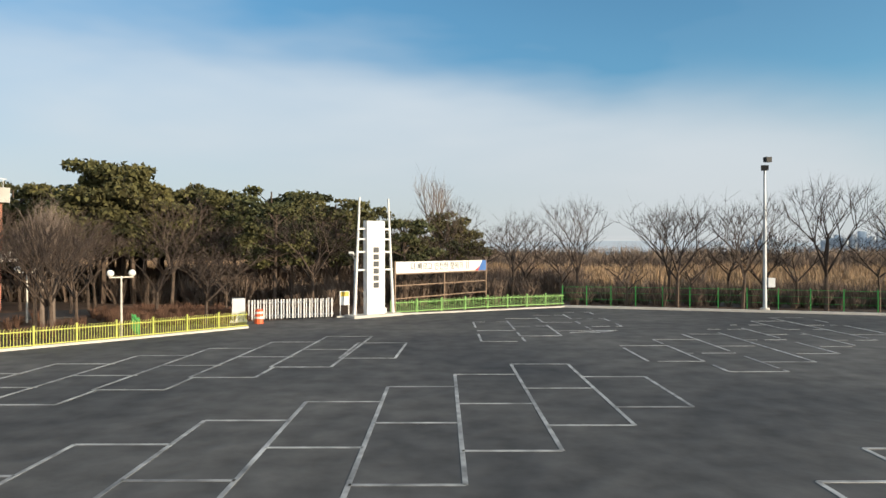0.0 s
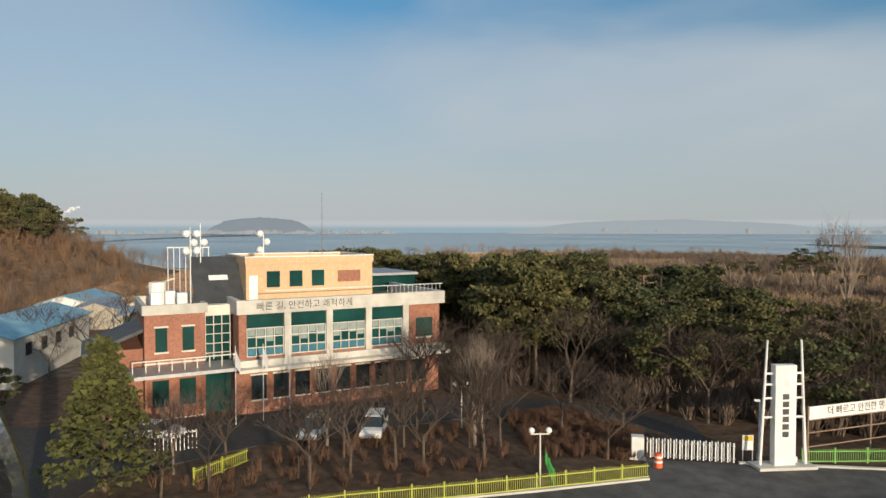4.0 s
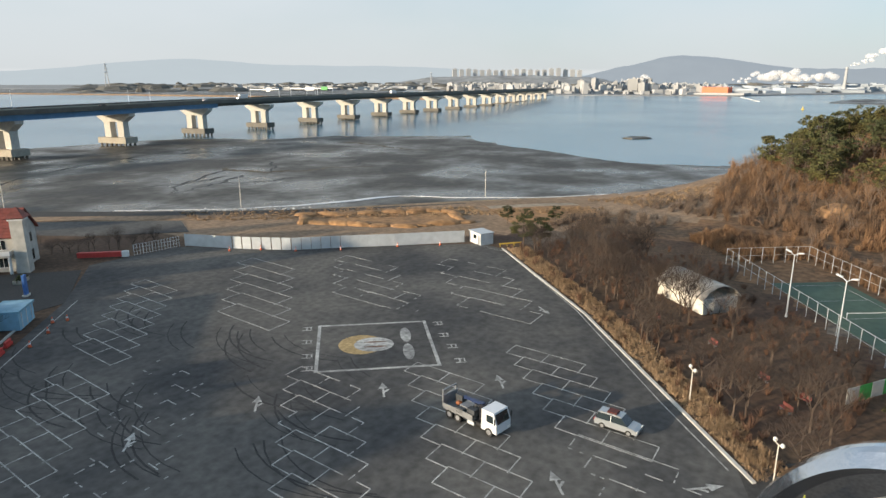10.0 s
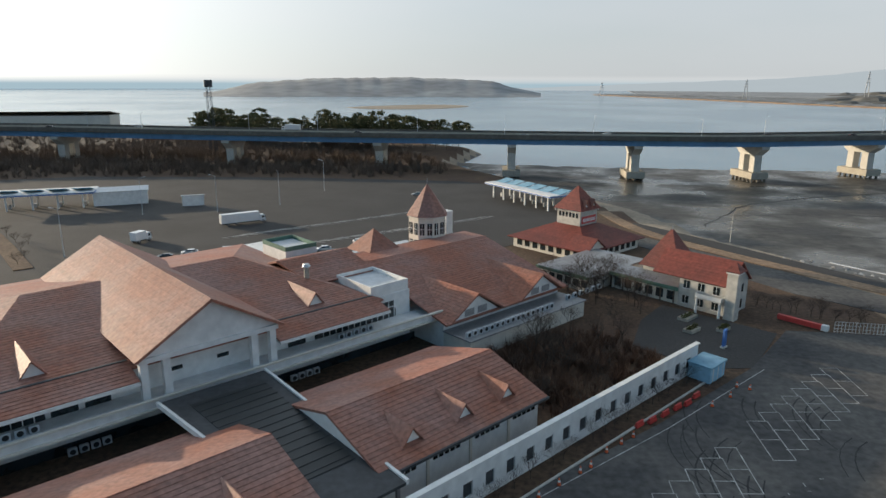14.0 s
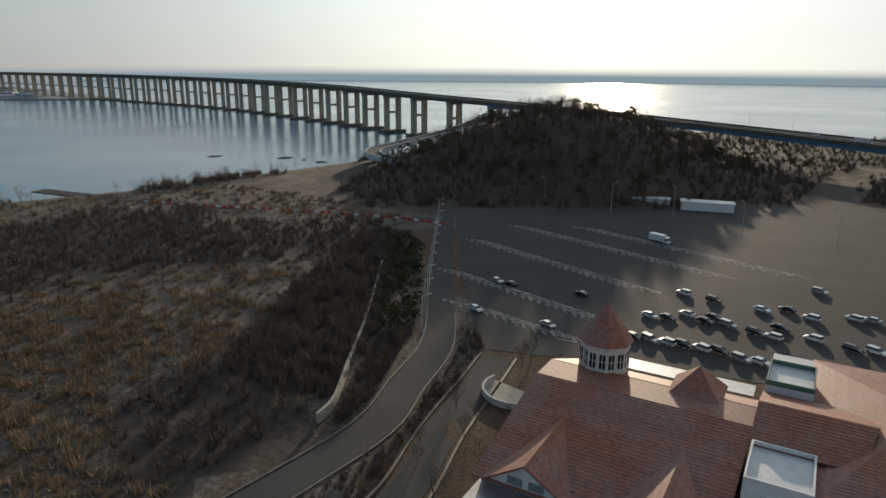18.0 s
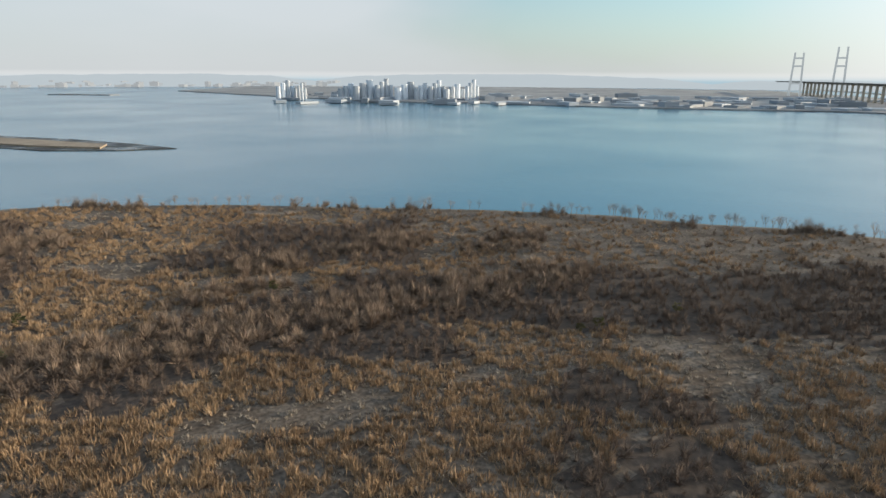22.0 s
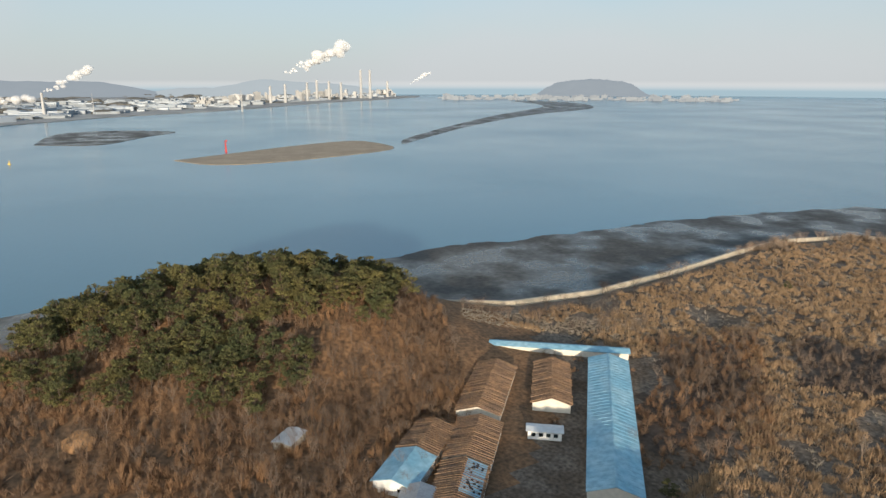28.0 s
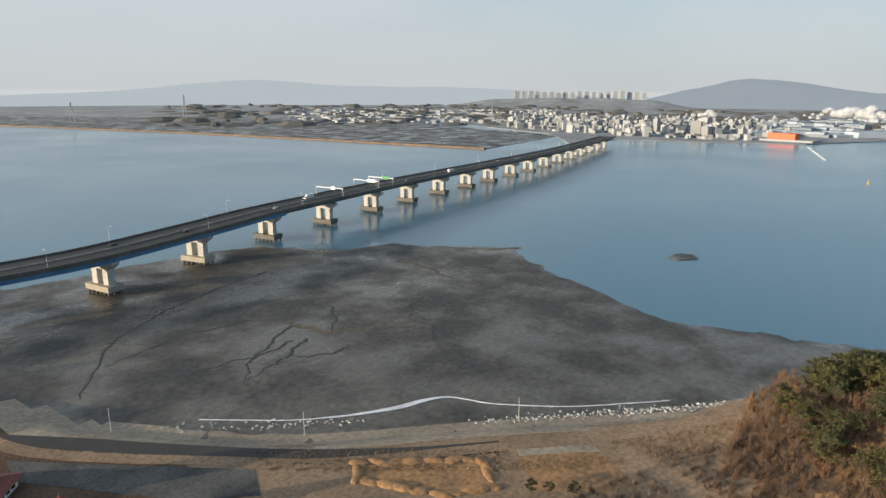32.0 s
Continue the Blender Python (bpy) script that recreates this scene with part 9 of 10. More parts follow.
canopy_block(150, -247, 20, 34, 14, 5.5, "white and blue filling station canopy", 4)
canopy_block(-36, -262, 122, 42, 13, 5.5, "blue and white filling station with roof panels", 6)
gable_shed("station_shop", (118, -262), (136, -254), 12, 5.5, 6.6, SILVER, WHITE, "pale filling station shop", "station buildings")
for x, y, w, d, h, rz in ((262, -214, 24, 8, 4, 55), (284, -190, 30, 6, 3.5, 55), (96, -252, 8, 0.4, 4, 20)):
    b_ = thing("roadside_building", "low pale building at the edge of the service area", "building", "roadside buildings", at(x, y, 0, rz))
    part("wall", Geo().box(-w / 2, -d / 2, -0.3, w / 2, d / 2, h), WHITE, b_)
    part("roof", Geo().box(-w / 2 - 0.4, -d / 2 - 0.4, h, w / 2 + 0.4, d / 2 + 0.4, h + 0.3), SILVER, b_)
mast = thing("cell_mast", "tall lattice mast with an antenna cage", "mast", m=at(150, -430, 0))
for i in range(4):
    c, s = (1, 1, -1, -1)[i], (1, -1, -1, 1)[i]
    part("leg", Geo().rod((c * 2, s * 2, 0), (c * 1.1, s * 1.1, 44), 0.2, 0.14, 5), DARK_ROOF, mast)
for k in range(14):
    z = 3 + k * 3
    w = 2 - 0.02 * z
    part("brace", Geo().rod((w, w, z), (-w, w, z + 3), 0.09, n=4).rod((w, -w, z), (w, w, z + 3), 0.09, n=4).rod((-w, w, z), (-w, -w, z + 3), 0.09, n=4), DARK_ROOF, mast)
part("cage", Geo().rod((0, 0, 43.5), (0, 0, 48), 2.6, n=10), DARK_ROOF, mast)
hb = thing("beige_hall", "large beige flat-roofed hall beyond the motorway", "building", m=at(378, -640, 0, 14))
part("wall", Geo().box(-55, -20, -1, 55, 20, 15), CREAM, hb)
part("roof", Geo().slab([(-56, -21, 15), (56, -21, 15), (56, 21, 19), (-56, 21, 19)], 0.6), SAND, hb)
cr = thing("red_navigation_tower", "red navigation tower on the sandbar", "tower", m=Matrix.Translation((-1000, 215, -6)))
part("legs", Geo().rod((-3, 0, 0), (0, 0, 16), 1.0, 0.8, 5).rod((3, 0, 0), (0, 0, 16), 1.0, 0.8, 5), RED, cr)
part("jib", Geo().beam((-1, 0, 15), (7, 0, 18), 2, 2), RED, cr)
for yaw, d, h in ((66.73, 3800, 150), (65.96, 3800, 150), (70.4, 3450, 96), (71.2, 3400, 84), (69.4, 3500, 90), (73, 3150, 78), (74.2, 3100, 70), (68.4, 3600, 84), (64.5, 4100, 90), (90.66, 2150, 62)):
    x, y = bearing(yaw, d)
    s_ = thing("chimney_stack", "far pale works chimney", "chimney", "works chimneys", Matrix.Translation((x, y, -5)))
    part("shaft", Geo().rod((0, 0, 0), (0, 0, h + 5), d * 0.0022, d * 0.0015, 10), FAR_WHITE, s_)
for yaw, d, h in ((87.4, 2300, 62), (76.5, 2300, 72), (148, 2500, 90), (156, 2500, 65), (122.5, 2500, 60), (167, 2600, 55)):
    x, y = bearing(yaw, d)
    s_ = thing("power_pylon", "far red and white power line tower", "pylon", "power pylons", Matrix.Translation((x, y, -6)))
    part("legs", Geo().rod((-8, 0, 0), (0, 0, h), 1.4, 0.8, 4).rod((8, 0, 0), (0, 0, h), 1.4, 0.8, 4), FAR_WHITE, s_)
    for k in (0.62, 0.76, 0.9):
        part("crossarm", Geo().box(-9 * (1.4 - k), -0.8, h * k, 9 * (1.4 - k), 0.8, h * k + 1.4), FAR_WHITE, s_)
r_ = random.Random(5)
for yaw, d, z, k, sc in ((72.6, 3700, 130, 38, 33), (90.6, 2150, 66, 20, 13), (98, 2500, 24, 22, 20), (95, 2480, 22, 16, 16), (62.6, 3900, 76, 14, 14), (107, 2400, 20, 14, 12)):
    x, y = bearing(yaw, d)
    g = Geo()
    for i in range(k):
        t = i / k
        low = 0.25 if z < 40 else 1.0
        g.ball((x + r_.gauss(0, 0.25 * sc), y + t * sc * 10 + r_.gauss(0, 0.4 * sc), z + low * t * sc * 4.6 + r_.gauss(0, 0.3 * sc)), sc * (0.3 + 0.75 * math.sin(min(t * 2.2, 1.7)) ** 2) * r_.uniform(0.6, 1.1), 10, 7, 0.75)
    tagged(new("steam_plume", mesh_of("steam_plume", g, STEAM)), "white steam plume drifting from the works", "steam", kind="stuff")
ob_ = thing("orange_waterfront_building", "orange building on a pale quay across the water", "building", m=Matrix.Translation((-1685, -276, -5)) @ pose(0, 0, 0, 0, 0, 80))
part("hall", Geo().box(-30, -15, 3, 30, 15, 18), ORANGE, ob_)
part("quay", Geo().box(-70, -25, -3, 70, 25, 5), FAR_WHITE, ob_)

# ---- mud flats: channels of water, rocks on the shore ----
CREEK = mat("creek_mud", (0.022, 0.021, 0.02), 0.6, var=0.2, scale=0.3, big=0.05, spec=0.4)
SILT = mat("silt_ridge", (0.15, 0.12, 0.08), 0.85, var=0.3, scale=0.5, big=0.05, bump=0.4)


def meander(pts_, w0, w1, material, name, label, lift=0.05, sway=2.0):
    """A ribbon that winds over the mud along a line, from width w0 to w1."""
    g = Geo()
    ln_ = smooth_line(pts_, 9)
    out = []
    for i, p in enumerate(ln_):
        d = Vector(ln_[min(i + 1, len(ln_) - 1)]) - Vector(ln_[max(i - 1, 0)])
        n_ = Vector((-d.y, d.x)).normalized() if d.length else Vector((0, 1))
        q = Vector(p) + n_ * sway * (math.sin(i * 0.9 + pts_[0][0]) + 0.6 * math.sin(i * 2.3 + pts_[0][1]))
        w = w0 + (w1 - w0) * i / len(ln_)
        out += [(q + n_ * w / 2), (q - n_ * w / 2)]
    vs_ = [(p.x, p.y, height_at(p.x, p.y) + lift) for p in out]
    g.add(vs_, [(2 * i, 2 * i + 1, 2 * i + 3, 2 * i + 2) for i in range(len(ln_) - 1)])
    structure(name, g, material, label, "creek" if material is CREEK else "silt")


for pts_ in ([(-150, -205), (-162, -219), (-176, -226), (-205, -242)], [(-150, -204), (-164, -208), (-176, -211), (-196, -221)], [(-134, -226), (-154, -226), (-172, -221), (-190, -224)], [(-100, -240), (-140, -290), (-200, -318), (-260, -330)],
             [(-205, -215), (-222, -228), (-236, -246)], [(-176, -211), (-186, -200), (-200, -196)], [(-230, -170), (-246, -180), (-262, -176)], [(-250, -200), (-268, -214), (-290, -216)], [(-120, -262), (-160, -270), (-196, -262)]):
    meander(pts_, 0.6, 1.8, CREEK, "tidal_creek", "thin dark creek winding through the mud", sway=0.9)
for pts_, w_ in (([(-205, -244), (-208, -221), (-222, -207), (-234, -205), (-248, -190)], 3.5), ([(-335, -278), (-330, -252), (-321, -227), (-318, -205)], 4.0), ([(-420, -232), (-398, -250), (-385, -280)], 5.0)):
    meander(pts_, w_, w_ * 0.4, SILT, "silt_ridge", "low tan ridge of silt on the mud flat", 0.09, 1.2)
rocks = []
for a, b, n_ in (((-173, -107), (-250, -31), 420), ((-104, -190), (-150, -140), 80)):
    for i in range(n_):
        t = rnd.random()
        rocks.append((a[0] + (b[0] - a[0]) * t + rnd.gauss(-3.5, 1.6), a[1] + (b[1] - a[1]) * t + rnd.gauss(-2.5, 1.6)))
rv, rf = [], []
for x, y in rocks:
    z, s = height_at(x, y), rnd.uniform(0.3, 0.9)
    k = len(rv)
    rv += [(x + s * rnd.uniform(0.7, 1.2) * c, y + s * rnd.uniform(0.7, 1.2) * d, z + s * e) for c, d, e in ((1, 0, 0.1), (0, 1, 0), (-1, 0, 0.1), (0, -1, 0), (0.1, 0.1, 0.8), (0, 0, -0.5))]
    rf += [(k, k + 1, k + 4), (k + 1, k + 2, k + 4), (k + 2, k + 3, k + 4), (k + 3, k, k + 4), (k + 1, k, k + 5), (k + 2, k + 1, k + 5), (k + 3, k + 2, k + 5), (k, k + 3, k + 5)]
tagged(new("shore_rocks", tri_mesh("shore_rocks", np.array(rv), np.array(rf), ROCKS)), "band of pale rocks along the dike", "rocks", kind="stuff")
FOAM = mat("frozen_foam", (0.75, 0.76, 0.78), 0.8, var=0.15, scale=0.3, big=0.05)
g = Geo()
line = smooth_line([(-118, -190), (-135, -167), (-150, -152), (-167, -140), (-181, -134), (-188, -128), (-193, -112), (-209, -88), (-236, -60)], 8)
for i in range(len(line) - 1):
    w = 0.5 + 2.2 * math.exp(-((i - 26) / 8) ** 2)
    p, q = Vector(line[i]), Vector(line[i + 1])
    stripe(g, p, q, w, height_at(*p) - 0.2, height_at(*p) + 0.15)
structure("ice_edge", g, FOAM, "white frozen foam along the tide line", "ice")

# ---- roads and banks east of the building ----
INNER = smooth_line([(78, -12), (87, -22), (103, -33), (120, -46.5), (131, -55)])
structure("road_5", ribbon(Geo(), INNER, 6.5, -0.4, 0.075), ROAD, "inner access road beside the building", "road")
structure("kerb", ribbon(Geo(), [(a - 2.7, b - 3.4) for a, b in INNER], 0.5, -0.2, 0.3), DARK_CONCRETE, "grey kerb of the inner road", "kerb")
structure("kerb", ribbon(Geo(), [(a + 2.7, b + 3.4) for a, b in INNER], 0.5, -0.2, 0.3), DARK_CONCRETE, "grey kerb of the inner road", "kerb")
structure("kerb", ribbon(Geo(), [(a - 2.9, b - 3.2) for a, b in ROAD_E[10:34]], 0.4, -0.2, 0.25), DARK_CONCRETE, "grey kerb of the access road", "kerb")
structure("kerb", ribbon(Geo(), [(a + 2.9, b + 3.2) for a, b in ROAD_E[8:46]], 0.4, -0.2, 0.25), DARK_CONCRETE, "grey kerb of the access road", "kerb")
structure("retaining_wall", ribbon(Geo(), smooth_line([(112, -11), (118, -15), (135, -20.5), (156, -27.5), (185, -36), (212, -43.5)]), 0.6, -0.5, 2.2), CONCRETE, "low concrete retaining wall at the edge of the field", "wall")
stuff("roadside_conifers", [pine(s, 5, 260, 0.5)[1] for s in (81, 82, 83)], spots(scatter(80, [(150, -30), (246, -52), (240, -64), (190, -52), (152, -40)], seed=82), 0.6, 1.15, 82, sink=1.2), NEEDLE, "belt of dark young conifers along the access road", "conifers")
stuff("roadside_thicket", domes, spots(scatter(260, [(112, -14), (150, -30), (152, -40), (128, -27), (108, -20)], seed=83), 0.4, 0.9, 83), TWIG, "leafless bushes between the wall and the road", "bushes")
terrace = thing("garden_terrace", "curved low garden wall and paving at the building's end", "terrace", m=at(113, -52))
ring_ = [(7 * math.cos(radians(a)), 7 * math.sin(radians(a))) for a in range(20, 221, 20)]
part("paving", Geo().prism(ring_, -0.2, 0.3), CONCRETE, terrace)
for i in range(len(ring_) - 1):
    p, q = Vector(ring_[i]), Vector(ring_[i + 1])
    part("wall_segment", Geo().beam((p.x, p.y, 0.7), (q.x, q.y, 0.7), 0.5, 1.4), PALE_CONCRETE, terrace)
for x, y, s_ in ((124, -58, 0.6), (118, -63, 0.55), (104, -40, 0.5), (99, -36, 0.5), (128, -62, 0.6), (134, -66, 0.55), (97, -44, 0.6), (90, -36, 0.55), (110, -38, 0.45), (116, -40, 0.4), (84, -26, 0.5), (94, -26, 0.4), (100, -28, 0.4)):
    bare(x, y, s_, label="leafless tree beside the inner road")
# slip road loop on its low ramp
RAMP = smooth_line([(352, -140, 9), (385, -112, 9), (415, -92, 9), (448, -84, 9.5), (476, -96, 10), (500, -122, 11.5), (548, -175, 16), (615, -232, 22)], 6)
ramp = thing("slip_road", "curved slip road on a low ramp with pale sides", "ramp")
part("deck", loft(Geo(), RAMP, [(-5, -0.8), (-5, 0), (5, 0), (5, -0.8)]), ROAD, ramp)
for k in (-1, 1):
    part("parapet", loft(Geo(), RAMP, [(k * 5 - 0.2, -2.6), (k * 5 - 0.2, 1.0), (k * 5 + 0.2, 1.0), (k * 5 + 0.2, -2.6)]), SILVER, ramp)
for p in RAMP[3::6]:
    part("column", Geo().rod((p[0], p[1], height_at(p[0], p[1]) - 1), (p[0], p[1], p[2] - 0.8), 1.2, n=8), CONCRETE, ramp)
# planted median and road to the underpass
structure("road_6", ribbon(Geo(), smooth_line([(128, -176), (165, -212), (205, -248), (251, -288), (303, -339), (330, -385)]), 9, -0.4, 0.09), ROAD, "straight road leading under the motorway", "road")
structure("traffic_island", ribbon(Geo(), [(106, -162), (125, -184), (146, -207)], 4.5, -0.2, 0.22), FLOOR, "narrow kerbed traffic island", "island")
for x, y in ((112, -172), (118, -180), (126, -190), (134, -198), (121, -188), (110, -166)):
    bare(x, y, 0.42, label="small leafless tree on the traffic island")
stuff("underpass_woods", tall_domes + domes, spots(scatter(900, [(20, -332), (110, -334), (250, -306), (290, -350), (330, -420), (200, -440), (20, -420)], lambda c, u: edge_distance(c, [(205, -248), (251, -288), (303, -339), (330, -385)], False) > 8, 85), 0.7, 1.3, 85), TWIG, "dark leafless wood below the motorway", "wood")

ROAD_FIELD = smooth_line([(400, 110), (372, 76), (353, 48), (331, 12), (320, -9), (306, -33), (285, -65), (268, -84)])
structure("road_8", ribbon(Geo(), ROAD_FIELD, 9, -0.5, 0.10), ROAD, "asphalt road between the field and the hill", "road")
for i, (p, s_) in enumerate(along([(x, y, 0.1) for x, y in ROAD_FIELD[12:]], 1.0, 3.4)):
    q = p - s_ * 4.0
    c = thing("water_barrier", "red plastic road barrier along the field road" if i % 3 else "white plastic road barrier along the field road", "barrier", "road barriers", Matrix.Translation((q.x, q.y, 0.1)) @ pose(0, 0, 0, 0, 0, math.degrees(math.atan2(s_.y, s_.x)) + 90))
    part("body", Geo().prism([(-1.0, -0.3), (1.0, -0.3), (1.0, 0.3), (-1.0, 0.3)], 0, 0.4).box(-0.95, -0.14, 0.4, 0.95, 0.14, 1.0), RED if i % 3 else WHITE, c)
stuff("inner_road_brush", shrubs + domes, spots(scatter(330, [(66, -6), (100, -34), (130, -58), (152, -52), (130, -32), (108, -20), (92, -4), (78, 14)], lambda c, u: edge_distance(c, INNER, False) > 4.6, 75), 0.3, 0.75, 75), TWIG, "leafless brush between the access roads", "brush")

# ---- yard and earthworks by the dike ----
structure("road_7", ribbon(Geo(), smooth_line([(-66, -222), (-80, -200), (-98, -170), (-116, -142), (-140, -112), (-162, -90)]), 7, -0.4, 0.09), ROAD, "grey asphalt road inside the dike", "road")
structure("yard", Geo().prism([(-63, -206), (-106, -142), (-99, -130), (-84, -146), (-60, -192)], -0.3, 0.06), ASPHALT, "patched asphalt yard behind the hoarding", "yard")
SOIL = mat("orange_soil", (0.34, 0.19, 0.085), 0.95, var=0.35, scale=0.6, big=0.08, col2=(0.22, 0.13, 0.07), bump=0.7)
pit_ = [(-127, -120), (-152, -91), (-142, -80), (-130, -90), (-121, -114)]
for i in range(5):
    p, q = Vector(pit_[i]), Vector(pit_[(i + 1) % 5])
    k = max(2, int((q - p).length / 5))
    for j in range(k):
        c = p + (q - p) * (j + rnd.random() * 0.6) / k
        stretch = Matrix.Diagonal((rnd.uniform(1.3, 2.4), rnd.uniform(0.6, 1.0), rnd.uniform(0.25, 0.5), 1))
        structure("soil_heap", Geo(Matrix.Translation((c.x, c.y, 0)) @ pose(0, 0, 0, rnd.uniform(-4, 4), 0, math.degrees(math.atan2(q.y - p.y, q.x - p.x)) + rnd.uniform(-25, 25)) @ stretch).ball((0, 0, 0), 2.2, 9, 6), SOIL, "low heap of orange soil round the excavation", "soil")
structure("excavation", Geo().prism(pit_, -0.3, 0.05), SOIL, "dug area of bare orange earth", "ground")
structure("bare_ground", Geo().prism([(-165, -88), (-187, -66), (-184, -46), (-160, -52), (-148, -70)], -0.3, 0.06), SOIL, "trampled orange earth beside the dike", "ground")
stuff("dike_brush", domes, spots(scatter(330, [(-186, -50), (-226, -8), (-203, -2), (-178, -30), (-150, -40), (-146, -62), (-166, -54)], seed=86), 0.3, 0.75, 86), TWIG, "grey frosted brush below the hill", "brush")
stuff("dike_grass", tufts, spots(scatter(1500, [(-112, -150), (-165, -84), (-232, -20), (-222, -10), (-160, -70), (-108, -138)], seed=87), 0.5, 1.1, 87), REED, "dry grass along the dike", "grass")
for x, y, s_ in ((-146, -70, 0.42), (-152, -60, 0.4), (-149, -66, 0.35)):
    evergreen(x, y, s_, PINE_ME[rnd.randrange(4)], "small dark green pine by the earthworks")
structure("fallen_boulder", Geo(Matrix.Translation((-187, -1, 2)) @ pose(0, 0, 0, 20, 10, 30)).ball((0, 0, 0), 5.5, 7, 5, 0.5), SOIL, "bare orange rock scar at the foot of the hill", "rock")
# brush and trees round the yard sheds
YARD_L, YARD_R, YARD_ROW = [(-182, 66), (-131, 62), (-136, 36), (-176, 40)], [(-166, 192), (-148, 240), (-92, 165), (-100, 128), (-112, 130), (-150, 186)], [(-226, 146), (-182, 212), (-166, 196), (-212, 138)]
stuff("yard_brush", domes, spots(scatter(520, YARD_R, seed=88), 0.5, 1.1, 88), SHRUB, "brown brush beside the yard sheds", "brush")
stuff("yard_trees", wood1, spots(np.concatenate([scatter(70, YARD_R, seed=89), scatter(60, YARD_L, seed=90), scatter(70, YARD_ROW, seed=91)]), 0.6, 1.05, 89), TWIG, "thin bare trees round the yard sheds", "bare trees")
stuff("shed_overgrowth", domes, spots(np.array([(x + rnd.gauss(0, 1.6), y + rnd.gauss(0, 1.6)) for x, y in ((-156, 162), (-150, 166), (-160, 150), (-166, 146), (-172, 130), (-128, 62), (-141, 98), (-133, 122), (-100, 118), (-118, 140), (-126, 148), (-146, 150), (-175, 122), (-151, 104), (-110, 88), (-122, 60), (-165, 158), (-172, 152)) for _ in range(5)]), 0.4, 0.85, 76), SHRUB, "rust-brown bushes growing over the shed ends", "bushes")
stuff("yard_frost", tufts, spots(scatter(900, YARD_ROW, seed=92), 0.7, 1.3, 92), PALE_REED, "pale frosted weeds behind the sheds", "weeds")

for x, y, s_ in ((-12, 60, 0.95), (-7, 62, 0.9), (-2, 64, 1.0), (3, 66, 0.95), (-20, 64, 1.0), (-25, 60, 1.0), (-31, 57, 1.0), (-36, 50, 0.8), (-22, 50, 0.8), (9, 72, 1.0), (14, 68, 0.95), (23, 66, 1.0), (28, 64, 1.0), (-34, 36, 0.75), (-40, 30, 0.7), (-24, 40, 0.75)):
    bare(x, y, s_)

for x, y, s_ in ((-36.3, 46.3, 0.8), (-37.2, 52.0, 0.9), (-44.0, 57.5, 0.9), (-37.0, 57.0, 0.95), (-29.8, 49.6, 0.8), (-31.9, 59.8, 0.9), (-34.0, 31.2, 0.7), (-36.4, 34.8, 0.7), (-31.5, 40.4, 0.75), (-26.9, 43.0, 0.75), (-38.6, 23.6, 0.6), (-86, 40, 0.9), (-84, 45, 1.0), (-80, 38, 0.85), (-90, 54, 0.9), (-72, 44, 0.9)):
    bare(x, y, s_)

# ---- gantries on the motorway, floating boom and buoys ----
for x_, sign, w_ in ((-455, SILVER, 9.0), (-476, GREEN_PAINT, 7.0), (-398, SILVER, 4.0)):
    k_ = min(range(len(CL)), key=lambda i: abs(CL[i][0] - x_))
    p, s_ = Vector(CL[k_]), across(k_, CL)
    gm = Matrix.Translation(p) @ pose(0, 0, 0, 0, 0, math.degrees(math.atan2(s_.y, s_.x)))
    gn = thing("sign_gantry", "motorway sign gantry with a wide panel", "gantry", "sign gantries", gm)
    for e in (-14.6, 14.6):
        part("post", Geo().rod((e, 0, 0), (e, 0, 7.6), 0.25, 0.2, 8), SILVER, gn)
    part("beam", Geo().box(-14.8, -0.3, 6.8, 14.8, 0.3, 7.6), SILVER, gn)
    part("sign_panel", Geo().box(2, -0.5, 5.6, 2 + w_, -0.35, 8.8), sign, gn)
boom = thing("floating_boom", "white floating boom by the far quay", "boom")
for i in range(26):
    p = Vector((-1553, -205, -5.9)).lerp(Vector((-1285, -140, -5.9)), i / 25)
    part("float", Geo().box(p.x - 4, p.y - 1.6, -6.3, p.x + 4, p.y + 1.6, -5.2), WHITE, boom)
for x, y, m_ in ((-990, -55, YELLOW),):
    bu = thing("buoy", "small painted navigation buoy", "buoy", "buoys", Matrix.Translation((x, y, -6)))
    part("float", Geo().rod((0, 0, -0.5), (0, 0, 1.0), 2.0, 1.8, 10), m_, bu)
    part("mast", Geo().rod((0, 0, 1.0), (0, 0, 5.0), 0.6, 0.3, 6), m_, bu)
for x, y, s_ in ((580, 26, 7), (556, -30, 8), (523, -56, 6), (540, -44, 5)):
    structure("sea_rock", Geo(Matrix.Translation((x, y, -6.2)) @ pose(0, 0, 0, 0, 0, x * 7) @ Matrix.Diagonal((1, 0.45, 0.16, 1))).ball((0, 0, 0), s_, 8, 5), MUD, "dark rock showing above the water", "rock")
# tyre marks on the car park
SKID = mat("tyre_mark", (0.045, 0.045, 0.046), 0.8, var=0.3, scale=1.5, big=0.2, bump=0, spec=0.2)
r2_ = random.Random(77)
g = Geo()
for k in range(26):
    x, y, a = r2_.uniform(-66, -38), r2_.uniform(-98, -46), radians(r2_.uniform(28, 62))
    pts_ = [(x + math.cos(a + 0.09 * i) * 2.2 * i, y + math.sin(a + 0.09 * i) * 2.2 * i) for i in range(r2_.randrange(4, 9))]
    for o in (0, 1.5):
        ribbon(g, [(p[0] + o, p[1] - o * 0.6) for p in pts_], r2_.uniform(0.12, 0.25), 0.045, 0.0535 + 0.00004 * k)
structure("tyre_marks", g, SKID, "curved dark tyre marks on the asphalt", "road marking")

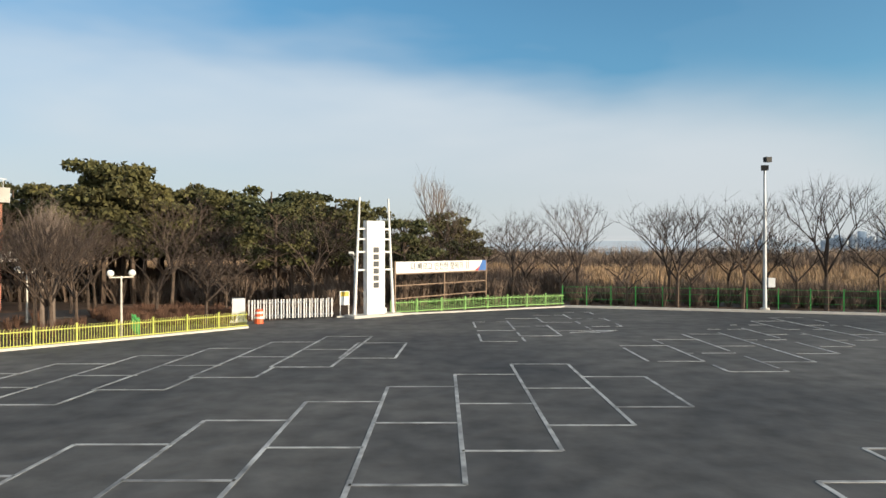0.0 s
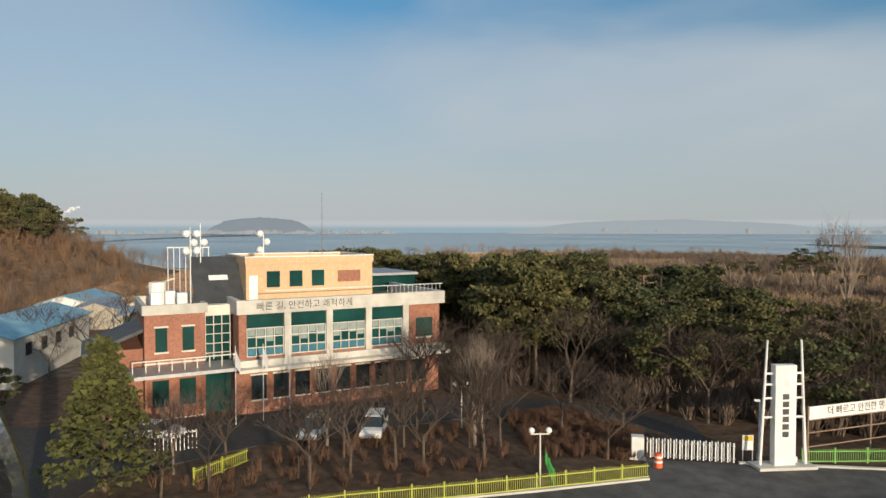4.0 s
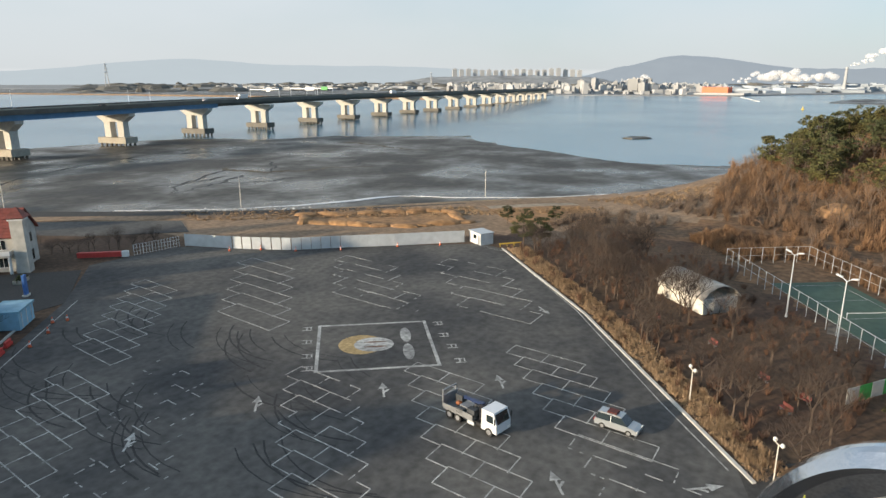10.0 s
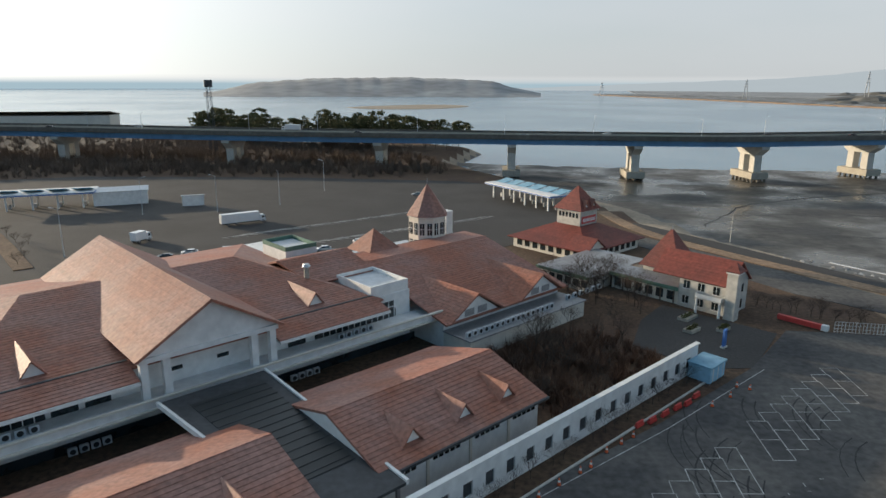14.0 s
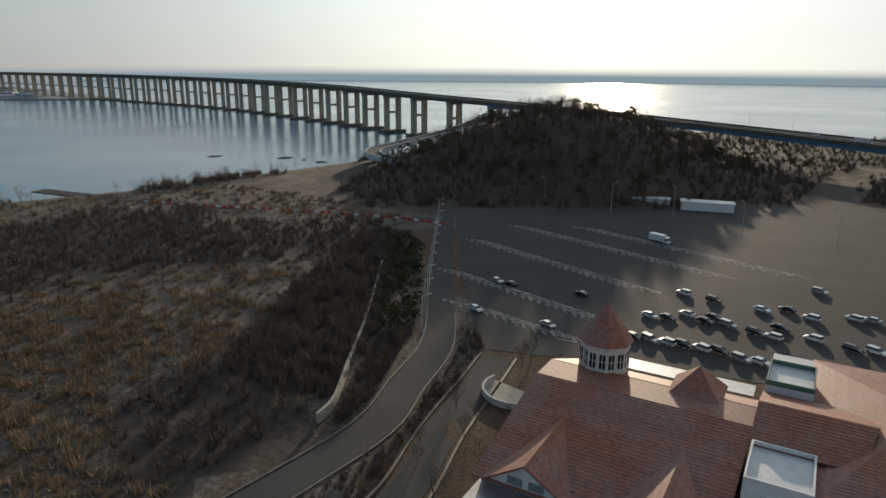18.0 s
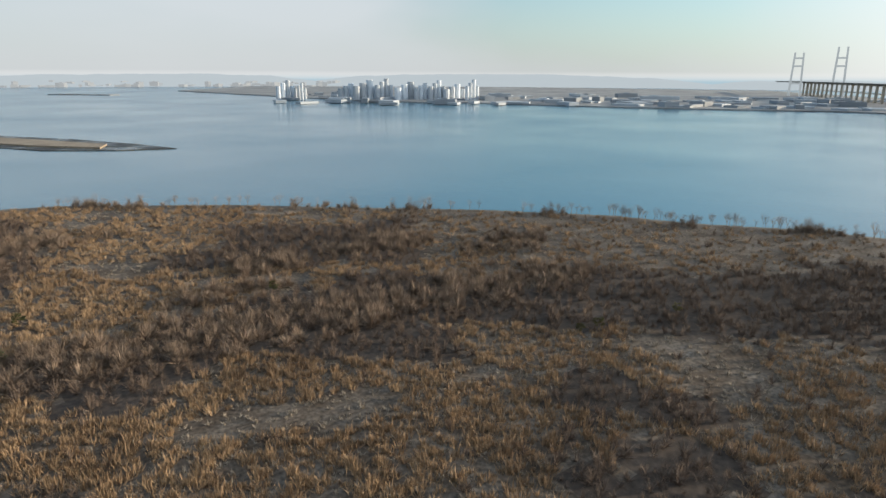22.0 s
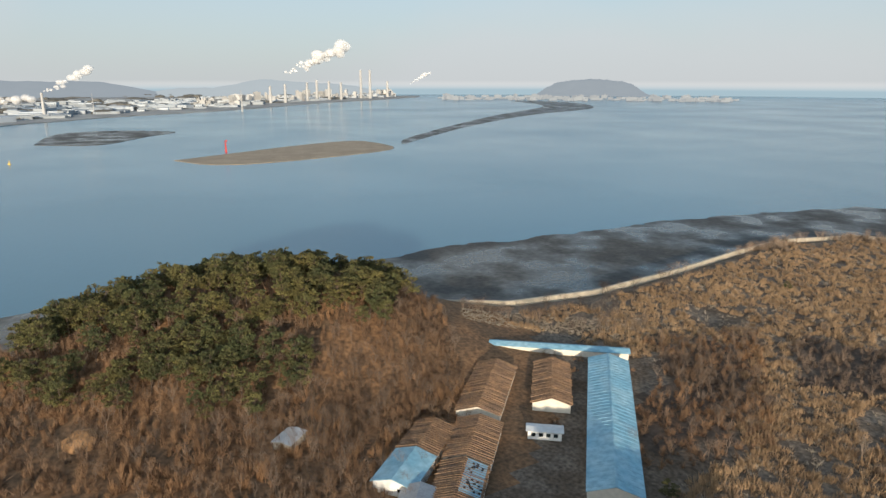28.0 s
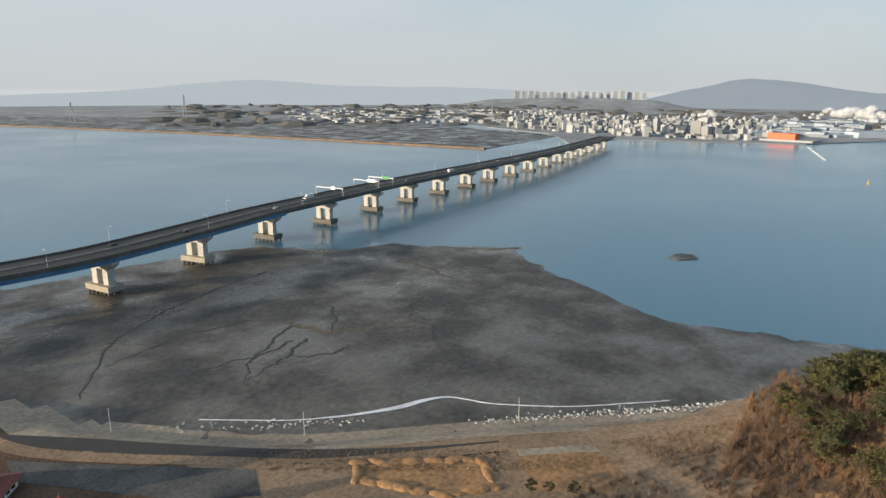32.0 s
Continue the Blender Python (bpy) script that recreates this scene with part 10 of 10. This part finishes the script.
# ---- courses of tiles over the red roofs ----
def clip_band(poly, f, lo, hi):
    """The part of a flat polygon where lo <= f(point) <= hi."""
    for lim, sg in ((lo, 1), (hi, -1)):
        out = []
        for i, p in enumerate(poly):
            q = poly[(i + 1) % len(poly)]
            dp, dq = sg * (f(p) - lim), sg * (f(q) - lim)
            if dp >= 0:
                out.append(p)
            if dp * dq < 0:
                out.append(p + (q - p) * (dp / (dp - dq)))
        poly = out
        if len(poly) < 3:
            return []
    return poly


COURSE = 0.72
for ob in ROOFS:
    me = ob.data
    face = me.polygons[0]
    poly = [me.vertices[i].co.copy() for i in face.vertices]
    nor = face.normal.copy()
    if nor.z < 0:
        nor = -nor
    up = (Vector((0, 0, 1)) - nor * nor.z)
    if up.length < 0.05 or nor.z < 0.05:
        continue
    up.normalize()
    f = lambda p: p.dot(up)
    lo, hi = min(map(f, poly)), max(map(f, poly))
    n_ = int((hi - lo) / COURSE)
    seen = (ob.matrix_world.to_3x3() @ nor).dot(Vector((0, 0, 30)) - ob.matrix_world @ poly[0]) > 0 and n_ < 45
    joined = Geo()
    for i in range(n_ + 1):
        band = clip_band(poly, f, lo + i * COURSE, min(hi, lo + i * COURSE + COURSE * 0.93))
        if len(band) < 3:
            continue
        k = len(band)
        vs_ = [p + nor * 0.012 for p in band] + [p + nor * (0.065 - 0.05 * (f(p) - lo - i * COURSE) / COURSE) for p in band]
        fs_ = [tuple(range(k))[::-1], tuple(range(k, 2 * k))] + [(a, (a + 1) % k, k + (a + 1) % k, k + a) for a in range(k)]
        if seen:
            part("tile_course", Geo().add(vs_, fs_), me.materials[0], ob)
        else:
            joined.add(vs_, fs_)
    if joined.v:
        tagged(part("tiling", joined, me.materials[0], ob), "", "", kind="stuff")

# row of bare trees inside the sea wall, between the sheds and the water
for i in range(24):
    bare(-209 + 9 * math.sin(i * 0.9) + rnd.uniform(-4, 4), 160 + i * 5.4 + rnd.uniform(-2, 2), rnd.uniform(0.55, 0.85), label="leafless tree in the row along the sea wall")
